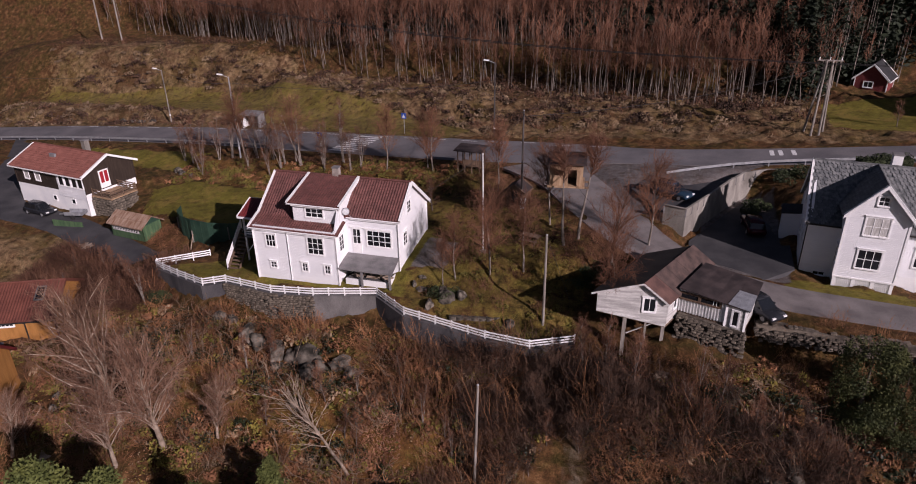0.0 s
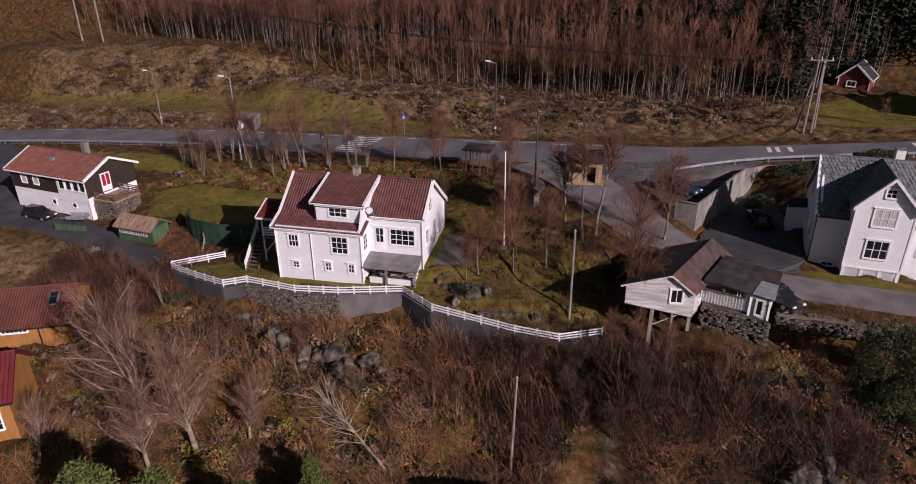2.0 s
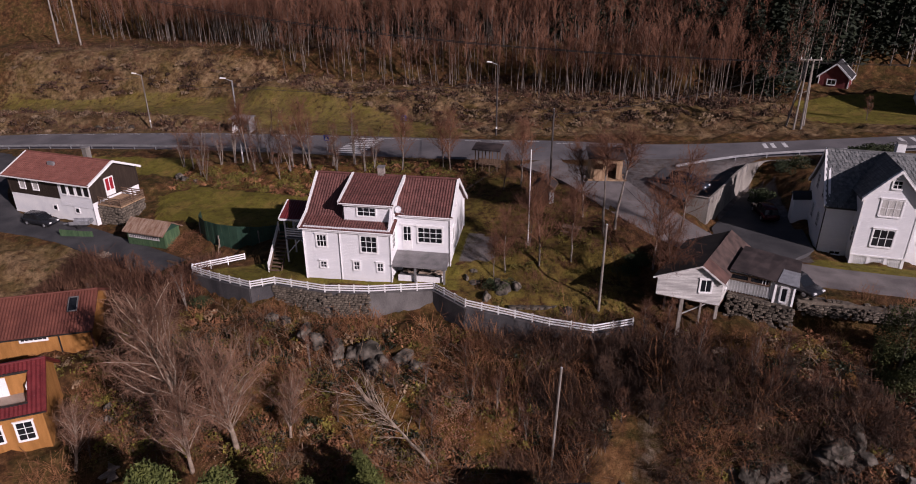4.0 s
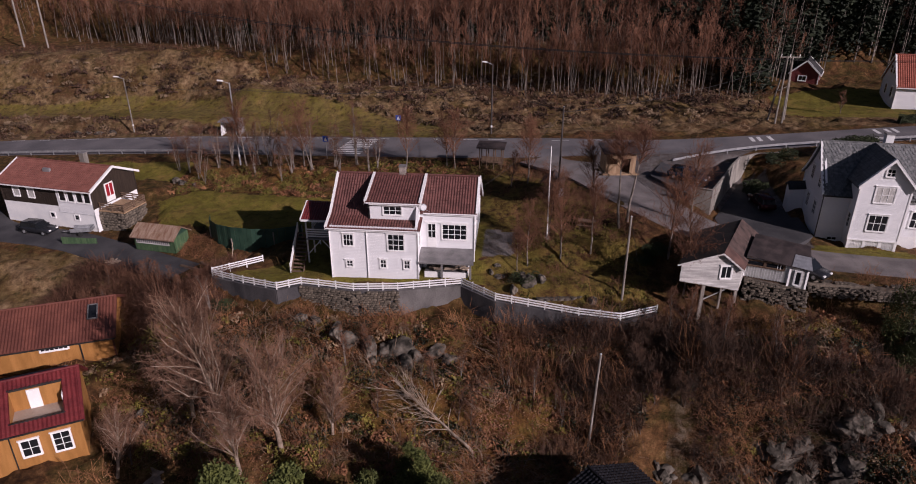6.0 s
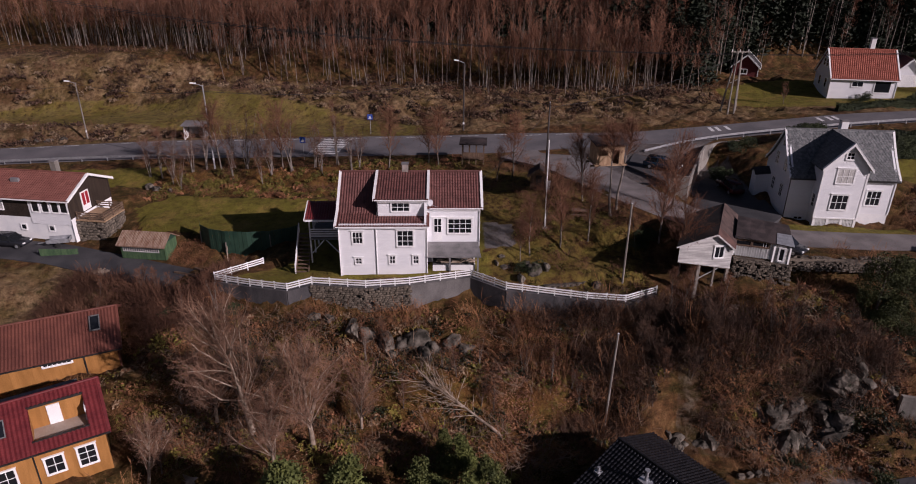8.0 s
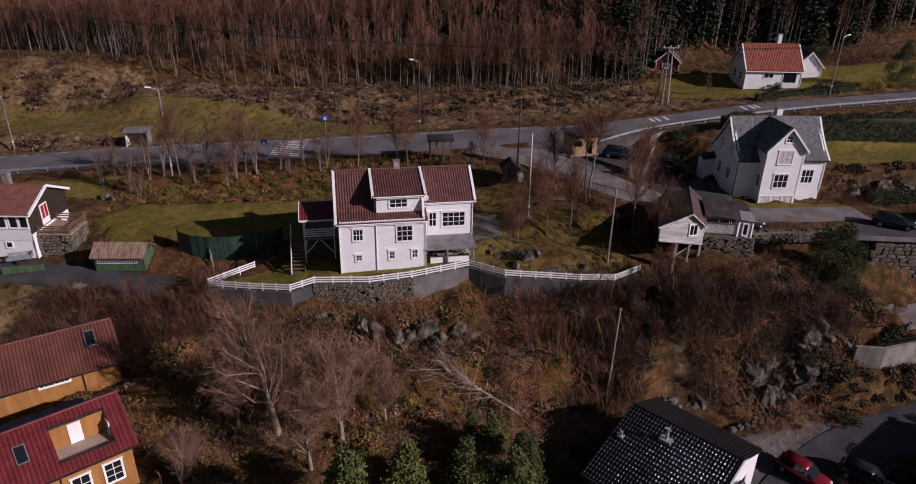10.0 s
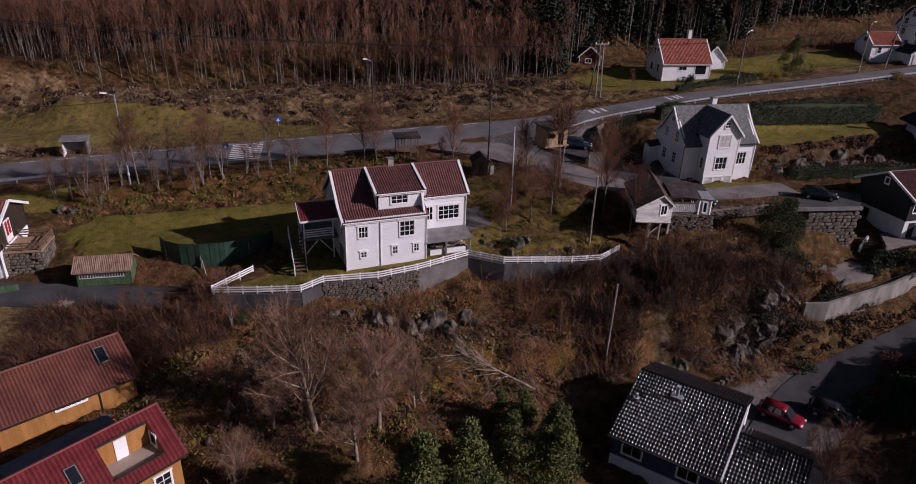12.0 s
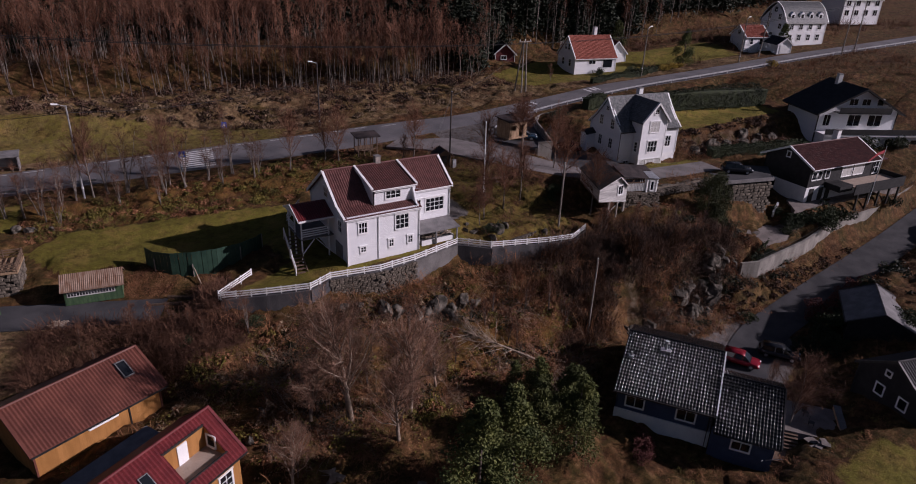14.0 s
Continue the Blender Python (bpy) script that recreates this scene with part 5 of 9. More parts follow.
    part("downpipe", Form().tube((1.0, -W / 2 - 0.08, 0), (1.0, -W / 2 - 0.08, 4.6), 0.05, 0.05, 6), M["black_trim"], h)
    rw = part("roof_window", Form().box(-0.4, -0.7, 0, 0.4, 0.7, 0.1), M["plastic_grey"], h, at=pose(-0.7, -1.6, zr + 0.1 - 1.6 * k, math.degrees(math.atan(k)), 0, 0))
    part("pane", Form().box(-0.32, -0.62, 0.1, 0.32, 0.62, 0.115), M["glass"], rw)
    # flat roofed link behind it
    part("link_roof", Form().box(-3.4, W / 2 + 0.4, 4.4, 4.6, W / 2 + 2.3, 4.55), M["grey_trim"], h, "flat grey link roof")
    part("link_wall", Form().box(-3.2, W / 2, -0.5, 4.4, W / 2 + 2.1, 4.4), M["black_board"], h)


ochre_lower()


# ---------- blue house with glazed black tiles, seen from above ----------
def blue_house():
    m = pose(26.27, -22.12, -12.0, 0, 0, -54.5)
    h = thing("house", m, "dark blue house with glazed black tiles, in shade", "house")
    bt, bb = M["black_tile"], M["blue_board"]
    def slope(x0, x1, y0, y1, z0, z1, name="roof"):
        """Glazed pantiles: rolls along x, each course with a rounded nose."""
        run, rise = abs(y1 - y0), z0 - z1
        long = math.hypot(run, rise)
        nu, nv = round((x1 - x0) / 0.29) * 6, round(long / 0.40)
        u = np.linspace(x0, x1, nu + 1)
        roll = 0.055 * np.sin(np.arange(nu + 1) * math.pi / 3)
        vs = np.array([(k + a) / nv for k in range(nv) for a in (0.0, 0.62, 0.84, 0.999)])
        kick = np.array([e for k in range(nv) for e in (0.0, 0.040, 0.038, 0.010)])
        U, V = np.meshgrid(u, vs)
        off = roll[None, :] + kick[:, None]
        s = -1 if y1 < y0 else 1
        pts = np.stack([U, y0 + s * (run * V + off * rise / long), z0 - rise * V + off * run / long], -1).reshape(-1, 3)
        n = nu + 1
        fm = Form()
        fm.add(pts, [(i * n + j, i * n + j + 1, (i + 1) * n + j + 1, (i + 1) * n + j) for i in range(len(vs) - 1) for j in range(nu)])
        fm.slab([(x0, y0, z0 - 0.07), (x1, y0, z0 - 0.07), (x1, y1, z1 - 0.07), (x0, y1, z1 - 0.07)], (0, 0, 0), (0, 0, -0.12))
        return part(name, fm, bt, h, smooth=True)
    slope(-4.7, 4.75, 0, -7.1, 7.04, 4.27)
    slope(-4.7, 4.75, 0, 4.6, 7.04, 5.25)
    slope(4.75, 10.5, -2.0, -8.3, 5.75, 3.35)
    slope(4.75, 10.5, -2.0, 0.2, 5.75, 4.95)
    part("ridge_cap", Form().tube((-4.7, 0, 7.06), (4.75, 0, 7.06), 0.12, 0.12, 8), bt, h)
    part("ridge_cap", Form().tube((4.75, -2.0, 5.77), (10.5, -2.0, 5.77), 0.12, 0.12, 8), bt, h)
    part("wall", Form().box(-4.4, -6.5, -1.5, 4.6, -6.3, 4.35), bb, h)
    part("wall", Form().slab([(-4.4, -6.5, -1.5), (-4.4, 4.2, -1.5), (-4.4, 4.2, 5.2), (-4.4, 0, 6.85), (-4.4, -6.5, 4.3)], (0, 0, 0), (0.2, 0, 0)), bb, h)
    part("wall", Form().slab([(4.4, -6.5, -1.5), (4.4, 4.2, -1.5), (4.4, 4.2, 5.2), (4.4, 0, 6.85), (4.4, -6.5, 4.3)], (0, 0, 0), (0.2, 0, 0)), M["white_board"], h)
    part("wall", Form().box(4.6, -7.7, -1.5, 10.1, -7.5, 3.4), bb, h)
    part("wall", Form().slab([(9.9, -7.5, -1.5), (9.9, -0.2, -1.5), (9.9, -0.2, 4.9), (9.9, -2.0, 5.55), (9.9, -7.5, 3.45)], (0, 0, 0), (0.2, 0, 0)), bb, h)
    part("wall", Form().box(4.6, -0.4, -1.5, 9.9, -0.2, 4.85), bb, h)
    part("base", Form().box(-4.45, -6.62, -1.5, 4.6, -6.5, 1.9), M["white_plaster"], h, "pale plastered base")
    for x in (-2.6, 2.2):
        window(h, pose(x, -6.5, 2.45), 1.7, 1.15, 2, 1, hood=False)
    window(h, pose(7.3, -7.7, 1.7), 1.6, 0.9, 2, 1, hood=False)
    window(h, pose(4.6, 1.5, 3.2, 0, 0, 90), 1.0, 1.2, 1, 1, hood=False)
    part("verge_board", Form().beam((4.82, 0, 7.05), (4.82, -7.1, 4.28), 0.12, 0.2), M["white_paint"], h)
    part("verge_board", Form().beam((10.56, -2.0, 5.75), (10.56, -8.3, 3.35), 0.12, 0.2), M["black_trim"], h)
    v = part("roof_vent", Form().tube((-0.8, -1.45, 6.4), (-0.8, -1.45, 7.5), 0.12, 0.12, 10).tube((-0.8, -1.45, 7.5), (-0.8, -1.45, 7.62), 0.2, 0.2, 10).box(-1.3, -1.85, 6.2, -0.3, -1.05, 6.62), M["galvanised"], h, "galvanised flue with flashing")
    part("roof_vent", Form().tube((-3.9, -3.0, 5.8), (-3.9, -3.0, 6.4), 0.12, 0.12, 8).box(-4.15, -3.25, 5.75, -3.65, -2.75, 6.0), M["galvanised"], h)
    part("gutter", Form().box(-4.7, -7.28, 4.1, 4.75, -7.14, 4.24), M["black_trim"], h)
    part("downpipe", Form().tube((4.3, -6.6, 0), (4.3, -6.6, 4.1), 0.05, 0.05, 6), M["black_trim"], h)


blue_house()


# ---------- black house with terrace ----------
def black_house():
    m = pose(78.5, -3.6, -2.7, 0, 0, -5)
    h = gable_house("house", m, 15.0, 8.0, 5.8, 7.75, M["black_board"], M["maroon_tile"], "black timber house on white basement with maroon roof", base=M["white_plaster"], base_top=2.4, eaves=0.8, verge=0.5, gutter=M["white_paint"])
    chimney(h, 3.4, 0.6, 7.0, 9.2, 0.85, M["white_plaster"], "white chimney")
    for x in (-6.4, -5.2, -3.4):
        window(h, face(8.0, x, 3.5), 0.9, 1.2, 1, 1, hood=False)
    for x in (1.2, 4.0):
        window(h, face(8.0, x, 3.3), 2.3, 1.5, 1, 1, hood=False, pane=M["curtain"])
    part("terrace", Form().box(-0.5, -7.6, 2.4, 10.5, -4.0, 2.6), M["deck_floor"], h, "pale terrace deck")
    part("parapet", Form().box(-1.6, -7.75, 1.7, 10.6, -7.6, 3.3).box(10.5, -7.6, 1.7, 10.65, -3.6, 3.3), M["black_board"], h)
    part("terrace_step", Form().box(-3.5, -6.6, 2.0, -0.5, -4.0, 2.9), M["black_board"], h)
    for x in (0.0, 2.6, 5.2, 7.8, 10.2):
        part("post", Form().box(x - 0.12, -7.5, -1, x + 0.12, -7.26, 2.4), M["black_trim"], h)
    for x in (-6.2, -4.0, -2.4):
        part("cellar_door", Form().box(x - 0.5, -4.06, 0, x + 0.5, -4.0, 2.1), M["black_trim"], h)
    window(h, pose(-7.502, 0.2, 6.1, 0, 0, -90), 0.6, 0.8, 1, 1, hood=False)
    part("cellar_window", Form().box(-7.56, 1.5, 0.8, -7.5, 2.5, 2.0), M["glass"], h)
    # veranda room on the far end
    part("wing_roof", Form().slab([(7.9, -3.9, 4.9), (11.2, -3.9, 4.9), (11.2, 2.0, 5.8), (7.9, 2.0, 5.8)], (0, 0, 0), (0, 0, 0.12)), M["maroon_tile"], h)
    window(h, pose(9.2, -3.4, 2.7), 1.6, 2.0, 2, 2, hood=False)
    part("wing_wall", Form().box(7.5, -3.4, -1, 10.6, 1.8, 4.9), M["black_board"], h)


black_house()


# ---------- large white house with balconies ----------
def balcony_house():
    m = pose(101.6, 7.4, 0.6, 0, 0, 64)
    h = gable_house("house", m, 9.6, 15.0, 5.8, 9.8, M["white_board"], M["dark_slate"], "large white house with dark roof and black balconies", eaves=0.9, verge=0.9, trim=M["black_trim"], gutter=M["black_trim"])
    lf = lambda y, z: pose(-4.802, y, z, 0, 0, -90)
    for y in (4.0, 1.6):
        window(h, lf(y - 2.5, 6.9), 1.6, 1.15, 2, 1, hood=False)
    window(h, lf(-3.6, 6.9), 1.2, 1.1, 1, 1, hood=False)
    for y, w_ in ((5.8, 1.3), (0.6, 2.4), (-3.4, 2.6)):
        window(h, lf(y, 3.2), w_, 2.0, 2, 1, hood=False)
    part("balcony", Form().box(-6.4, -5.0, 5.7, -4.8, 4.8, 5.85), M["black_board"], h)
    part("balcony_rail", Form().box(-6.45, -5.0, 5.85, -6.35, 4.8, 6.8), M["black_board"], h)
    part("terrace", Form().box(-7.8, -13.0, 2.0, -4.8, 7.6, 2.3), M["white_plaster"], h)
    part("terrace_rail", Form().box(-7.86, -13.0, 2.35, -7.76, 7.6, 3.3), M["black_board"], h)
    part("terrace_base", Form().box(-7.6, -3.0, -2.5, -5.0, 7.4, 2.0), M["white_plaster"], h)
    part("annex", Form().box(-7.0, -13.0, -2.5, -3.0, -3.2, 2.0), M["white_board"], h)
    for y in (-5.5, -8.0, -10.5):
        window(h, pose(-7.002, y, -0.4, 0, 0, -90), 1.3, 1.7, 1, 1, hood=False)
    chimney(h, 2.0, 0.6, 9.0, 11.2, 0.8, M["white_plaster"], "white chimney")


balcony_house()


# ---------- red roofed house across the road, with its garage ----------
def across_house():
    m = pose(80.2, 54.1, 6.9, 0, 0, -10.5)
    h = gable_house("house", m, 10.2, 7.4, 2.9, 6.8, M["white_board"], M["orange_tile"], "white wooden house with orange-red tiled roof", eaves=0.35, verge=0.25, foot=1.8)
    window(h, face(7.4, -0.9, 1.35), 1.7, 0.8, 2, 1)
    window(h, face(7.4, 3.0, 0.5), 2.4, 1.8, 1, 1)
    lf = lambda y, z: pose(-5.102, y, z, 0, 0, -90)
    for y in (-1.5, 1.4):
        window(h, lf(y, 0.7), 0.9, 1.5, 1, 2)
    for y in (-0.6, 0.7):
        window(h, lf(y, 4.0), 0.8, 1.2, 1, 2)
    chimney(h, 1.5, 0.3, 6.3, 8.6, 0.7, M["white_plaster"], "white chimney")
    g = gable_house("garage", pose(90.5, 57.5, 7.4, 0, 0, 75), 6.0, 4.6, 2.2, 4.6, M["white_board"], M["maroon_tile"], "small white garage with pitched roof", "garage", foot=1.5)
    part("garage_door", Form().box(-3.08, -1.4, -0.3, -3.0, 1.4, 2.0), M["white_paint"], g)


across_house()


def red_shed():
    h = gable_house("shed", pose(67.5, 68.2, 6.3, 0, 0, 65), 5.0, 4.4, 2.6, 4.6, M["red_board"], M["dark_slate"], "dark red wooden shed with white trim", "shed", foot=1.5)
    window(h, pose(-2.502, 0.3, 1.2, 0, 0, -90), 1.2, 0.8, 2, 1, hood=False)


red_shed()


# ---------- far white houses along the road ----------
def far_houses():
    h = gable_house("house", pose(143, 47, 11.3, 0, 0, -12), 13, 8.4, 5.2, 9.4, M["white_board"], M["stone_slate"], "long white farmhouse with grey roof and dormers", flare=-0.9, tile=(0.6, 0.6), amp=0)
    for k in range(4):
        x = -4.6 + k * 3.0
        window(h, face(8.4, x, 3.2), 1.2, 1.3, 2, 2)
        window(h, face(8.4, x, 0.6), 1.2, 1.4, 2, 2)
        d = part("dormer", Form().slab([(x - 0.7, -3.9, 5.6), (x + 0.7, -3.9, 5.6), (x + 0.7, -3.9, 6.8), (x, -3.9, 7.4), (x - 0.7, -3.9, 6.8)], (0, 0, 0), (0, 2.2, 0)), M["white_board"], h)
        part("pane", Form().box(x - 0.35, -3.94, 5.9, x + 0.35, -3.9, 6.7), M["glass"], d)
    for y, z in ((-2.2, 3.2), (1.8, 3.2), (0, 7.0), (-1.7, 5.4), (1.7, 5.4), (0.2, 0.8)):
        window(h, pose(-6.502, y, z, 0, 0, -90), 1.0, 1.3, 2, 2)
    part("string_course", Form().box(-6.5, -4.26, 2.5, 6.5, -4.2, 2.65), M["white_paint"], h)
    b = gable_house("house", pose(127.5, 48, 10.3, 0, 0, -14), 6.4, 5.4, 2.9, 5.0, M["white_board"], M["orange_tile"], "small white house with red tiled roof", foot=2)
    for x in (-1.4, 1.4):
        window(b, face(5.4, x, 0.9), 0.9, 1.3, 1, 2)
    window(b, pose(-3.202, 0, 3.0, 0, 0, -90), 1.0, 1.0, 2, 1)
    g = gable_house("garage", pose(130.0, 41.6, 10.0, 0, 0, 70), 5.5, 3.6, 2.0, 3.3, M["white_board"], M["dark_slate"], "low white garage beside the road", "garage", foot=2)
    part("garage_door", Form().box(-2.82, -1.2, -0.2, -2.75, 1.2, 1.8), M["white_paint"], g)
    w = gable_house("house", pose(180, 54, 16, 0, 0, -12), 14, 8, 4.8, 7.6, M["white_board"], M["stone_slate"], "white house far up the road", foot=2)
    for k in range(4):
        window(w, face(8, -5.5 + k * 3.6, 3.0), 1.6, 1.5, 2, 1)
        window(w, face(8, -5.5 + k * 3.6, 0.4), 1.6, 1.5, 2, 1)


far_houses()


# ---------- carport shed, low garage beyond the hedge ----------
def dark_neighbour():
    h = gable_house("house", pose(46.2, -37.6, -9.4, 0, 0, -15), 10.0, 7.6, 3.0, 5.4, M["black_board"], M["dark_slate"], "dark stained house with grey roof in the shade", foot=2.0, trim=M["black_trim"], gutter=M["black_trim"])
    for y, z, w, hh in ((0.6, 3.4, 0.55, 0.5), (1.0, 1.0, 0.9, 1.1), (-1.6, 1.0, 0.9, 1.1)):
        window(h, pose(-5.002, y, z, 0, 0, -90), w, hh, 1, 1, hood=False)
    part("chimney", Form().box(-1.6, 0.6, 4.2, -1.0, 1.2, 6.3).box(-1.68, 0.52, 6.1, -0.92, 1.28, 6.3), M["concrete"], h)


dark_neighbour()


def hedge_shed():
    h = thing("shed", pose(104, 32.0, 4.6, 0, 0, -8), "white shed with flat dark roof behind the hedge", "shed")
    part("wall", Form().box(-3, -2, -1.5, 3, 2, 2.3), M["white_plaster"], h)
    part("roof", Form().slab([(-3.4, -2.4, 2.3), (3.4, -2.4, 2.3), (3.4, 2.4, 2.7), (-3.4, 2.4, 2.7)], (0, 0, 0), (0, 0, 0.18)), M["dark_slate"], h)
    part("door", Form().box(-3.06, -1.2, -0.4, -3.0, 1.2, 2.0), M["black_trim"], h)
    s = thing("shed", pose(93.5, 29.5, 5.0, 0, 0, -8), "low dark shed roof beside the road bank", "shed")
    part("roof", Form().slab([(-4, -1.8, 0.9), (3, -1.8, 0.9), (4, 1.8, 1.7), (-4, 1.8, 1.7)], (0, 0, 0), (0, 0, 0.15)), M["bitumen"], s)
    part("wall", Form().box(-3.7, -1.5, -1.5, 3, 1.5, 0.95), M["concrete"], s)


hedge_shed()


# ---------- white rail fence on its retaining wall ----------
def fence_line(line, name="fence", label="white painted wooden fence with three rails", top=0.85, gap=1.55):
    h = thing(name, pose(*line[0]), label, "fence")
    inv = Matrix.Translation(-Vector(line[0]))
    for a, b in zip(line, line[1:]):
        a, b = inv @ Vector(a), inv @ Vector(b)
        for z in (0.26, 0.50, 0.74):
            part("rail", Form().beam(a + Vector((0, 0, z)), b + Vector((0, 0, z)), 0.035, 0.125), M["white_paint"], h)
        n = max(1, round((b - a).length / gap))
        ang = math.degrees(math.atan2(b.y - a.y, b.x - a.x))
        for k in range(n + (b == inv @ Vector(line[-1]))):
            q = a.lerp(b, k / n)
            part("post", Form().box(-0.05, 0.0, -0.25, 0.05, 0.1, top), M["white_paint"], h, at=pose(q.x, q.y, q.z, 0, 0, ang))
    return h


fence_line([(x, y, z) for x, y, z in FENCE])
fence_line([(-13.1, 1.75, -1.5), (-8.95, 4.95, -1.45)], label="short white wooden fence beside the garden gate")


def retaining_wall():
    w = thing("wall_retaining", pose(0, 0, 0), "grey concrete and stone retaining wall below the fence", "wall", kind="structure")
    deep = [2.0, 2.2, 2.4, 2.7, 2.8, 2.8, 2.7, 1.9, 1.8, 1.7]
    for k, (a, b) in enumerate(zip(FENCE, FENCE[1:])):
        a, b = Vector(a), Vector(b)
        d = (b - a)
        n = Vector((-d.y, d.x, 0)).normalized()
        mt = M["mid_concrete"] if k == 5 else M["dark_concrete"]
        back = 0.12 if k in (3, 4) else 0.0
        fo = n * (-0.18 + back)
        part("wall_panel", Form().slab([a + fo, b + fo, b + n * 0.3, a + n * 0.3], (0, 0, 0.02), (0, 0, -deep[k] - 1.2)), mt, w)
    # the rough stone stretch
    rnd = random.Random(7)
    kinds = []
    for k in range(6):
        bm = bmesh.new()
        bmesh.ops.create_cube(bm, size=1)
        bmesh.ops.bevel(bm, geom=bm.edges[:], offset=0.14, segments=1, affect="EDGES")
        for v in bm.verts:
            v.co += Vector((rnd.uniform(-0.07, 0.07), rnd.uniform(-0.05, 0.05), rnd.uniform(-0.08, 0.08)))
        me = bpy.data.meshes.new("stone")
        bm.to_mesh(me)
        bm.free()
        me.materials.append(M["stone"])
        kinds.append(me)
    return w, kinds


WALL, STONES = retaining_wall()


def stone_face(parent, p, q, low, rows, wide, high, seed, lean=0.0, gaps=0.05):
    """Courses of rough stones on the upright face from p to q; heights run from the top downwards."""
    rnd = random.Random(seed)
    p, q = Vector(p), Vector(q)
    ang = math.degrees(math.atan2(q.y - p.y, q.x - p.x))
    length = math.hypot(q.x - p.x, q.y - p.y)
    n = Vector((math.sin(radians(ang)), -math.cos(radians(ang)), 0))
    for r in range(rows):
        s = -rnd.uniform(0, wide)
        while s < length:
            w = wide * rnd.uniform(0.55, 1.45)
            c = p.lerp(q, min(1, max(0, (s + w / 2) / length)))
            z = c.z - (r + 0.5) * high + rnd.uniform(-0.04, 0.04)
            if rnd.random() > gaps and s + w < length + 0.3:
                ob = new("stone", rnd.choice(STONES))
                ob.parent = parent
                ob.matrix_basis = Matrix.Translation((c.x + n.x * (0.02 + lean * r), c.y + n.y * (0.02 + lean * r), z)) @ Euler((rnd.uniform(-0.08, 0.08), rnd.uniform(-0.10, 0.10), radians(ang) + rnd.uniform(-0.12, 0.12))).to_matrix().to_4x4() @ Matrix.Diagonal((w * 0.98, rnd.uniform(0.3, 0.5), high * rnd.uniform(0.85, 1.1), 1))
            s += w


# ---------- low walls of the garden and the drive ----------
w = thing("wall_drive", pose(0, 0, 0), "rough dry stone wall below the gravel drive", "wall", kind="structure")
part("wall_core", Form().slab([(44.2, -0.2, 1.55), (59, -0.6, 1.35), (59, 0.4, 1.35), (44.2, 0.8, 1.55)], (0, 0, 0), (0, 0, -2.6)), M["stone"], w)
stone_face(w, (44.2, -0.35, 1.35), (59, -0.75, 1.15), 0, 5, 0.36, 0.15, 11, lean=0.12, gaps=0.30)
stone_face(w, (44.2, 0.1, 1.75), (59, -0.3, 1.5), 0, 1, 0.35, 0.14, 12, gaps=0.5)

w = thing("wall_barn", pose(0, 0, 0), "dark rubble stone wall under the barn", "wall", kind="structure")
part("wall_core", Form().slab([(38.3, -0.9, 2.1), (43.1, -2.4, 1.95), (43.3, -1.7, 1.95), (38.5, -0.2, 2.1)], (0, 0, 0), (0, 0, -3.6)), M["stone"], w)
stone_face(w, (38.3, -1.1, 2.05), (43.1, -2.6, 1.9), 0, 9, 0.36, 0.2, 13, lean=0.04, gaps=0.2)

w = thing("wall_carport", pose(0, 0, 0), "tall wall of grey stone blocks under the parking deck", "wall", kind="structure")
part("wall_core", Form().slab([(57.6, -3.2, 1.2), (64.6, -4.8, 1.2), (68.5, -0.5, 1.2), (61, 2, 1.2)], (0, 0, 0), (0, 0, -7)), M["stone"], w)
stone_face(w, (57.6, -3.35, 1.0), (64.7, -4.95, 1.0), 0, 13, 0.85, 0.44, 14, lean=0.03)
deck = thing("parking_deck", pose(0, 0, 0), "dark parking deck with timber edge above a stone wall", "deck")
part("deck", Form().slab([(55.3, -3.0, 1.45), (64.3, -5.2, 1.45), (69.5, -0.8, 1.45), (63, 4, 1.45), (58.5, 1.5, 1.45)], (0, 0, 0), (0, 0, -0.25)), M["dark_asphalt"], deck)
part("edge_beam", Form().beam((55.2, -3.05, 1.6), (64.4, -5.3, 1.6), 0.15, 0.5), M["grey_trim"], deck)

w = thing("wall_garden", pose(0, 0, 0), "low crumbling stone wall on the lawn", "wall", kind="structure")
for k in range(9):
    part("wall_stone", Form().box(-0.55, -0.2, -0.3, 0.55, 0.2, 0.22), M["pale_rock"], w, at=pose(20.3 + k * 0.62, -2.0 + 0.10 * k + 0.012 * k * k, gz(20.3 + k * 0.62, -2.0 + 0.1 * k), 3 * (k % 3) - 3, 4 * (k % 2), 12 + 3 * k))

w = thing("wall_concrete", pose(0, 0, 0), "long board-marked concrete retaining wall with rail", "wall", kind="structure")
CW = [(49.9, -12.6, -5.7), (52.5, -13.4, -5.65), (63.6, -12.7, -5.2), (72.8, -11.2, -4.6), (84.7, -11.2, -4.4), (100, -9, -3.6)]
for a, b in zip(CW, CW[1:]):
    part("wall_panel", Form().slab([a, b, (b[0], b[1] + 0.35, b[2]), (a[0], a[1] + 0.35, a[2])], (0, 0, 0), (0, 0, -3.6)), M["concrete"], w)
for a, b in zip(CW[1:], CW[2:]):
    for z in (0.35, 0.75):
        part("rail", Form().beam(Vector(a) + Vector((0, 0.15, z)), Vector(b) + Vector((0, 0.15, z)), 0.04, 0.05), M["black_trim"], w)
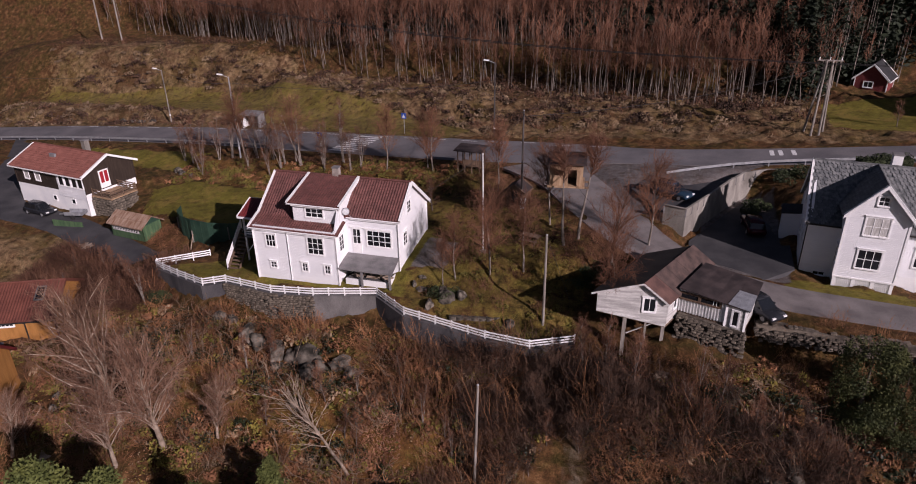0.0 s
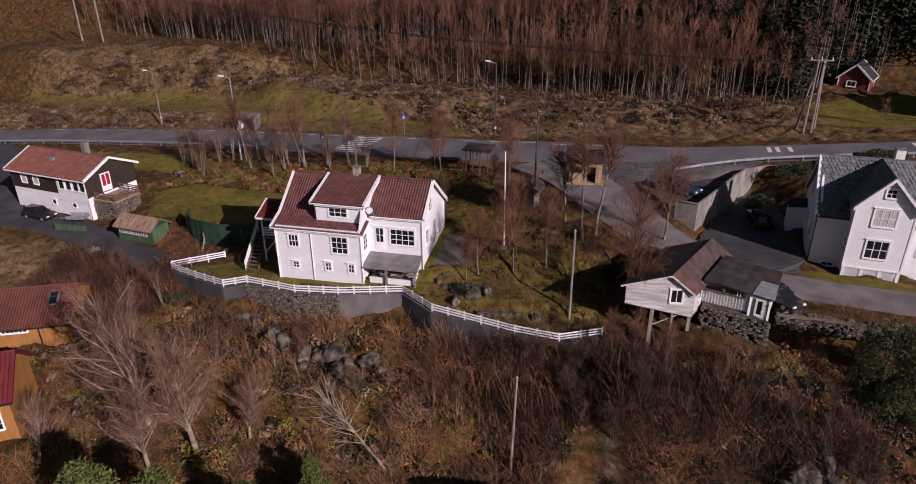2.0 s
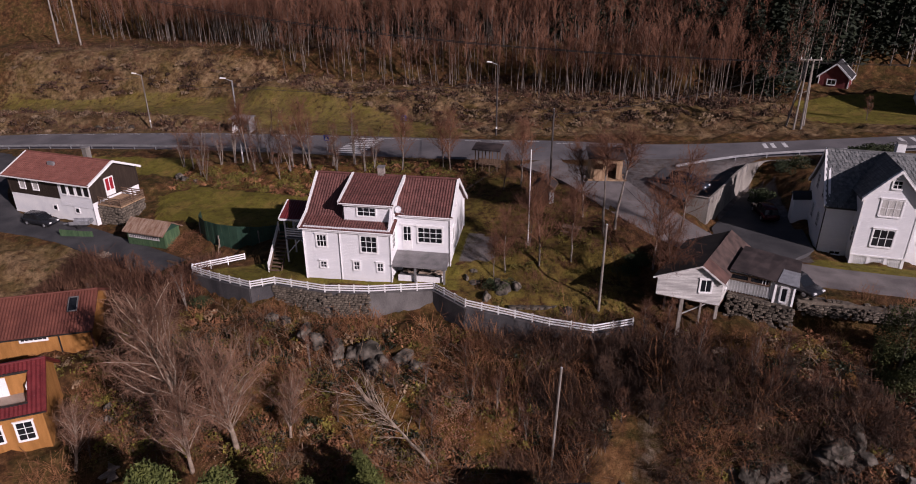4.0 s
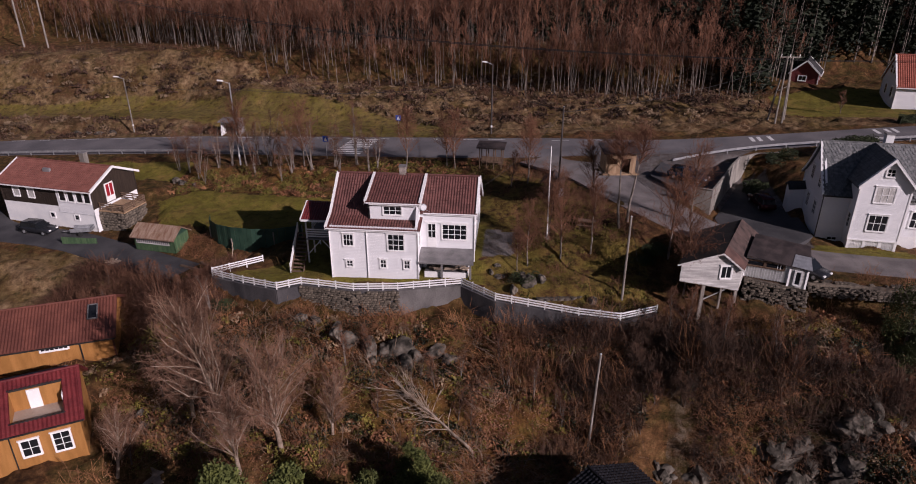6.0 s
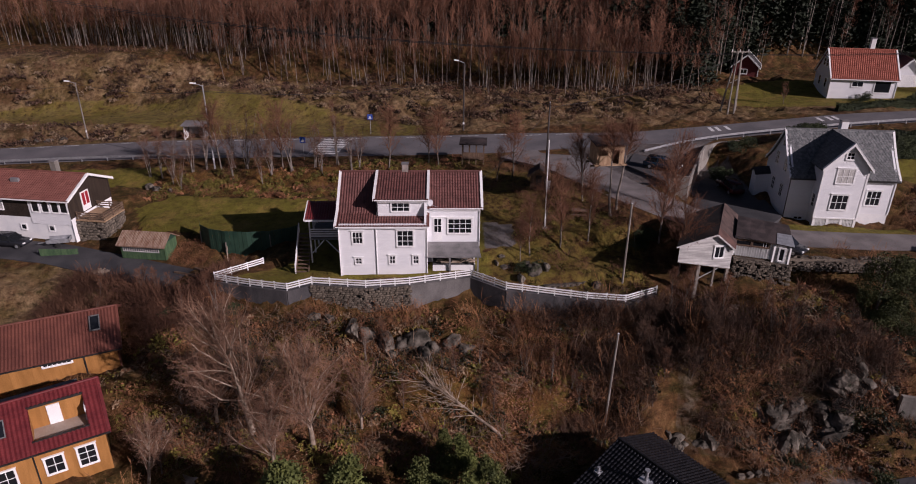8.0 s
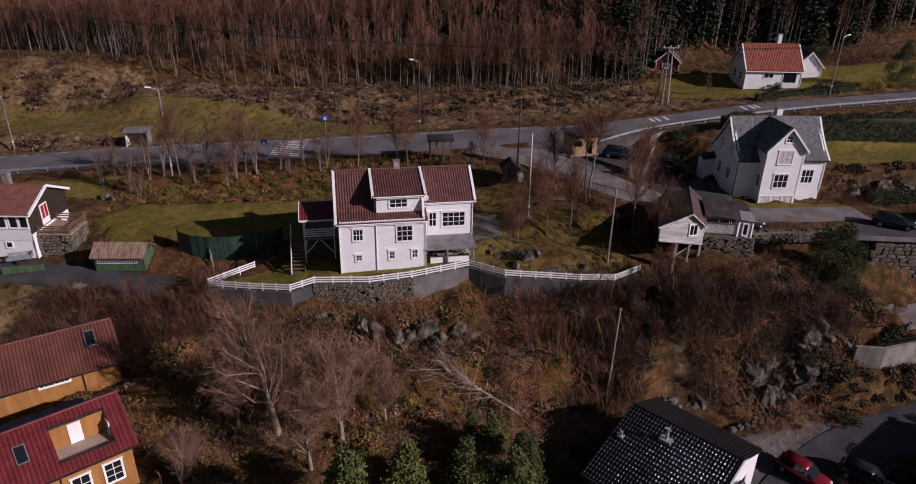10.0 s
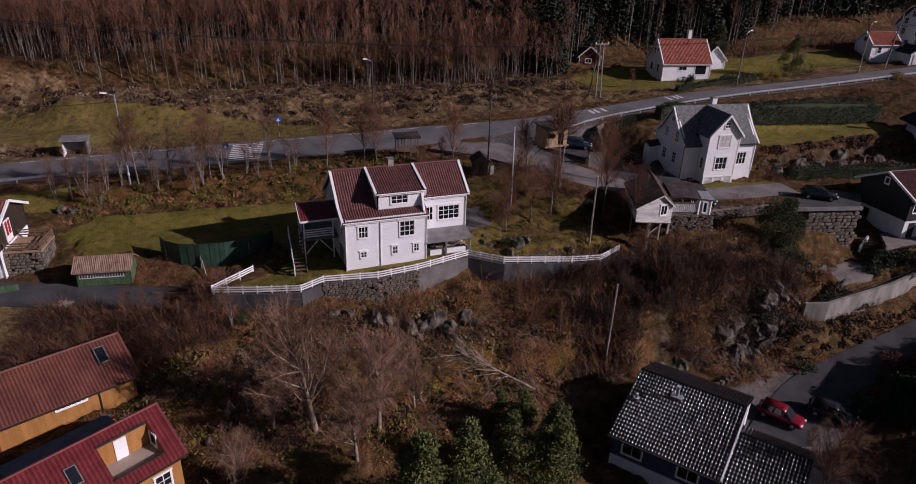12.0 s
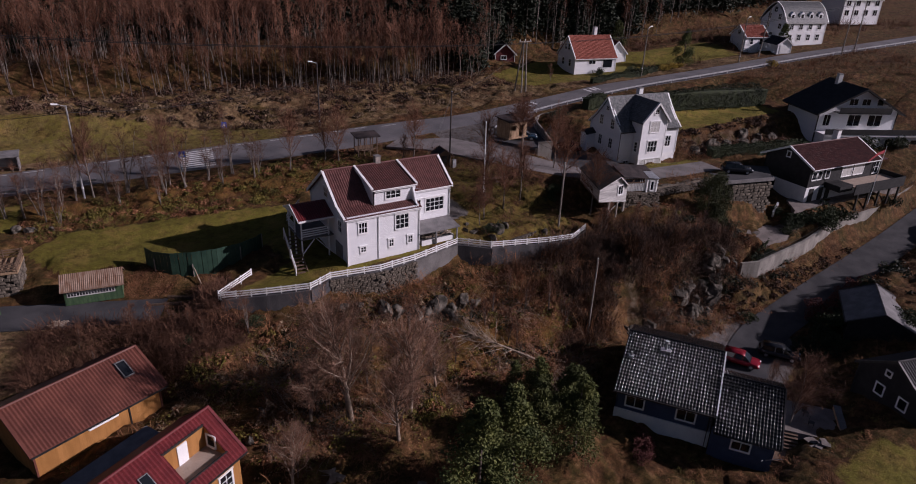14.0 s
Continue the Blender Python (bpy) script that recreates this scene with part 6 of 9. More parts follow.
part("planter_wall", Form().slab([(64.9, -6.3, -3.7), (67.2, -5.3, -2.9), (67.2, -5.0, -2.9), (64.9, -6.0, -3.7)], (0, 0, 0.3), (0, 0, -1.6)), M["white_plaster"], w)


# ---------- parking wall beside the side road ----------
def parking_wall():
    w = thing("wall_parking", pose(0, 0, 0), "tall curved concrete wall with panelled parapet round the yard", "wall", kind="structure")
    line = [(36.9, 15.6), (39.0, 14.9), (41.4, 19.6), (43.6, 24.2), (45.4, 27.4), (48.0, 29.2), (53.4, 30.2)]
    tops = [4.9, 4.9, 4.95, 5.0, 5.0, 5.0, 5.1]
    for k, (a, b) in enumerate(zip(line, line[1:])):
        za, zb = tops[k], tops[k + 1]
        part("wall_panel", Form().slab([(*a, za - 1.0), (*b, zb - 1.0), (b[0] - 0.3, b[1] + 0.25, zb - 1.0), (a[0] - 0.3, a[1] + 0.25, za - 1.0)], (0, 0, 0), (0, 0, -3.6)), M["concrete"], w)
        n = max(1, round(math.dist(a, b) / 1.5))
        for j in range(n):
            p = [a[i] + (b[i] - a[i]) * (j + 0.04) / n for i in (0, 1)]
            q = [a[i] + (b[i] - a[i]) * (j + 0.96) / n for i in (0, 1)]
            part("parapet_panel", Form().slab([(*p, za - 0.98), (*q, zb - 0.98), (q[0] - 0.1, q[1] + 0.08, zb - 0.98), (p[0] - 0.1, p[1] + 0.08, za - 0.98)], (0, 0, 0), (0, 0, 0.92)), M["concrete"], w)
            part("parapet_post", Form().box(p[0] - 0.1, p[1] - 0.03, za - 1.0, p[0] + 0.02, p[1] + 0.1, za - 0.02), M["grey_trim"], w)
        part("coping", Form().beam((*a, za - 0.04), (*b, zb - 0.04), 0.22, 0.06), M["concrete"], w)
    d = [(36.7, 15.9), (38.8, 15.2), (41.2, 19.9), (43.4, 24.5), (45.2, 27.7), (44, 29.5), (36.5, 29), (33.5, 22)]
    solid("pavement_parking", Form().slab([(x, y, 3.95) for x, y in d], (0, 0, 0), (0, 0, -0.5)), M["dark_asphalt"], "dark asphalt parking place above the yard", "pavement", kind="structure")


parking_wall()
yard = [(39.4, 9.0), (39.6, 14.6), (42.0, 19.4), (44.2, 24.0), (46.0, 27.0), (48.4, 28.7), (53, 29.4), (51, 20), (49.2, 18.5), (48.6, 10.5), (45, 7)]
solid("pavement_yard", Form().slab([(x, y, 1.62) for x, y in yard], (0, 0, 0), (0, 0, -0.6)), M["dark_asphalt"], "dark asphalt yard beside the tall white house", "pavement", kind="structure")
solid("pavement_terrace", Form().slab([(66.5, -8.4, -2.62), (92, -10.4, -2.62), (93, -6, -2.62), (69.5, -5, -2.62)], (0, 0, 0), (0, 0, -0.7)), M["paving"], "pale paved terrace in front of the black house", "pavement", kind="structure")
solid("pavement_pad", Form().slab([(56.0, -6.4, -4.75), (58.3, -5.0, -4.75), (64.0, -7.2, -4.7), (62, -11.0, -4.75), (56.6, -11.2, -4.8)], (0, 0, 0), (0, 0, -0.7)), M["paving"], "pale gravel pad below the stone wall", "pavement", kind="structure")


# ---------- guard rails ----------
def guard_rail(line, label):
    h = thing("guard_rail", pose(0, 0, 0), label, "guard rail")
    q = smooth_line(line, 4.0)
    for a, b in zip(q, q[1:]):
        a, b = Vector(a), Vector(b)
        part("rail", Form().beam(a + Vector((0, 0, 0.72)), b + Vector((0, 0, 0.72)), 0.05, 0.11).beam(a + Vector((0, 0, 0.58)), b + Vector((0, 0, 0.58)), 0.03, 0.2), M["galvanised"], h)
        part("post", Form().box(a.x - 0.06, a.y + 0.03, a.z - 0.5, a.x + 0.06, a.y + 0.15, a.z + 0.68), M["galvanised"], h)


def beside(off, x0, x1):
    q = smooth_line(ROAD, 3.0)
    d = np.gradient(q[:, :2], axis=0)
    d /= np.linalg.norm(d, axis=1)[:, None]
    pts = [(q[i, 0] + d[i, 1] * off(q[i, 0]), q[i, 1] - d[i, 0] * off(q[i, 0]), q[i, 2]) for i in range(len(q)) if x0 < q[i, 0] < x1]
    return pts


guard_rail([(37.2, 27.3, 3.7), (39.2, 29.0, 4.2)] + beside(lambda x: road_half(x) + 0.15, 40.5, 200), "grey galvanised guard rail along the road")
guard_rail(beside(lambda x: road_half(x) + 0.1, -90, -14), "grey galvanised guard rail above the bank")


# ---------- poles and lamps ----------
def street_lamp(x, y, z, height, turn, label, material):
    h = thing("street_lamp", pose(x, y, z, 0, 0, turn), label, "street lamp", "street lamps")
    part("pole", Form().tube((0, 0, -0.4), (0, 0, height), 0.13, 0.09, 8), material, h)
    part("arm", Form().tube((0, 0, height - 0.1), (-0.9, -0.2, height + 0.25), 0.04, 0.04, 6), M["galvanised"], h)
    part("lamp_head", Form().slab([(-0.8, -0.35, 0), (-1.5, -0.45, 0.08), (-1.5, -0.15, 0.08), (-0.8, -0.05, 0)], (0, 0, height + 0.2), (0, 0, height + 0.34)), M["white_paint"], h)
    part("marker", Form().tube((0, 0, 1.2), (0, 0, 1.5), 0.14, 0.14, 8), M["road_paint"], h)


street_lamp(-49.5, 51.6, gz(-49.5, 51.6), 9.4, 0, "grey wooden street lamp pole beside the road", M["old_pole"])
street_lamp(-22.0, 31.6, gz(-22.0, 31.6), 11.6, 0, "grey metal street lamp beside the guard rail", M["galvanised"])
street_lamp(13.3, 42.6, gz(13.3, 42.6), 10.6, 0, "dark wooden street lamp pole beside the road", M["tar_pole"])
street_lamp(85.0, 42.0, gz(85, 42.0), 9.5, 180, "wooden street lamp pole by the hedge", M["old_pole"])
street_lamp(112, 38.5, gz(112, 38.5), 9.5, 180, "tall street lamp pole far along the road", M["old_pole"])


def pole(x, y, top, label, r=0.12, lean=(0, 0), material=None, low=None):
    z = gz(x, y) if low is None else low
    h = thing("utility_pole", pose(x, y, z), label, "utility pole", "utility poles")
    part("pole", Form().tube((0, 0, -0.5), (lean[0], lean[1], top - z), r, r * 0.75, 8), material or M["old_pole"], h)
    part("pole_cap", Form().tube((lean[0], lean[1], top - z), (lean[0], lean[1], top - z + 0.06), r * 0.9, r * 0.4, 8), M["galvanised"], h)
    return h


pole(22.3, 16.8, 13.2, "dark wooden power pole beside the small hut", material=M["tar_pole"])
pole(27.7, -0.9, 7.7, "grey wooden pole in the garden")
pole(24.4, -11.5, 0.1, "grey wooden pole on the bracken slope", lean=(0.3, 0.2))
pole(-84, 82, 22, "pale wooden power pole on the hill", 0.2)
pole(-89.5, 82, 22, "pale wooden power pole on the hill", 0.2)
pole(138, 30, 22, "tall wooden power pole behind the dark roof", 0.16)
pole(143, 30, 22, "tall wooden power pole behind the dark roof", 0.16)
pole(121, 40, 20, "tall leaning wooden pole beside the road", 0.15, (1.2, 0))
fp = thing("flagpole", pose(20.8, 5.9, gz(20.8, 5.9)), "slim white flagpole on the lawn", "flagpole")
part("pole", Form().tube((0, 0, -0.2), (-0.1, 0.2, 9.5), 0.07, 0.045, 8), M["white_paint"], fp)
part("foot", Form().box(-0.25, -0.2, -0.3, 0.25, 0.2, 0.25), M["concrete"], fp)
part("finial", Form().tube((-0.1, 0.2, 9.5), (-0.1, 0.2, 9.62), 0.07, 0.03, 8), M["white_paint"], fp)
fp = thing("flagpole", pose(80.2, -11.6, -2.7), "white flagpole with a faded red pennant", "flagpole")
part("pole", Form().tube((0, 0, -0.2), (0.5, 0, 9.0), 0.07, 0.04, 8), M["white_paint"], fp)
part("pennant", Form().slab([(0.45, 0, 8.4), (-1.2, 0.2, 8.0), (-2.6, 0.5, 6.9), (-2.5, 0.5, 6.7), (-1.0, 0.2, 7.6), (0.45, 0, 7.9)], (0, 0, 0), (0, 0.02, 0)), M["flag_red"], fp)


def frame_pole():
    h = thing("power_mast", pose(55.5, 44.8, gz(55.5, 44.8)), "wooden power mast of two splayed poles with crossarm", "power mast")
    for x0, y0, x1 in ((-1.3, 0.6, -0.4), (-0.6, -0.8, -0.3), (0.9, 0.0, 0.4), (0.3, -1.0, 0.35)):
        part("pole", Form().tube((x0, y0, -0.5), (x1, 0, 9.4), 0.15, 0.11, 8), M["old_pole"], h)
    part("crossarm", Form().beam((-1.4, 0, 9.3), (1.5, 0, 9.3), 0.14, 0.16), M["old_pole"], h)
    for x in (-1.2, 0, 1.3):
        part("insulator", Form().tube((x, 0, 9.38), (x, 0, 9.7), 0.07, 0.05, 8), M["white_paint"], h)
    part("brace", Form().beam((-0.9, 0, 4.5), (0.7, 0, 5.3), 0.08, 0.1), M["old_pole"], h)


frame_pole()


def wire(p, q, sag, r=0.028, label="thin black overhead cable"):
    p, q = Vector(p), Vector(q)
    n = 14
    pts = [p.lerp(q, k / n) - Vector((0, 0, sag * 4 * (k / n) * (1 - k / n))) for k in range(n + 1)]
    d = (q - p).normalized()
    s = d.cross(Vector((0, 0, 1))).normalized()
    u = s.cross(d)
    ring = [a + (s * c + u * e) * r for a in pts for c, e in ((1, 0), (0, 1), (-1, 0), (0, -1))]
    fm = Form().add(ring, [(i * 4 + j, i * 4 + (j + 1) % 4, i * 4 + 4 + (j + 1) % 4, i * 4 + 4 + j) for i in range(n) for j in range(4)])
    solid("cable", fm, M["black_trim"], label, "cable", "overhead cables")


for dz in (0.0, 0.35):
    for dx in (0, 1.3):
        wire((-86, 82, 21.5 + dz), (54.5 + dx, 44.8, 14.2 + dz * 0.3), 3.0)
        wire((54.5 + dx, 44.8, 14.2 + dz * 0.3), (140, 30, 21.5 + dz), 1.5)
wire((13.6, 9.5, 6.0), (22.3, 16.8, 12.6), 0.7, 0.02)
wire((22.3, 16.8, 12.9), (35.5, 1.0, 4.9), 0.5, 0.02)
wire((27.7, -0.9, 7.5), (29.6, 1.6, 0.6), 0.0, 0.02, "thin wire stay of the garden pole")
wire((22.3, 16.8, 12.9), (13.3, 42.6, 10.6), 0.6)
wire((13.3, 42.6, 10.9), (-22.0, 31.6, 11.2), 1.2)
wire((-22.0, 31.6, 11.2), (-49.5, 51.6, 8.2), 0.8)
wire((-49.5, 51.6, 8.0), (-110, 60, 4), 1.2)
wire((22.3, 16.8, 12.6), (55, 44.8, 13.8), 1.0)


# ---------- shelters, huts, tree house ----------
def bus_shelter():
    h = thing("bus_shelter", pose(-30.2, 48.6, gz(-30.2, 48.6), 0, 0, -4), "grey concrete bus shelter beside the road", "bus shelter")
    part("roof", Form().slab([(-1.9, -1.2, 2.2), (1.9, -1.2, 2.2), (1.9, 1.0, 2.5), (-1.9, 1.0, 2.5)], (0, 0, 0), (0, 0, 0.16)), M["grey_trim"], h)
    part("back_wall", Form().box(-1.7, 0.7, -0.3, 1.7, 0.85, 2.3), M["grey_trim"], h)
    part("side_wall", Form().slab([(-1.7, -1.0, -0.3), (-1.7, 0.7, -0.3), (-1.7, 0.7, 2.35), (-1.7, -0.5, 2.2)], (0, 0, 0), (0.15, 0, 0)), M["white_plaster"], h)
    part("side_wall", Form().slab([(1.55, -1.0, -0.3), (1.55, 0.7, -0.3), (1.55, 0.7, 2.35), (1.55, -1.0, 2.2)], (0, 0, 0), (0.15, 0, 0)), M["grey_trim"], h)
    part("bench", Form().box(-1.5, 0.3, 0.4, 1.5, 0.7, 0.48), M["brown_wood"], h)


bus_shelter()


def timber_shelter():
    h = thing("bus_shelter", pose(14.1, 26.6, gz(14.1, 26.6), 0, 0, -5), "dark open timber shelter with flat roof", "bus shelter")
    for x in (-1.4, -0.5, 0.4, 1.4):
        for y in (-0.9, 0.9):
            part("post", Form().box(x - 0.06, y - 0.06, -0.3, x + 0.06, y + 0.06, 2.7), M["brown_wood"], h)
    part("roof", Form().slab([(-1.8, -1.3, 2.75), (1.8, -1.3, 2.75), (1.8, 1.3, 2.95), (-1.8, 1.3, 2.95)], (0, 0, 0), (0, 0, 0.14)), M["bitumen"], h)
    part("crossbar", Form().box(-1.45, -0.95, 1.0, 1.45, -0.88, 1.1), M["brown_wood"], h)
    part("crossbar", Form().box(-1.45, 0.88, 1.0, 1.45, 0.95, 1.1), M["brown_wood"], h)
    part("back_board", Form().box(-1.4, 0.86, 0.1, 1.4, 0.9, 1.0), M["brown_wood"], h)
    part("bench", Form().box(-1.3, 0.3, 0.45, 1.3, 0.8, 0.52), M["brown_wood"], h)


timber_shelter()

h = gable_house("hut", pose(21.7, 17.8, 2.75, 0, 0, 80), 1.6, 1.8, 1.75, 2.35, M["brown_wood"], M["bitumen"], "small brown wooden hut with overhanging roof", "hut", eaves=0.35, verge=0.4, trim=M["brown_wood"], gutter=M["brown_wood"], foot=0.6, amp=0.0)
part("door", Form().box(-0.85, -0.35, 0, -0.80, 0.35, 1.6), M["black_trim"], h)
solid("electric_box", Form().box(-0.25, -0.2, 0, 0.25, 0.2, 1.3), M["galvanised"], "grey metal cabinet beside the pole", "cabinet", at=pose(22.6, 16.1, gz(22.6, 16.1) - 0.1))


def tree_house():
    h = thing("tree_house", pose(27.7, 10.2, 8.35, 0, 0, 6), "raw plywood tree house with open doorway", "tree house")
    rw = M["raw_wood"]
    part("floor", Form().box(-1.7, -1.4, -0.15, 1.7, 1.4, 0), rw, h)
    # front wall with doorway and window opening
    part("wall", Form().box(-1.5, -1.25, 0, 0.15, -1.17, 0.95).box(-1.5, -1.25, 0.95, -1.15, -1.17, 1.55).box(-0.35, -1.25, 0.95, 0.15, -1.17, 1.55).box(-1.5, -1.25, 1.55, 1.5, -1.17, 2.05).box(0.95, -1.25, 0, 1.5, -1.17, 1.55), rw, h)
    part("wall", Form().box(-1.5, 1.17, 0, 1.5, 1.25, 2.2), rw, h)
    part("wall", Form().box(-1.5, -1.17, 0, -1.42, 1.17, 2.05), rw, h)
    part("wall", Form().box(1.42, -1.17, 0, 1.5, 1.17, 2.05), rw, h)
    part("roof", Form().slab([(-1.8, -1.6, 2.1), (1.8, -1.6, 2.1), (1.8, 1.5, 2.35), (-1.8, 1.5, 2.35)], (0, 0, 0), (0, 0, 0.1)), M["bitumen"], h)
    part("beam", Form().beam((-2.0, -0.8, -0.25), (2.1, -0.8, -0.25), 0.12, 0.18).beam((-2.0, 0.8, -0.25), (2.1, 0.8, -0.25), 0.12, 0.18), M["brown_wood"], h)


tree_house()


def green_shed():
    h = thing("shed", pose(-23.3, 10.6, -2.9, 0, 0, -8), "green boarded garden shed with rusty sheet roof", "shed")
    gb = M["green_board"]
    part("wall", Form().box(-2.6, -1.3, 0, 2.6, -1.2, 1.9), gb, h)
    part("wall", Form().box(-2.6, 1.3, 0, 2.6, 1.4, 1.9), gb, h)
    for x in (-2.6, 2.5):
        part("wall", Form().slab([(x, -1.3, 0), (x, 1.4, 0), (x, 1.4, 1.9), (x, 0.05, 2.75), (x, -1.3, 1.9)], (0, 0, 0), (0.1, 0, 0)), gb, h)
    for s in (-1, 1):
        fm = tiled(5.7, 1.75, 1.1, 0.18, 1.6, amp=0.02)
        fm.v = [(x - 2.85, 0.05 + s * y, z + 2.85) for x, y, z in fm.v]
        part("roof", fm, M["rust_sheet"], h, "rusty corrugated sheet")
    fb = Form()
    for k in range(17):
        fb.box(-2.3 + k * 0.26, -1.36, 0.95, -2.24 + k * 0.26, -1.3, 1.7)
    fb.box(-2.35, -1.36, 1.68, 1.95, -1.3, 1.76).box(-2.35, -1.36, 0.9, 1.95, -1.3, 0.98).box(-2.35, -1.36, 1.3, 1.95, -1.31, 1.35)
    part("window_frame", fb, M["grey_board"], h, "row of small weathered panes")
    part("pane", Form().box(-2.3, -1.32, 0.95, 1.9, -1.305, 1.7), M["glass"], h)
    part("gable_panel", Form().slab([(2.6, -1.25, 1.9), (2.6, 1.35, 1.9), (2.6, 0.05, 2.7)], (0, 0, 0), (0.03, 0, 0)), M["green_sheet"], h)


green_shed()


def plank_fence():
    h = thing("fence", pose(-35.4, 10.1, -3.1, 0, 0, 8), "low green plank fence beside the lane", "fence")
    for k in range(26):
        part("plank", Form().box(k * 0.155, -0.015, 0, k * 0.155 + 0.135, 0.015, 1.15 - 0.012 * k), M["green_board"], h)
    part("rail", Form().box(0, 0.02, 0.3, 4.0, 0.07, 0.4).box(0, 0.02, 0.8, 4.0, 0.07, 0.9), M["green_board"], h)


plank_fence()


def green_screen():
    h = thing("fence", pose(0, 0, 0), "curved dark green sheet fence round the lawn", "fence")
    pts = [(-18.0, 12.6), (-17.4, 11.0), (-16.0, 9.7), (-14.0, 8.9), (-11.5, 8.5), (-9.0, 8.7), (-7.0, 9.5), (-6.2, 10.2)]
    for a, b in zip(pts, pts[1:]):
        n = 5
        for k in range(n):
            p = Vector((*a, 0)).lerp(Vector((*b, 0)), (k + 0.02) / n)
            q = Vector((*a, 0)).lerp(Vector((*b, 0)), (k + 0.98) / n)
            o = 0.03 * (k % 2)
            up = lambda e: 0.62 + 0.02 * (e.x + 18.0)
            face_ = [Vector((p.x, p.y, gz(p.x, p.y) - 0.3)), Vector((q.x, q.y, gz(q.x, q.y) - 0.3)), Vector((q.x, q.y, up(q))), Vector((p.x, p.y, up(p)))]
            part("panel", Form().slab(face_, (0, o, 0), (0, o + 0.04, 0)), M["green_sheet"], h)
    for x, y in pts[1::2]:
        part("post", Form().box(x - 0.05, y - 0.12, gz(x, y) - 0.4, x + 0.05, y - 0.03, gz(x, y) + 1.5), M["old_pole"], h)
    part("brace", Form().beam((-13.6, 7.6, gz(-13.6, 7.6)), (-13.9, 8.8, gz(-13.9, 8.8) + 1.1), 0.08, 0.08), M["dead_wood"], h)


green_screen()
for k, (x, y, ln, a) in enumerate(((-15.6, 6.2, 3.4, -30), (-13.4, 5.6, 2.6, 10), (-17.5, 5.6, 3.0, -18))):
    solid("sleeper", Form().box(-ln / 2, -0.12, 0, ln / 2, 0.12, 0.26), M["brown_wood"], "dark wooden sleeper edging the rubble heap", "sleeper", "sleepers", at=pose(x, y, gz(x, y) - 0.03, 0, 0, a))


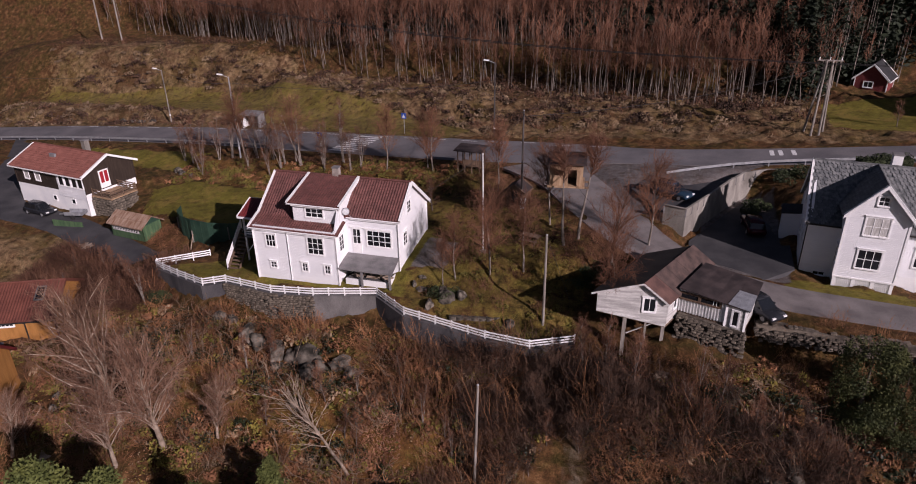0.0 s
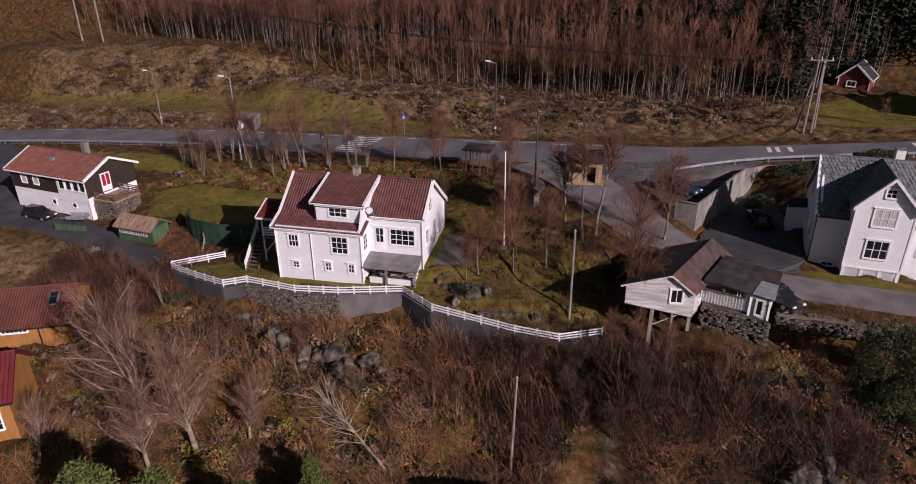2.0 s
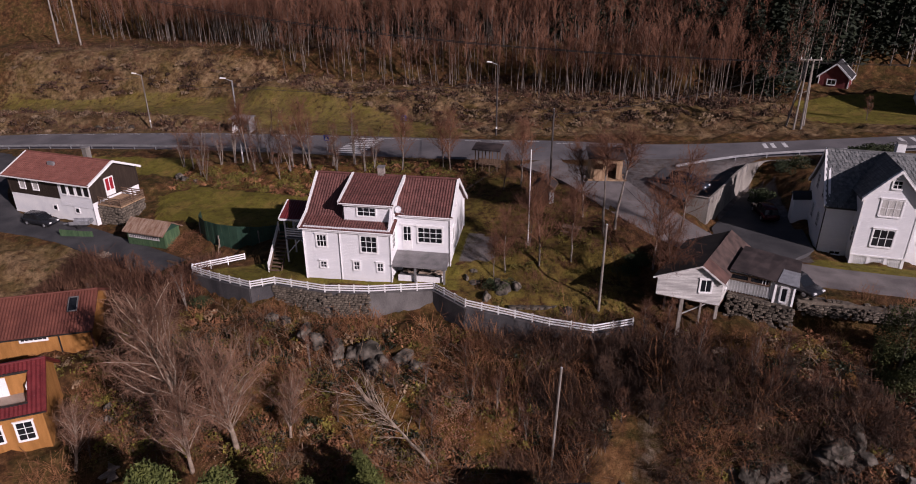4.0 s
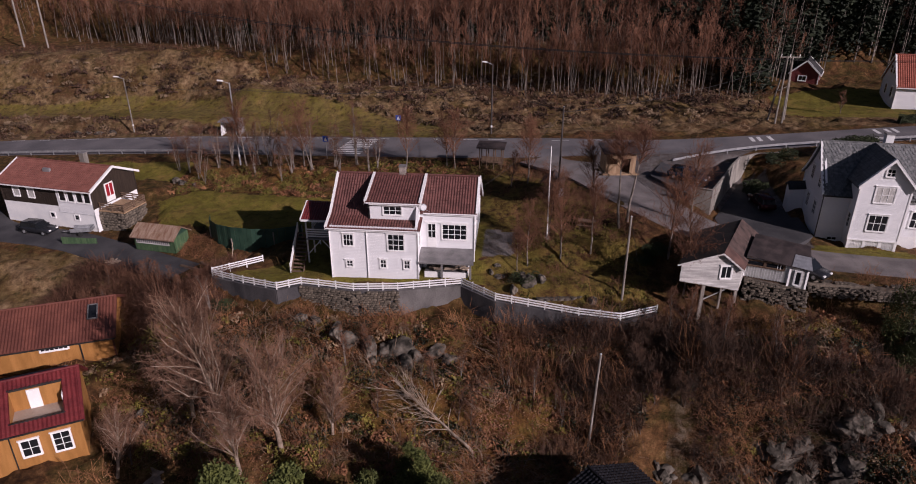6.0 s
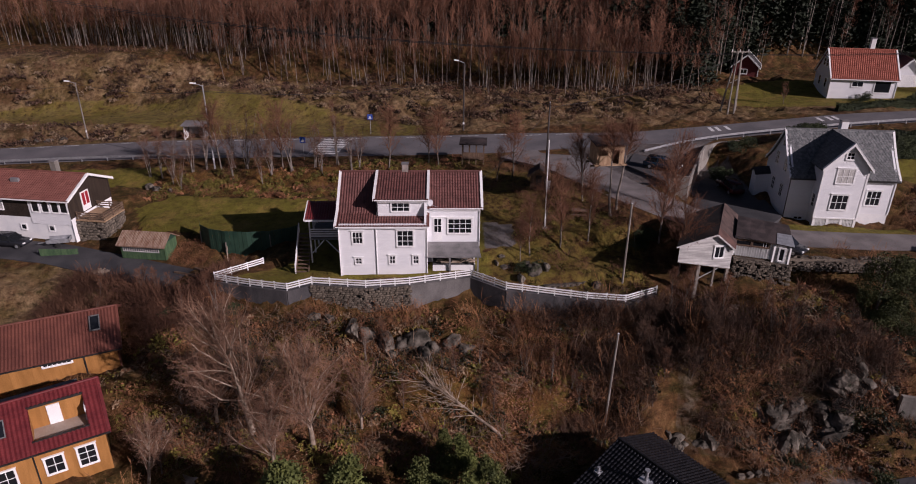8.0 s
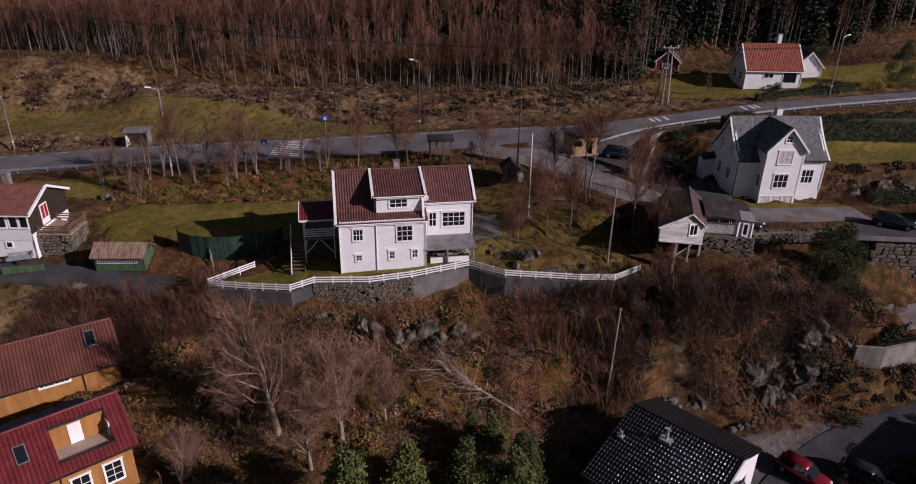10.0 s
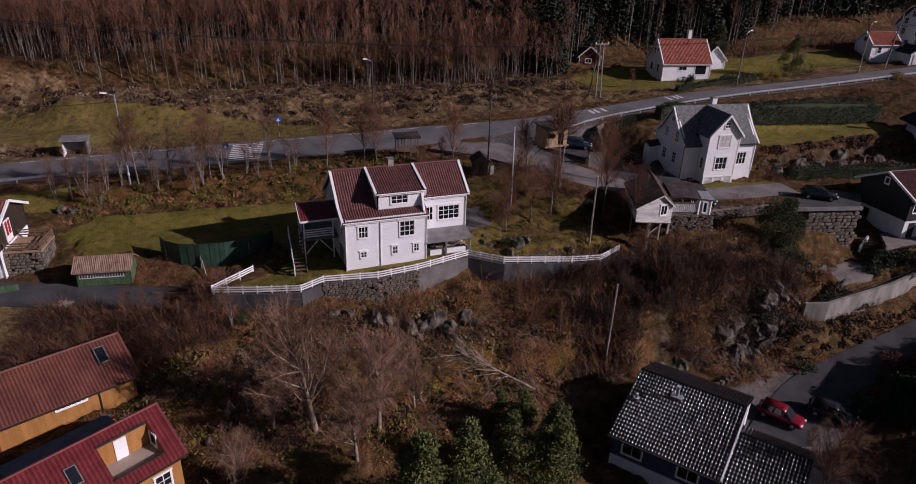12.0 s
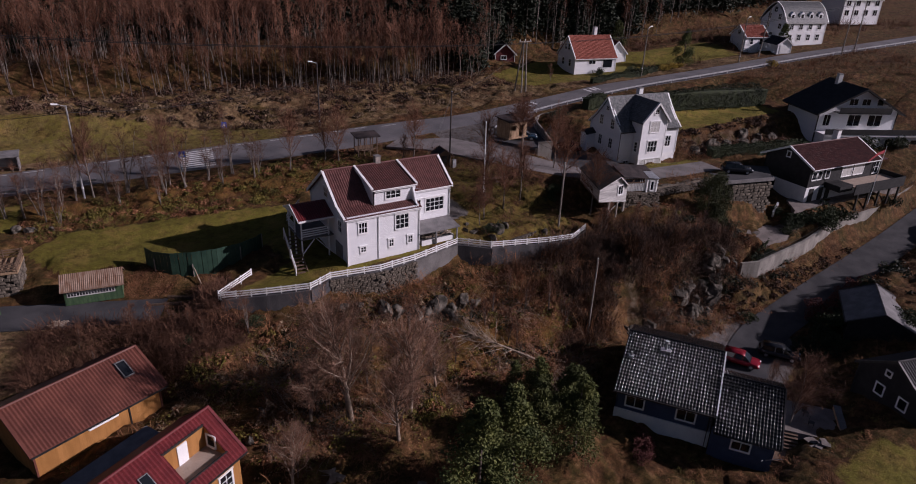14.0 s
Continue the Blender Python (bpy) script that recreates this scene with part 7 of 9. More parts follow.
# ---------- vehicles ----------
def car(m, paint, label, L=4.4, W=1.75, H=1.48, estate=True, group=""):
    h = thing("car", m, label, "car", group)
    def section(x, w, z0, z1):
        return [(x, -w, z0), (x, w, z0), (x, w * 0.96, z1), (x, -w * 0.96, z1)]
    xs = [(-L / 2, 0.40, 0.72), (-L / 2 + 0.12, 0.28, 0.90), (-L * 0.28, 0.22, 0.93), (L * 0.12, 0.22, 0.92), (L * 0.42, 0.26, 0.80), (L / 2 - 0.05, 0.34, 0.66), (L / 2, 0.42, 0.55)]
    def loft(secs):
        fm = Form()
        k = len(secs[0])
        vs = [p for s in secs for p in s]
        fs = [(i * k + j, i * k + (j + 1) % k, (i + 1) * k + (j + 1) % k, (i + 1) * k + j) for i in range(len(secs) - 1) for j in range(k)]
        fs += [tuple(range(k))[::-1], tuple(range((len(secs) - 1) * k, len(secs) * k))]
        return fm.add(vs, fs)
    def rounded(x, w, z0, z1):
        return [(x, -w * 0.86, z0), (x, w * 0.86, z0), (x, w, z0 + (z1 - z0) * 0.35), (x, w * 0.97, z1 - 0.06), (x, w * 0.88, z1), (x, -w * 0.88, z1), (x, -w * 0.97, z1 - 0.06), (x, -w, z0 + (z1 - z0) * 0.35)]
    part("body", loft([rounded(x, W / 2 * (0.86 if i in (0, 6) else 1), a, b) for i, (x, a, b) in enumerate(xs)]), paint, h, smooth=True)
    rear = -L / 2 + (0.18 if estate else 0.7)
    cab = [(rear, 0.9, 0.92), (rear + 0.28, 0.9, H - 0.06), (0.0, 0.92, H), (L * 0.10, 0.92, H - 0.06), (L * 0.27, 0.85, 0.93)]
    part("cabin", loft([[(x, -W / 2 * 0.9, a), (x, W / 2 * 0.9, a), (x, W / 2 * 0.74, b), (x, -W / 2 * 0.74, b)] for x, a, b in cab]), M["glass"], h, "dark windows")
    part("roof_panel", loft([[(x, -W / 2 * 0.75, z), (x, W / 2 * 0.75, z), (x, W / 2 * 0.70, z + 0.05), (x, -W / 2 * 0.70, z + 0.05)] for x, z in ((rear + 0.25, H - 0.06), (-L * 0.1, H - 0.01), (0.0, H), (L * 0.10, H - 0.06))]), paint, h, smooth=True)
    for x in (-L * 0.13, L * 0.07):
        part("pillar", Form().beam((x, -W / 2 * 0.91, 0.9), (x + 0.05, -W / 2 * 0.76, H - 0.02), 0.1, 0.03).beam((x, W / 2 * 0.91, 0.9), (x + 0.05, W / 2 * 0.76, H - 0.02), 0.1, 0.03), paint, h)
    for x in (-L * 0.31, L * 0.31):
        for s in (-1, 1):
            wh = new("wheel")
            wh.parent, wh.matrix_basis, wh.empty_display_size = h, pose(x, s * (W / 2 - 0.1), 0.32), 0.2
            part("tyre", Form().tube((0, -0.1, 0), (0, 0.1, 0), 0.32, 0.32, 16), M["rubber"], wh)
            part("rim", Form().tube((0, s * 0.06, 0), (0, s * 0.115, 0), 0.2, 0.19, 12), M["galvanised"], wh)
    for s in (-1, 1):
        part("headlight", Form().box(L / 2 - 0.16, s * W * 0.32 - 0.16, 0.58, L / 2 + 0.01, s * W * 0.32 + 0.16, 0.70), M["white_paint"], h)
        part("tail_light", Form().box(-L / 2 - 0.01, s * W * 0.36 - 0.1, 0.62, -L / 2 + 0.1, s * W * 0.36 + 0.1, 0.84), M["car_red"], h)
        part("mirror", Form().box(L * 0.14, s * W * 0.5 - 0.02 + s * 0.04, 0.88, L * 0.14 + 0.14, s * W * 0.5 + 0.12 * s + 0.02, 1.02), paint, h)
    return h


car(pose(-40.2, 12.9, gz(-40.2, 12.9) + 0.08, 0, 0, -8), M["car_dark"], "dark grey estate car parked beside the white basement")
car(pose(37.6, 20.6, 3.98, 0, 0, -32), M["car_blue"], "dark blue estate car on the parking place", 4.6)
# The shade over this car is partly in its darkened red paint.
car(pose(45.9, 19.0, 1.65, 0, 0, 95), M["car_red"], "red car in the yard, with shade put into its paint")
car(pose(44.4, 1.6, gz(44.4, 1.6) + 0.05, 0, 0, -50), M["car_dark"], "dark car behind the barn", estate=False)
car(pose(62.0, -0.6, 1.48, 0, 0, -38), M["car_dark"], "dark blue car on the parking deck")
car(pose(38.3, -22.2, gz(38.3, -22.2) + 0.05, 0, 0, -62), M["car_bright_red"], "bright red car beside the shaded blue house")
car(pose(43.3, -23.8, gz(43.3, -23.8) + 0.05, 0, 0, -55), M["car_dark"], "dark car parked on the shaded drive", 4.5)


def trailer():
    h = thing("trailer", pose(-34.7, 13.1, gz(-34.7, 13.1) + 0.05, 0, 0, 12), "small grey metal trailer on its drawbar", "trailer")
    part("bed", Form().box(-1.2, -0.65, 0.5, 1.2, 0.65, 0.58), M["galvanised"], h)
    for y in (-0.65, 0.62):
        part("side_board", Form().box(-1.2, y, 0.55, 1.2, y + 0.03, 0.95), M["galvanised"], h)
    part("tail_board", Form().box(1.17, -0.65, 0.55, 1.2, 0.65, 0.95), M["galvanised"], h)
    part("drawbar", Form().beam((-1.2, 0, 0.5), (-2.3, 0, 0.42), 0.08, 0.08), M["galvanised"], h)
    for s in (-1, 1):
        part("wheel", Form().tube((0, s * 0.72, 0.28), (0, s * 0.86, 0.28), 0.28, 0.28, 14), M["rubber"], h)


trailer()


# ---------- road signs ----------
def crossing_sign(x, y):
    z = gz(x, y)
    h = thing("road_sign", pose(x, y, z, 0, 0, -10), "blue square pedestrian crossing sign on a grey post", "road sign", "crossing signs")
    part("post", Form().tube((0, 0, -0.3), (0, 0, 3.2), 0.04, 0.04, 8), M["galvanised"], h)
    part("plate", Form().box(-0.42, -0.06, 2.4, 0.42, -0.035, 3.24), M["sign_blue"], h)
    part("symbol", Form().slab([(-0.28, -0.066, 2.52), (0.28, -0.066, 2.52), (0, -0.066, 3.06)], (0, 0, 0), (0, -0.004, 0)), M["road_paint"], h)


crossing_sign(-9.7, 33.2)
crossing_sign(-1.3, 44.6)


# ---------- small things ----------
def bench():
    h = thing("picnic_table", pose(24.9, 8.2, gz(24.9, 8.2), 0, 0, -12), "weathered wooden picnic table on the lawn", "picnic table")
    part("tabletop", Form().box(-0.9, -0.4, 0.7, 0.9, 0.4, 0.76), M["brown_wood"], h)
    for y in (-0.75, 0.75):
        part("seat", Form().box(-0.9, y - 0.14, 0.42, 0.9, y + 0.14, 0.47), M["brown_wood"], h)
    for x in (-0.6, 0.6):
        part("leg", Form().beam((x, -0.8, -0.05), (x, 0.25, 0.72), 0.07, 0.09).beam((x, 0.8, -0.05), (x, -0.25, 0.72), 0.07, 0.09), M["brown_wood"], h)


bench()


def dryer():
    c = Vector((25.5, -34.2, 0))
    z = gz(c.x, c.y)
    h = thing("clothes_dryer", pose(c.x, c.y, z), "white rotary clothes dryer beside the blue house", "clothes dryer")
    part("pole", Form().tube((0, 0, -0.2), (0, 0, 2.0), 0.03, 0.03, 8), M["white_paint"], h)
    for k in range(4):
        a = k * math.pi / 2 + 0.4
        part("arm", Form().beam((0, 0, 1.2), (1.5 * math.cos(a), 1.5 * math.sin(a), 2.2), 0.03, 0.03), M["white_paint"], h)


dryer()


def boards_heap(x, y, n, size, seed, label):
    rnd = random.Random(seed)
    h = thing("board_pile", pose(x, y, gz(x, y)), label, "board pile")
    for k in range(n):
        a, l = rnd.uniform(0, 3.1), rnd.uniform(0.5, 1) * size
        z = 0.06 + 0.05 * k
        part("board", Form().beam((-math.cos(a) * l / 2, -math.sin(a) * l / 2, z), (math.cos(a) * l / 2, math.sin(a) * l / 2, z + rnd.uniform(-0.1, 0.2)), rnd.uniform(0.12, 0.5), 0.04), M["dead_wood"], h)


boards_heap(-9.8, -18.6, 9, 2.4, 3, "heap of pale demolished boards on rubble")
boards_heap(-4.0, -22.5, 10, 3.0, 5, "heap of old planks and debris")
boards_heap(37.6, -4.2, 6, 1.6, 8, "loose boards under the barn")
boards_heap(33, -33.5, 8, 2.0, 9, "stacked grey boards beside the terrace")
boards_heap(-26.9, 6.2, 5, 2.0, 12, "loose boards beside the green shed")
tt = thing("deck", pose(30.2, -33.0, gz(30.2, -33.0), 0, 0, -50), "brown wooden terrace beside the blue house", "deck")
part("floor", Form().box(-2.4, -2.8, -0.6, 3.4, 2.8, 0.25), M["brown_wood"], tt)
part("rail", Form().beam((3.4, -2.8, 1.0), (3.4, 2.8, 1.0), 0.06, 0.12).beam((3.4, -2.8, 0.6), (3.4, 2.8, 0.6), 0.06, 0.12), M["raw_wood"], tt)
rl = thing("railing", pose(34.2, -26.8, gz(34.2, -26.8) + 0.6, 0, 0, -20), "pale wooden railing of the blue house's landing", "railing")
for z in (0.3, 0.65, 1.0):
    part("rail", Form().box(-2.6, -0.03, z, 2.6, 0.03, z + 0.1), M["dead_wood"], rl)
for x in (-2.5, -0.9, 0.9, 2.5):
    part("post", Form().box(x - 0.05, -0.05, -0.9, x + 0.05, 0.05, 1.15), M["dead_wood"], rl)
for k in range(16):
    s = k / 15
    x, y = 34.8 + 12.4 * s, -16.8 - 0.4 * s + 1.5 * math.sin(2.2 * s)
    st = new("kerb_stone", STONES[k % 6])
    st.matrix_basis = pose(x, y, gz(x, y) + 0.12, 4 * (k % 3), 5, 20 * k) @ Matrix.Diagonal((0.62, 0.42, 0.42, 1))
    tagged(st, "rough pale stone edging the lower drive", "stone", "edging stones")
# grey sheds low at the right, in shade
sh = gable_house("shed", pose(55.8, -27.3, -9.6, 0, 0, 35), 8.0, 6.6, 2.6, 4.2, M["black_board"], M["grey_trim"], "dark shed with flat grey roof below the lane", "shed", amp=0.0, trim=M["black_trim"], gutter=M["black_trim"], foot=3)
hs = gable_house("house", pose(53.5, -41.0, -11.0, 0, 0, -52), 12, 9, 3.6, 6.4, M["black_board"], M["grey_trim"], "black house with grey roof deep in shade", amp=0.0, trim=M["black_trim"], gutter=M["black_trim"], foot=3)
for x in (-3.0, 0.5):
    window(hs, pose(-6.002, x, 1.4, 0, 0, -90), 1.0, 1.2, 1, 1, hood=False)
chimney(hs, -2, 0.5, 5.8, 7.6, 0.8, M["white_plaster"], "white chimney")


# ---------- terrace beside the blue house ----------
def terrace():
    a = -50.6
    z = gz(34.4, -33.4) + 0.35
    q = pose(34.6, -33.2, z, 0, 0, a)
    t = thing("pavement_terrace", q, "brown paved terrace beside the blue house", "terrace", kind="structure")
    part("paving", Form().box(-3.0, -2.6, -1.6, 3.0, 2.6, 0.0), M["paving"], t)
    b = thing("bench", q @ pose(2.6, 0.9, 0.0), "long slatted wooden bench at the edge of the terrace", "bench")
    part("bench_box", Form().box(-0.3, -2.0, 0.0, 0.3, 2.0, 0.42), M["raw_wood"], b)
    for k in range(12):
        part("slat", Form().box(-0.34, -1.95 + 0.33 * k, 0.424, 0.34, -1.70 + 0.33 * k, 0.46), M["grey_trim"], b)
    for x, y, r in ((-0.6, 0.6, 20), (-0.2, -1.0, 70)):
        c = thing("garden_chair", q @ pose(x, y, 0.0, 0, 0, r), "dark metal garden chair on the terrace", "chair", "terrace chairs")
        part("seat", Form().box(-0.25, -0.25, 0.40, 0.25, 0.25, 0.44), M["black_trim"], c)
        part("backrest", Form().box(-0.25, 0.25, 0.42, 0.25, 0.29, 0.9), M["black_trim"], c)
        for i in (-0.22, 0.22):
            for j in (-0.22, 0.22):
                part("leg", Form().box(i - 0.02, j - 0.02, 0.0, i + 0.02, j + 0.02, 0.40), M["black_trim"], c)
    st = thing("steps", q @ pose(-2.2, -2.6, 0.0), "dark wooden steps down from the terrace", "steps", kind="structure")
    for k in range(5):
        part("step", Form().box(-0.7, -0.32 * (k + 1), -0.18 * (k + 1) - 0.06, 0.7, -0.32 * k, -0.18 * (k + 1)), M["brown_wood"], st)
    rg = random.Random(8)
    for k in range(9):
        x, y = 0.4 + rg.uniform(-1.2, 1.2), -3.7 + rg.uniform(-0.6, 0.6)
        p = (q @ Vector((x, y, 0)))
        solid("flagstone", Form().box(-0.4, -0.28, 0, 0.4, 0.28, 0.07), M["paving"], "loose pale flagstone beside the terrace", "flagstone", group="loose flagstones").matrix_basis = pose(p.x, p.y, gz(p.x, p.y) + 0.03 + 0.02 * k, rg.uniform(-5, 5), rg.uniform(-5, 5), rg.uniform(0, 180))


terrace()


# ---------- plants ----------
def tube_net(paths, sides):
    """Tapered tubes round many paths of equal length: points (n, k, 3) and radii (n, k)."""
    pts, rad = paths
    pts, rad = np.asarray(pts, float), np.asarray(rad, float)
    n, k, _ = pts.shape
    d = np.gradient(pts, axis=1)
    d /= np.linalg.norm(d, axis=2, keepdims=True) + 1e-9
    ref = np.where(np.abs(d[..., 2:3]) > 0.9, np.array([1.0, 0, 0]), np.array([0, 0, 1.0]))
    s = np.cross(d, ref)
    s /= np.linalg.norm(s, axis=2, keepdims=True) + 1e-9
    u = np.cross(s, d)
    if sides == 2:
        v = np.stack([pts - s * rad[..., None], pts + s * rad[..., None]], 2)
    else:
        a = np.arange(sides) * 2 * np.pi / sides
        v = pts[:, :, None] + (s[:, :, None] * np.cos(a)[None, None, :, None] + u[:, :, None] * np.sin(a)[None, None, :, None]) * rad[:, :, None, None]
    base = (np.arange(n)[:, None, None] * k + np.arange(k - 1)[None, :, None]) * sides
    j = np.arange(sides if sides > 2 else 1)[None, None]
    q = np.stack([base + j, base + (j + 1) % sides, base + sides + (j + 1) % sides, base + sides + j], -1).reshape(-1, 4)
    return v.reshape(-1, 3), q


def shoots(rng, starts, dirs, lengths, k, wob, up):
    """Wandering paths that start along dirs."""
    n = len(starts)
    pts = np.zeros((n, k, 3))
    pts[:, 0] = starts
    d = np.array(dirs, float)
    for i in range(1, k):
        d = d + rng.normal(0, wob, (n, 3))
        d[:, 2] += up
        d /= np.linalg.norm(d, axis=1, keepdims=True)
        pts[:, i] = pts[:, i - 1] + d * (np.asarray(lengths) / (k - 1))[:, None]
    return pts


def join(*nets):
    vs, fs, k = [], [], 0
    for v, f in nets:
        vs.append(v)
        fs.append(f + k)
        k += len(v)
    return np.concatenate(vs), np.concatenate(fs)


def on_paths(rng, paths, n, lo=0.25, hi=1.0):
    i = rng.integers(0, len(paths), n)
    t = rng.uniform(lo, hi, n) * (paths.shape[1] - 1)
    a = np.minimum(t.astype(int), paths.shape[1] - 2)
    f = (t - a)[:, None]
    p = paths[i, a] * (1 - f) + paths[i, a + 1] * f
    d = paths[i, a + 1] - paths[i, a]
    return p, d / (np.linalg.norm(d, axis=1, keepdims=True) + 1e-9)


def bare_tree(seed, height, stems=1, limbs=26, twigs=260, spread=0.32, r0=0.11, low=0.25, lean=0.06, wide=0.011, fine=360, pale_limbs=False):
    """A leafless tree: trunk and crown as two nets."""
    rng = np.random.default_rng(seed)
    st = np.zeros((stems, 3))
    st[:, :2] = rng.normal(0, 0.12, (stems, 2))
    dirs = np.stack([rng.normal(0, lean, stems), rng.normal(0, lean, stems), np.ones(stems)], 1)
    hts = height * rng.uniform(0.8, 1.0, stems)
    trunk = shoots(rng, st, dirs, hts, 10, 0.045, 0.05)
    tr = r0 * np.linspace(1, 0.12, 10)[None] * np.ones((stems, 1))
    p, d = on_paths(rng, trunk, limbs * stems, low, 0.97)
    out = rng.normal(0, 1, p.shape)
    out[:, 2] = np.abs(out[:, 2]) * 0.6 + 0.35
    out /= np.linalg.norm(out, axis=1, keepdims=True)
    ln = height * spread * (1.1 - 0.75 * np.clip(p[:, 2] / height, 0, 1)) * rng.uniform(0.6, 1.2, len(p))
    limb = shoots(rng, p, out * 0.8 + d * 0.5, ln, 5, 0.16, 0.07)
    lr = r0 * 0.30 * np.linspace(1, 0.22, 5)[None] * np.ones((len(p), 1))
    p2, d2 = on_paths(rng, limb, twigs, 0.2, 1.0)
    tw = shoots(rng, p2, d2 + rng.normal(0, 0.55, p2.shape), height * 0.11 * rng.uniform(0.6, 1.5, twigs), 4, 0.2, 0.03)
    p3, d3 = on_paths(rng, tw, fine, 0.2, 1.0)
    tf = shoots(rng, p3, d3 + rng.normal(0, 0.6, p3.shape), height * 0.06 * rng.uniform(0.5, 1.5, fine), 3, 0.2, -0.02)
    limb_net = tube_net((limb, lr * (0.85 if pale_limbs else 1)), 4)
    small = (tube_net((tw, wide * 1.5 * np.linspace(1, 0.5, 4)[None] * np.ones((twigs, 1))), 3), tube_net((tf, wide * np.linspace(1, 0.6, 3)[None] * np.ones((fine, 1))), 2))
    stem = tube_net((trunk, tr), 7)
    return (join(stem, limb_net), join(*small)) if pale_limbs else (stem, join(limb_net, *small))


def tree_kind(seed, bark, twig, **kw):
    (tv, tf), (cv, cf) = bare_tree(seed, **kw)
    return array_mesh("trunk", tv, tf, bark, True), array_mesh("crown", cv, cf, twig)


def plant_tree(kind, x, y, label, s=1.0, turn=0.0, tilt=(0, 0), z=None, category="tree", group="", name="tree"):
    h = thing(name, pose(x, y, (gz(x, y) if z is None else z) - 0.1, tilt[0], tilt[1], turn) @ Matrix.Diagonal((s, s, s, 1)), label, category, group)
    for n, me in zip(("trunk", "crown"), kind):
        o = new(n, me)
        o.parent = h
    return h


BIRCH = [tree_kind(20 + k, M["birch_bark"], M["twig"], height=9.0, limbs=40, twigs=620, fine=1900, spread=0.50, r0=0.12, lean=0.03, wide=0.0075) for k in range(4)]
CLUMP = [tree_kind(40 + k, M["birch_bark"], M["twig"], height=8.0, stems=4, limbs=10, twigs=300, fine=500, spread=0.2, r0=0.08, lean=0.13, wide=0.008, pale_limbs=True) for k in range(3)]
GREY = [tree_kind(60 + k, M["bark"], M["twig"], height=6.0, limbs=28, twigs=420, fine=700, spread=0.45, r0=0.12, lean=0.06, low=0.15, wide=0.009, pale_limbs=True) for k in range(3)]
BIG = [tree_kind(80 + k, M["dead_wood"], M["pale_twig"], height=8.5, limbs=34, twigs=1300, fine=4200, spread=0.78, r0=0.25, lean=0.05, low=0.18, wide=0.0085, pale_limbs=True) for k in range(2)]
rnd = random.Random(21)
# along the road bank
for k, (x, y) in enumerate(((-28.6, 29.3), (-27.0, 29.0), (-24.6, 30.2), (-23.0, 31.0), (-19.3, 31.8), (-15.0, 29.1), (-13.1, 28.9), (-10.5, 28.6), (-7.4, 29.2), (-4.3, 28.9), (-17.2, 30.4), (-30.5, 30.2))):
    plant_tree(CLUMP[k % 3], x, y, "bare multi-stemmed grey tree on the road bank", rnd.uniform(0.75, 1.05), rnd.uniform(0, 360), group="trees on the bank")
for x, y, s in ((2.7, 26.6, 0.9), (9.6, 25.4, 0.85), (8.2, 27.2, 0.8), (18.6, 21.0, 0.9), (-21.0, 31.2, 1.05), (-12.2, 30.0, 1.0)):
    plant_tree(BIRCH[int(x) % 4], x, y, "bare birch with reddish twigs beside the road", s, rnd.uniform(0, 360), group="birches by the road")
for k, (x, y) in enumerate(((-26.4, 27.6), (-25.2, 26.6), (-18.4, 27.9), (-14.0, 26.2), (-13.0, 27.6), (-6.2, 27.0), (-2.0, 26.4), (-1.2, 27.6))):
    plant_tree(CLUMP[k % 3], x, y, "thin bare multi-stemmed tree low on the road bank", rnd.uniform(0.45, 0.8), rnd.uniform(0, 360), group="trees on the bank")
# garden
for k, (x, y, s) in enumerate(((22.1, 3.2, 0.88), (19.0, 2.8, 0.7), (24.9, 4.1, 0.82), (21.0, 6.6, 0.75), (32.6, 4.6, 1.0), (35.6, 10.4, 0.95), (18.0, 2.2, 0.5), (26.0, 12.6, 0.9), (33.4, -0.6, 0.95))):
    plant_tree(BIRCH[k % 4], x, y, "slim bare birch with reddish twigs in the garden", s, 50 * k, group="garden birches")
HIGH = tree_kind(95, M["birch_bark"], M["wine_twig"], height=9.0, limbs=26, twigs=420, fine=900, spread=0.34, r0=0.14, lean=0.02, low=0.66, wide=0.007)
for x, y, tl in ((28.1, 7.6, (-8, -4)), (29.2, 9.6, (0, 3))):
    plant_tree(HIGH, x, y, "leaning birch that carries the tree house", 1.15, 70, tl)
for x, y, s in ((33.2, -3.4, 0.75), (16.9, 20.5, 0.7), (31.5, -4.5, 0.8), (41.5, -7.4, 0.7)):
    plant_tree(GREY[int(x) % 3], x, y, "gnarled bare grey tree beside the barn" if x > 30 else "gnarled bare grey tree beside the drive", s, 40 * x)
# the slope below the fence
plant_tree(BIG[0], -6.2, -13.8, "big leaning pale bare tree on the bracken slope", 1.3, 20, (-4, -12))
plant_tree(BIG[1], -0.7, -15.2, "bare pale tree on the bracken slope", 1.05, 120, (2, -4))
plant_tree(BIG[0], -3.2, -17.8, "bare pale tree on the bracken slope", 0.8, 200, (0, -3))
plant_tree(BIG[1], -9.5, -12.6, "bare pale tree on the bracken slope", 0.75, 300, (4, 6))
plant_tree(BIG[1], 3.0, -13.4, "bare pale tree on the bracken slope", 0.6, 30, (-4, 6))
plant_tree(BIG[0], -13.2, -18.6, "bare pale tree beside the ochre house", 0.6, 70, (0, 8))
plant_tree(CLUMP[0], -11.6, -2.6, "thin bare sapling against the retaining wall", 0.6, 20)
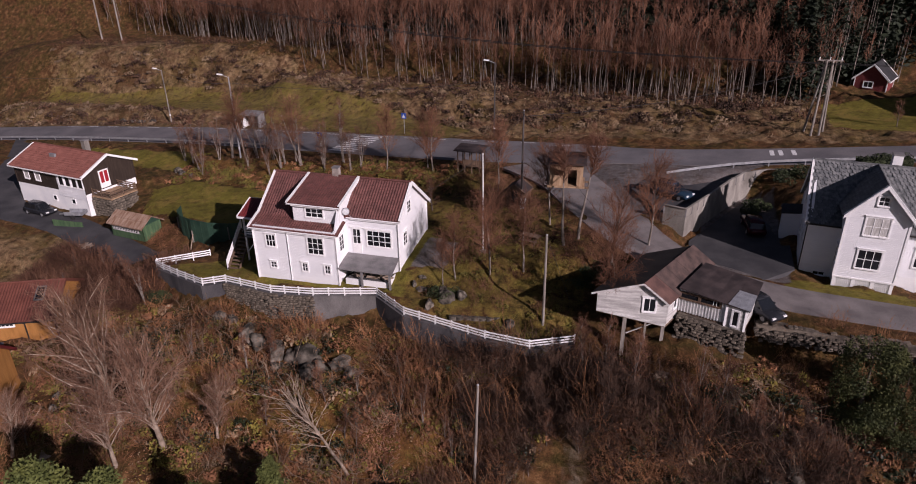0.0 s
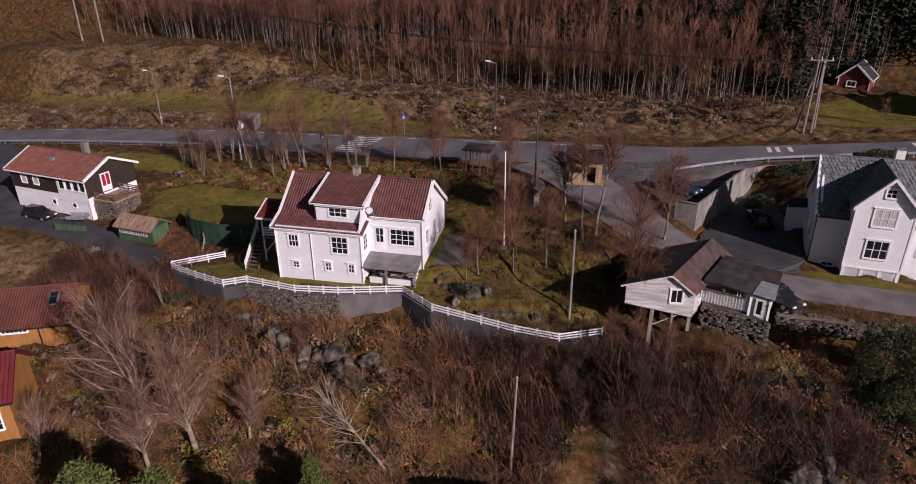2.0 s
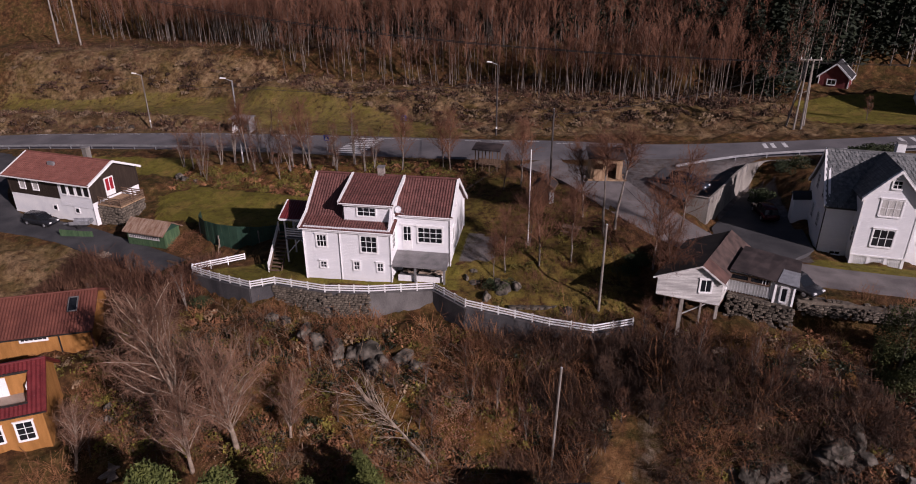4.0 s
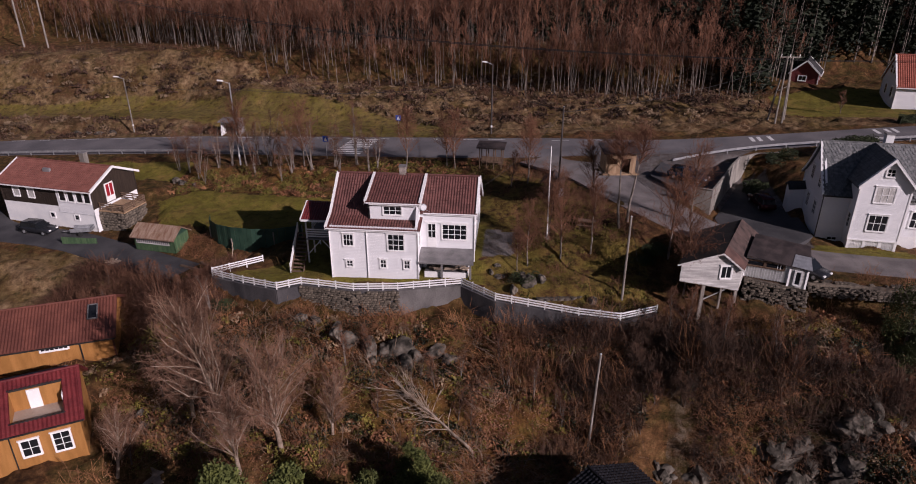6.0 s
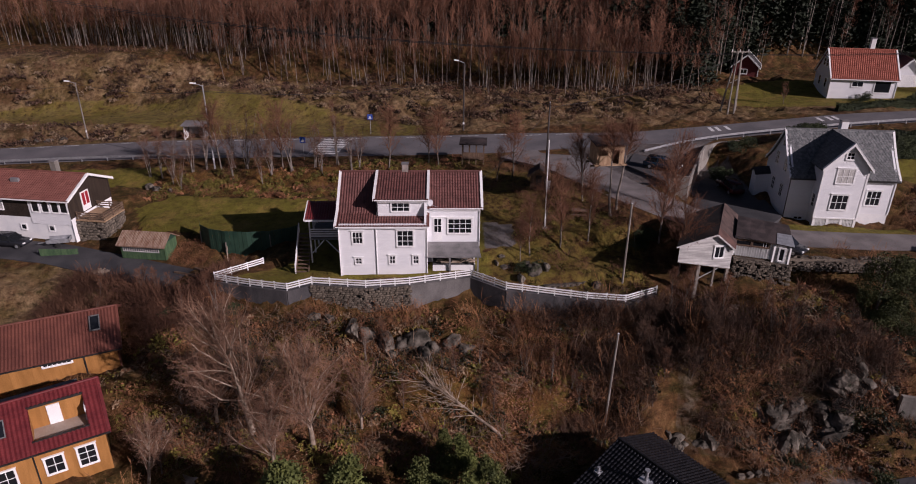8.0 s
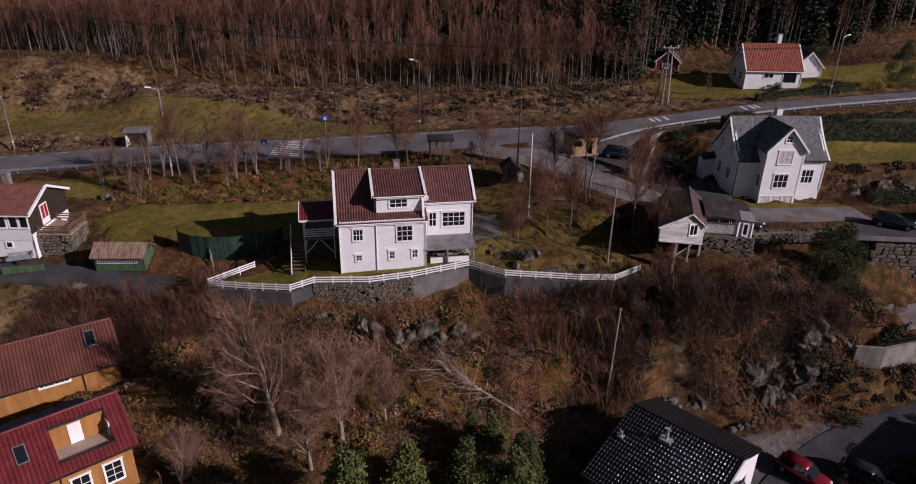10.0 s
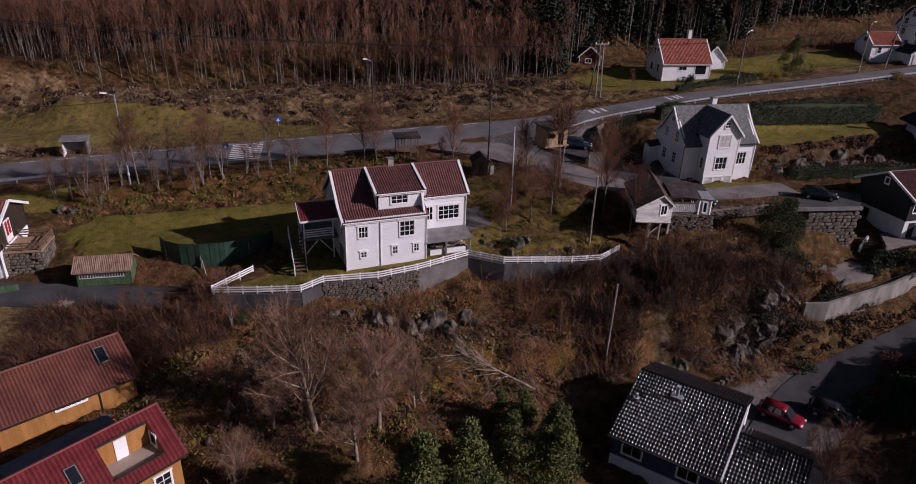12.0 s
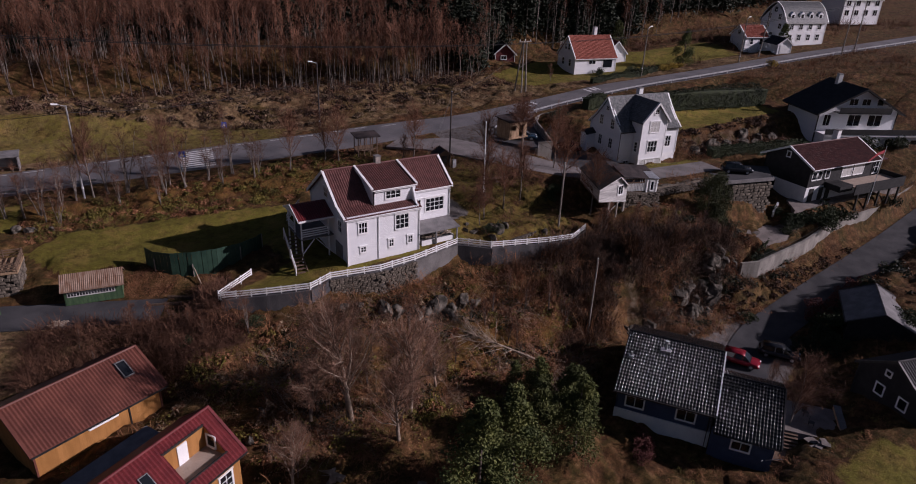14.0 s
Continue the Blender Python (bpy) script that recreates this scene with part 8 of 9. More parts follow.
plant_tree(GREY[0], -12.3, -17.6, "crooked bare grey tree beside the ochre house", 0.6, 10)
plant_tree(GREY[1], 35.4, -6.6, "bare grey tree with arching branches", 0.8, 10)
plant_tree(GREY[2], 66.0, 49.0, "bare fruit tree on the green lawn", 0.55, 10)
plant_tree(GREY[1], 12.6, 15.5, "small bare tree behind the white house", 0.6, 200)
plant_tree(BIRCH[0], 32.0, -32.6, "bare birch beside the blue house", 1.0, 10, (0, 8))
plant_tree(GREY[1], 36.6, -27.5, "bare reddish shrub tree on the shaded drive", 0.6, 90)
for k in range(24):
    x, y = rnd.uniform(-11, 46), rnd.uniform(-12, -4.8)
    plant_tree(rnd.choice(GREY + CLUMP), x, y, "bare young tree on the bracken slope", rnd.uniform(0.3, 0.55), rnd.uniform(0, 360), group="young trees on the slope")
# Alders whose crowns have the slope's shade put into the twig colour.
DIM = [tree_kind(160 + k, M["bark"], M["dark_twig"], height=6.0, stems=3, limbs=12, twigs=420, fine=1200, spread=0.36, r0=0.06, lean=0.16, low=0.12, wide=0.011) for k in range(4)]
for k in range(40):
    x = rnd.uniform(24, 48.5)
    y = rnd.uniform(-11.8, -4.8 if x < 36 else -7.4)
    plant_tree(DIM[k % 4], x, y, "bare alder thicket tree on the steep slope, twigs coloured with shade", rnd.uniform(0.4, 0.7) if x < 36 else rnd.uniform(0.25, 0.42), rnd.uniform(0, 360), group="thicket on the steep slope")
for k in range(10):
    x, y = rnd.uniform(-28, -14), rnd.uniform(-2, 5)
    plant_tree(rnd.choice(GREY), x, y, "tangled bare shrub on the slope", rnd.uniform(0.3, 0.45), rnd.uniform(0, 360), group="shrubs above the ochre house", category="shrub", name="shrub")


def fallen_tree():
    rng = np.random.default_rng(5)
    z = lambda x, y: gz(x, y) + 0.35
    a, b = np.array([15.0, -13.8, z(15, -13.8) - 0.2]), np.array([8.6, -10.2, z(8.6, -10.2) + 0.4])
    trunk = np.linspace(a, b, 8)[None] + rng.normal(0, 0.05, (1, 8, 3))
    p, d = on_paths(rng, trunk, 46, 0.35, 1.0)
    out = rng.normal(0, 0.5, p.shape) + np.array([-0.75, 0.45, 0.25])
    limb = shoots(rng, p, out / np.linalg.norm(out, axis=1, keepdims=True), rng.uniform(1.6, 4.2, 46), 6, 0.10, 0.02)
    p2, d2 = on_paths(rng, limb, 260, 0.25, 1)
    tw = shoots(rng, p2, d2 + rng.normal(0, 0.4, p2.shape), rng.uniform(0.5, 1.4, 260), 4, 0.15, 0.0)
    h = thing("fallen_tree", pose(0, 0, 0), "fallen pale bare tree lying on the slope", "fallen tree")
    v, f = tube_net((trunk, 0.15 * np.linspace(1, 0.35, 8)[None]), 7)
    o = new("trunk", array_mesh("trunk", v, f, M["dead_wood"], True))
    o.parent = h
    v, f = join(tube_net((limb, 0.045 * np.linspace(1, 0.3, 6)[None] * np.ones((46, 1))), 4), tube_net((tw, 0.014 * np.ones((260, 4))), 3))
    o = new("crown", array_mesh("crown", v, f, M["dead_wood"]))
    o.parent = h


fallen_tree()


# ---------- wood beyond the road, and the brush: too many to count ----------
def scatter(v, f, places, turns, sizes, tilts=None):
    c, s = np.cos(turns), np.sin(turns)
    n = len(places)
    x = v[None, :, 0] * c[:, None] - v[None, :, 1] * s[:, None]
    y = v[None, :, 0] * s[:, None] + v[None, :, 1] * c[:, None]
    z = np.repeat(v[None, :, 2], n, 0)
    if tilts is not None:
        x, y = x + z * tilts[:, :1], y + z * tilts[:, 1:]
    out = np.stack([x, y, z], -1) * sizes[:, None, None] + places[:, None, :]
    fs = f[None] + (np.arange(n) * len(v))[:, None, None]
    return out.reshape(-1, 3), fs.reshape(-1, f.shape[1])


def stuff(name, nets, material, label, category):
    v, f = join(*nets)
    return tagged(new(name, array_mesh(name, v, f, material)), label, category, kind="stuff")


def spots(rng, n, x0, x1, y0, y1, keep=None):
    x, y = rng.uniform(x0, x1, n), rng.uniform(y0, y1, n)
    if keep is not None:
        k = keep(x, y)
        x, y = x[k], y[k]
    return np.stack([x, y, heights(x, y) - 0.1], 1)


def wood_edge(x):
    return np.interp(x, [-110, -60, -30, 10, 30, 52, 60, 75, 100, 130, 200], [104, 86, 72, 66, 60, 54, 66, 74, 68, 70, 64])


def light_birch(seed):
    rng = np.random.default_rng(seed)
    h = 11.0
    trunk = shoots(rng, np.zeros((1, 3)), np.array([[rng.normal(0, 0.05), rng.normal(0, 0.05), 1]]), [h], 7, 0.03, 0.05)
    p, d = on_paths(rng, trunk, 26, 0.42, 0.97)
    out = rng.normal(0, 1, p.shape)
    out[:, 2] = np.abs(out[:, 2]) + 0.6
    out /= np.linalg.norm(out, axis=1, keepdims=True)
    limb = shoots(rng, p, out, 2.6 * (1.15 - p[:, 2] / h) * rng.uniform(0.7, 1.3, 26) + 0.5, 3, 0.1, 0.1)
    p2, d2 = on_paths(rng, limb, 150, 0.1, 1)
    tw = shoots(rng, p2, d2 + rng.normal(0, 0.6, p2.shape), rng.uniform(0.6, 1.3, 150), 2, 0.1, 0.05)
    return tube_net((trunk, 0.085 * np.linspace(1, 0.08, 7)[None] ** 1.3), 4), join(tube_net((limb, 0.022 * np.ones((26, 3))), 2), tube_net((tw, np.linspace(0.022, 0.012, 2)[None] * np.ones((150, 1))), 2))


def birch_wood():
    rng = np.random.default_rng(31)
    t_nets, c_nets = [], []
    kinds = [light_birch(300 + k) for k in range(6)]
    pts = spots(rng, 9500, -110, 190, 58, 122, lambda x, y: (y > wood_edge(x) + rng.uniform(0, 3, len(x)) - 2) & (rng.uniform(0, 1, len(x)) < np.interp(y - wood_edge(x), [0, 14, 45], [0.62, 0.5, 0.15])) & ~((x > 58) & (rng.uniform(0, 1, len(x)) < 0.45)) & ~((x < -70) & (rng.uniform(0, 1, len(x)) < 0.35)))
    for k, ((tv, tf), (cv, cf)) in enumerate(kinds):
        q = pts[k::6]
        turns, sizes = rng.uniform(0, 6.3, len(q)), rng.uniform(0.65, 1.15, len(q))
        tilts = rng.normal(0, 0.05, (len(q), 2))
        t_nets.append(scatter(tv, tf, q, turns, sizes, tilts))
        c_nets.append(scatter(cv, cf, q, turns, sizes, tilts))
    stuff("alder_trunks", t_nets[4:], M["bark"], "dark trunks of a leafless wood", "alder wood")
    t_nets = t_nets[:4]
    stuff("birch_trunks", t_nets, M["birch_bark"], "pale trunks of a leafless birch wood", "birch wood")
    stuff("birch_twigs", c_nets, M["wine_twig"], "reddish brown twigs of a leafless birch wood", "birch wood")


birch_wood()


def leaf_net(rng, pts, size, flat=0.0):
    """Small four-cornered leaves, one at each point, turned at random."""
    n = len(pts)
    a = rng.normal(0, 1, (n, 3))
    a[:, 2] *= 1 - flat
    a /= np.linalg.norm(a, axis=1, keepdims=True)
    b = np.cross(a, rng.normal(0, 1, (n, 3)))
    b /= np.linalg.norm(b, axis=1, keepdims=True)
    s = (size * rng.uniform(0.6, 1.4, n))[:, None]
    v = np.stack([pts - a * s, pts + b * s * 0.45, pts + a * s, pts - b * s * 0.45], 1).reshape(-1, 3)
    return v, np.arange(4 * n).reshape(-1, 4)


def spruce_net(seed, h=9.0, n=1500, size=0.28):
    rng = np.random.default_rng(seed)
    z = h * (1 - rng.uniform(0, 1, n) ** 0.6 * 0.92)
    ring = np.floor(z / 0.55) * 0.55 + rng.normal(0, 0.08, n)
    r = (h - ring) * 0.26 * np.sqrt(rng.uniform(0.05, 1, n))
    a = rng.uniform(0, 6.3, n)
    lump = 1 + 0.25 * np.sin(a * 3 + ring * 2 + seed)
    pts = np.stack([r * lump * np.cos(a), r * lump * np.sin(a), ring - r * 0.35], 1)
    trunk = np.linspace([0, 0, 0], [0, 0, h * 0.95], 5)[None]
    return tube_net((trunk, 0.14 * np.linspace(1, 0.1, 5)[None]), 5), leaf_net(rng, pts, size, 0.5)


def spruce_wood():
    rng = np.random.default_rng(33)
    nets = []
    pts = spots(rng, 1500, -60, 190, 70, 135, lambda x, y: (y > wood_edge(x) + np.where(x > 50, 2, 20)) & (rng.uniform(0, 1, len(x)) < np.where((x > 50) & (y < wood_edge(x) + 30), 0.95, 0.30)))
    more = spots(rng, 420, 54, 150, 62, 92, lambda x, y: (y > wood_edge(x) + 0.5) & ~((x > 74) & (x < 90) & (y < 66)))
    pts = np.concatenate([pts, more])
    for k in range(3):
        (tv, tf), (cv, cf) = spruce_net(400 + k, 12, 480, 0.44)
        q = pts[k::3]
        nets.append(scatter(cv, cf, q, rng.uniform(0, 6.3, len(q)), rng.uniform(0.7, 1.3, len(q)) * np.where(q[:, 0] < 50, 1.35, 1.0)))
    bare = spots(rng, 420, 58, 150, 64, 84, lambda x, y: y > wood_edge(x) - 1)
    stuff("pine_trunks", [scatter(tv, tf, bare, rng.uniform(0, 6.3, len(bare)), rng.uniform(0.7, 1.1, len(bare)), rng.normal(0, 0.03, (len(bare), 2)))], M["birch_bark"], "bare pale trunks along the edge of the spruces", "spruce wood")
    stuff("spruce_wood", nets, M["conifer"], "dark spruces in the wood", "spruce wood")


spruce_wood()


def brush_net(seed, n=46, h=1.5, out=0.55, droop=-0.09, w=0.011):
    rng = np.random.default_rng(seed)
    st = np.zeros((n, 3))
    st[:, :2] = rng.normal(0, 0.35, (n, 2))
    d = np.concatenate([rng.normal(0, out, (n, 2)), np.ones((n, 1))], 1)
    d /= np.linalg.norm(d, axis=1, keepdims=True)
    p = shoots(rng, st, d, h * rng.uniform(0.5, 1.3, n), 4, 0.15, droop)
    p2, d2 = on_paths(rng, p, n * 2, 0.3, 1)
    q = shoots(rng, p2, d2 + rng.normal(0, 0.5, p2.shape), h * 0.35 * rng.uniform(0.5, 1.4, n * 2), 2, 0.15, -0.05)
    return join(tube_net((p, w * np.linspace(1, 0.5, 4)[None] * np.ones((n, 1))), 2), tube_net((q, w * 0.7 * np.ones((2 * n, 2))), 2))


def clear(x, y):
    """Where wild growth may stand: off roads, lawns, yards and houses."""
    ok = np.ones(x.shape, bool)
    for line, half in ((LANE, 2.8), (SIDE_ROAD, 2.8), (LOW_ROAD, 3.0)):
        ok &= along(line, x, y)[0] > half
    ok &= along(ROAD, x, y)[0] > road_half(x) + 0.6
    for p in LAWNS + GRAVELS:
        ok &= ~inside(p, x, y)
    for cx, cy, a, L, W in ((-39.3, 18.9, -9.1, 24, 12), (54.5, 14, -6.5, 15, 15), (-26.5, -4.5, 23.5, 13, 9.5), (-23.2, -17.0, 30.5, 14, 11), (31, -23, -50.6, 22, 19), (78.5, -5, -5, 22, 14), (99, 8, -10, 22, 22), (5.5, 5.5, 0, 22, 13), (80, 54, -10, 12, 9), (37, 1.5, -30, 6.5, 9), (40.6, 0, -4, 8, 7), (44, 20, 30, 16, 22), (61.5, -0.5, -15, 12, 9), (-23.3, 10.6, -8, 6, 4), (78, -9, -5, 26, 8), (60, -8, -10, 9, 7), (34.6, -33.2, -50.6, 8, 7), (46.2, -37.6, -15, 11, 9)):
        c, s = math.cos(radians(a)), math.sin(radians(a))
        u, v = (x - cx) * c + (y - cy) * s, -(x - cx) * s + (y - cy) * c
        ok &= ~((np.abs(u) < L / 2) & (np.abs(v) < W / 2))
    return ok


def brush():
    rng = np.random.default_rng(35)
    # name, material, label, count, box, height, sizes, shoots, outward, droop, width, bare share
    for name, mt, label, count, box, hgt, size, n, out, droop, w, gap in (
        ("bramble_brush", M["brush"], "brown leafless brush and brambles on the slope", 1900, (-30, 50, -22, -3.2), 1.5, (0.4, 1.2), 24, 0.95, -0.16, 0.017, -0.12),
        ("bramble_thicket", M["twig"], "dark tangled brambles beside the lane", 1200, (-30, -12, -3, 5.5), 1.6, (0.6, 1.3), 28, 1.1, -0.16, 0.017, -0.4),
        ("wall_brush", M["brush"], "tangled brown brush along the foot of the retaining wall", 420, (-14, 32, -7.5, -0.5), 1.6, (0.5, 1.3), 28, 1.0, -0.14, 0.017, -0.1),
        ("sapling_brush", M["brush"], "thin upright saplings below the retaining wall", 260, (16, 42, -12.5, -4.5), 3.2, (0.6, 1.2), 16, 0.22, 0.01, 0.017, -0.05),
        ("dead_branches", M["dead_twig"], "bleached dead branches lying on the slope", 520, (-14, 46, -17, -3.4), 1.9, (0.6, 1.5), 12, 1.6, -0.12, 0.020, -0.1),
        ("outcrop_brush", M["brush"], "rusty brush hanging over the rock outcrop", 420, (30, 50, -13.6, -9.0), 1.3, (0.4, 1.1), 24, 1.0, -0.2, 0.017, -0.15),
        ("foot_brush", M["brush"], "brown brush below the blue house", 420, (12, 60, -50, -30), 1.2, (0.3, 1.0), 24, 0.9, -0.14, 0.013, -0.2),
        ("foot_growth", M["moss_brush"], "mossy growth below the blue house", 700, (10, 60, -52, -30), 0.5, (0.4, 1.0), 22, 0.9, -0.2, 0.013, -0.2),
        # This thicket's dark twigs stand in for shade on the slope.
        ("dark_thicket", M["dark_twig"], "leafless thicket on the steep slope, shade put into its twig colour", 1700, (19, 50, -12.6, -3.6), 2.0, (0.5, 1.2), 26, 0.6, -0.08, 0.017, -0.15),
        ("dark_hummocks", M["dark_twig"], "dark heather hummocks along the edge of the wood", 1500, (-95, 58, 50, 80), 0.8, (0.7, 1.7), 30, 1.3, -0.22, 0.026, 0.10),
        ("bank_brush", M["twig"], "thin brown brush on the banks", 900, (-30, 40, 12, 31), 1.2, (0.3, 0.8), 30, 0.7, -0.1, 0.011, -0.25),
        ("bank_growth", M["moss_brush"], "rough mossy grass on the road bank", 900, (-30, 16, 20, 31), 0.5, (0.4, 1.0), 24, 0.9, -0.2, 0.012, -0.1),
        ("heath_brush", M["twig"], "reddish brush along the edge of the field", 2300, (-95, 60, 46, 84), 1.3, (0.3, 1.2), 18, 0.8, -0.12, 0.018, 0.0),
        ("yard_brush", M["brush"], "brown brush on the rocky bank", 1500, (46, 100, -14, 13), 1.4, (0.4, 1.1), 26, 0.85, -0.14, 0.013, -0.25),
        ("hill_brush", M["twig"], "brown leafless shrubs on the far hillside", 1500, (90, 200, 44, 80), 2.0, (0.5, 1.3), 16, 0.8, -0.12, 0.022, -0.25),
        ("east_brush", M["brush"], "brown shrubs between the far houses", 700, (88, 150, 8, 30), 1.6, (0.4, 1.1), 18, 0.8, -0.12, 0.018, -0.25),
        ("bracken", M["bracken"], "flattened rust brown bracken on the slope", 2200, (-26, 48, -18, -3.5), 0.7, (0.5, 1.1), 20, 1.1, -0.22, 0.02, 0.03),
        ("heap_growth", M["bracken"], "heap of red brown dead bracken beside the green fence", 90, (-20.9, -15.7, 8.4, 11.6), 0.8, (0.4, 1.0), 30, 1.0, -0.2, 0.012, -0.9),
        ("garden_growth", M["moss_brush"], "mossy rough grass in the garden", 1000, (15, 31, -2.5, 22), 0.4, (0.3, 0.8), 24, 0.9, -0.2, 0.012, -0.25),
        ("garden_brush", M["twig"], "thin brown shrubs in the garden", 220, (16, 36, -2, 24), 1.3, (0.4, 1.0), 36, 0.7, -0.1, 0.011, -0.25),
        ("shade_brush", M["brush"], "brown brush beside the lower lane", 900, (40, 110, -45, -12), 1.3, (0.4, 1.1), 22, 0.85, -0.14, 0.014, -0.25),
        ("pale_grass", M["pale_brush"], "tufts of bleached dead grass", 1700, (-30, 55, -17, -3.5), 0.7, (0.4, 1.0), 18, 0.9, -0.2, 0.016, 0.1),
        ("field_grass", M["pale_brush"], "tufts of bleached grass beyond the road", 1500, (-95, 62, 41, 84), 0.8, (0.4, 1.0), 14, 0.9, -0.2, 0.02, -0.2),
        ("moss_growth", M["moss_brush"], "mossy green undergrowth on the slope", 2600, (-28, 46, -18, -2.5), 0.65, (0.4, 1.0), 22, 0.9, -0.2, 0.02, 0.02),
    ):
        nets = []
        x0, x1, y0, y1 = box
        pts = spots(rng, count, x0, x1, y0, y1, clear)
        if y0 < -5 and x0 < 24 and name != "moss_growth":
            pts = pts[~inside(LITTER, pts[:, 0], pts[:, 1]) | (rng.uniform(0, 1, len(pts)) < 0.3)]
        if name in ("dark_thicket", "bramble_brush", "sapling_brush"):
            pts = pts[(pts[:, 0] < 36.5) | (pts[:, 1] < -9.0) | (rng.uniform(0, 1, len(pts)) < 0.12)]
        if name == "bank_brush":
            pts = pts[(pts[:, 1] > 22) | (pts[:, 0] > 14)]
        if name == "wall_brush":
            off = along(FENCE, pts[:, 0], pts[:, 1])[0]
            pts = pts[(off > 0.5) & (off < 3.0) & (pts[:, 1] < np.interp(pts[:, 0], [p[0] for p in FENCE], [p[1] for p in FENCE]) - 0.5)]
        dens = np.array([noise.noise(Vector((p[0] * 0.22, p[1] * 0.22, len(name)))) for p in pts])
        pts = pts[dens > gap]
        for k in range(4):
            q = pts[k::4]
            if len(q):
                v, f = brush_net(500 + k + len(name), n, hgt, out, droop, w)
                nets.append(scatter(v, f, q, rng.uniform(0, 6.3, len(q)), rng.uniform(*size, len(q))))
        stuff(name, nets, mt, label, "brush" if "grass" not in name else "grass")


brush()


def litter():
    """Fallen leaves and moss cushions, lying loose on the wild ground."""
    rng = np.random.default_rng(39)
    for name, mt, label, count, box, size, gap in (
        ("leaf_litter", M["bracken"], "dry rust brown leaves lying on the slope", 42000, (-26, 48, -19, -3.4), 0.075, -0.05),
        ("pale_litter", M["pale_brush"], "bleached leaves and straw lying on the slope", 14000, (-26, 48, -19, -3.4), 0.09, 0.0),
        ("moss_cushions", M["moss_brush"], "olive moss cushions and low leaves on the slope", 26000, (-26, 48, -19, -2.6), 0.13, 0.10),
        ("dry_leaves", M["rust_litter"], "reddish dry leaves on the bare slope", 9000, (14.5, 24, -12.6, -7.2), 0.085, -0.35),
        ("ivy_leaves", M["ivy_leaf"], "dark glossy ivy hanging over the rocks", 26000, (22, 49, -14, -5), 0.13, 0.12),
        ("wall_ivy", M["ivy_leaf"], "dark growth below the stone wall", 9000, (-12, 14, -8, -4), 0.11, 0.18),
        ("open_leaves", M["bracken"], "rust brown leaves on the open bank below the barn", 12000, (36, 50, -8, -3), 0.075, -0.3),
        ("bank_leaves", M["bracken"], "rust brown leaves on the road bank", 9000, (-30, 12, 20.5, 30), 0.055, -0.05),
    ):
        x0, x1, y0, y1 = box
        pts = spots(rng, count, x0, x1, y0, y1, clear)
        dens = np.array([noise.noise(Vector((p[0] * 0.3, p[1] * 0.3, len(name) * 1.7))) + 0.5 * noise.noise(Vector((p[0] * 0.9, p[1] * 0.9, 3.0))) for p in pts])
        pts = pts[dens > gap]
        pts[:, 2] += 0.1 + rng.uniform(0.0, 0.7 if mt is M["ivy_leaf"] else 0.25, len(pts))
        stuff(name, [leaf_net(rng, pts, size, 0.4)], mt, label, "undergrowth")


litter()


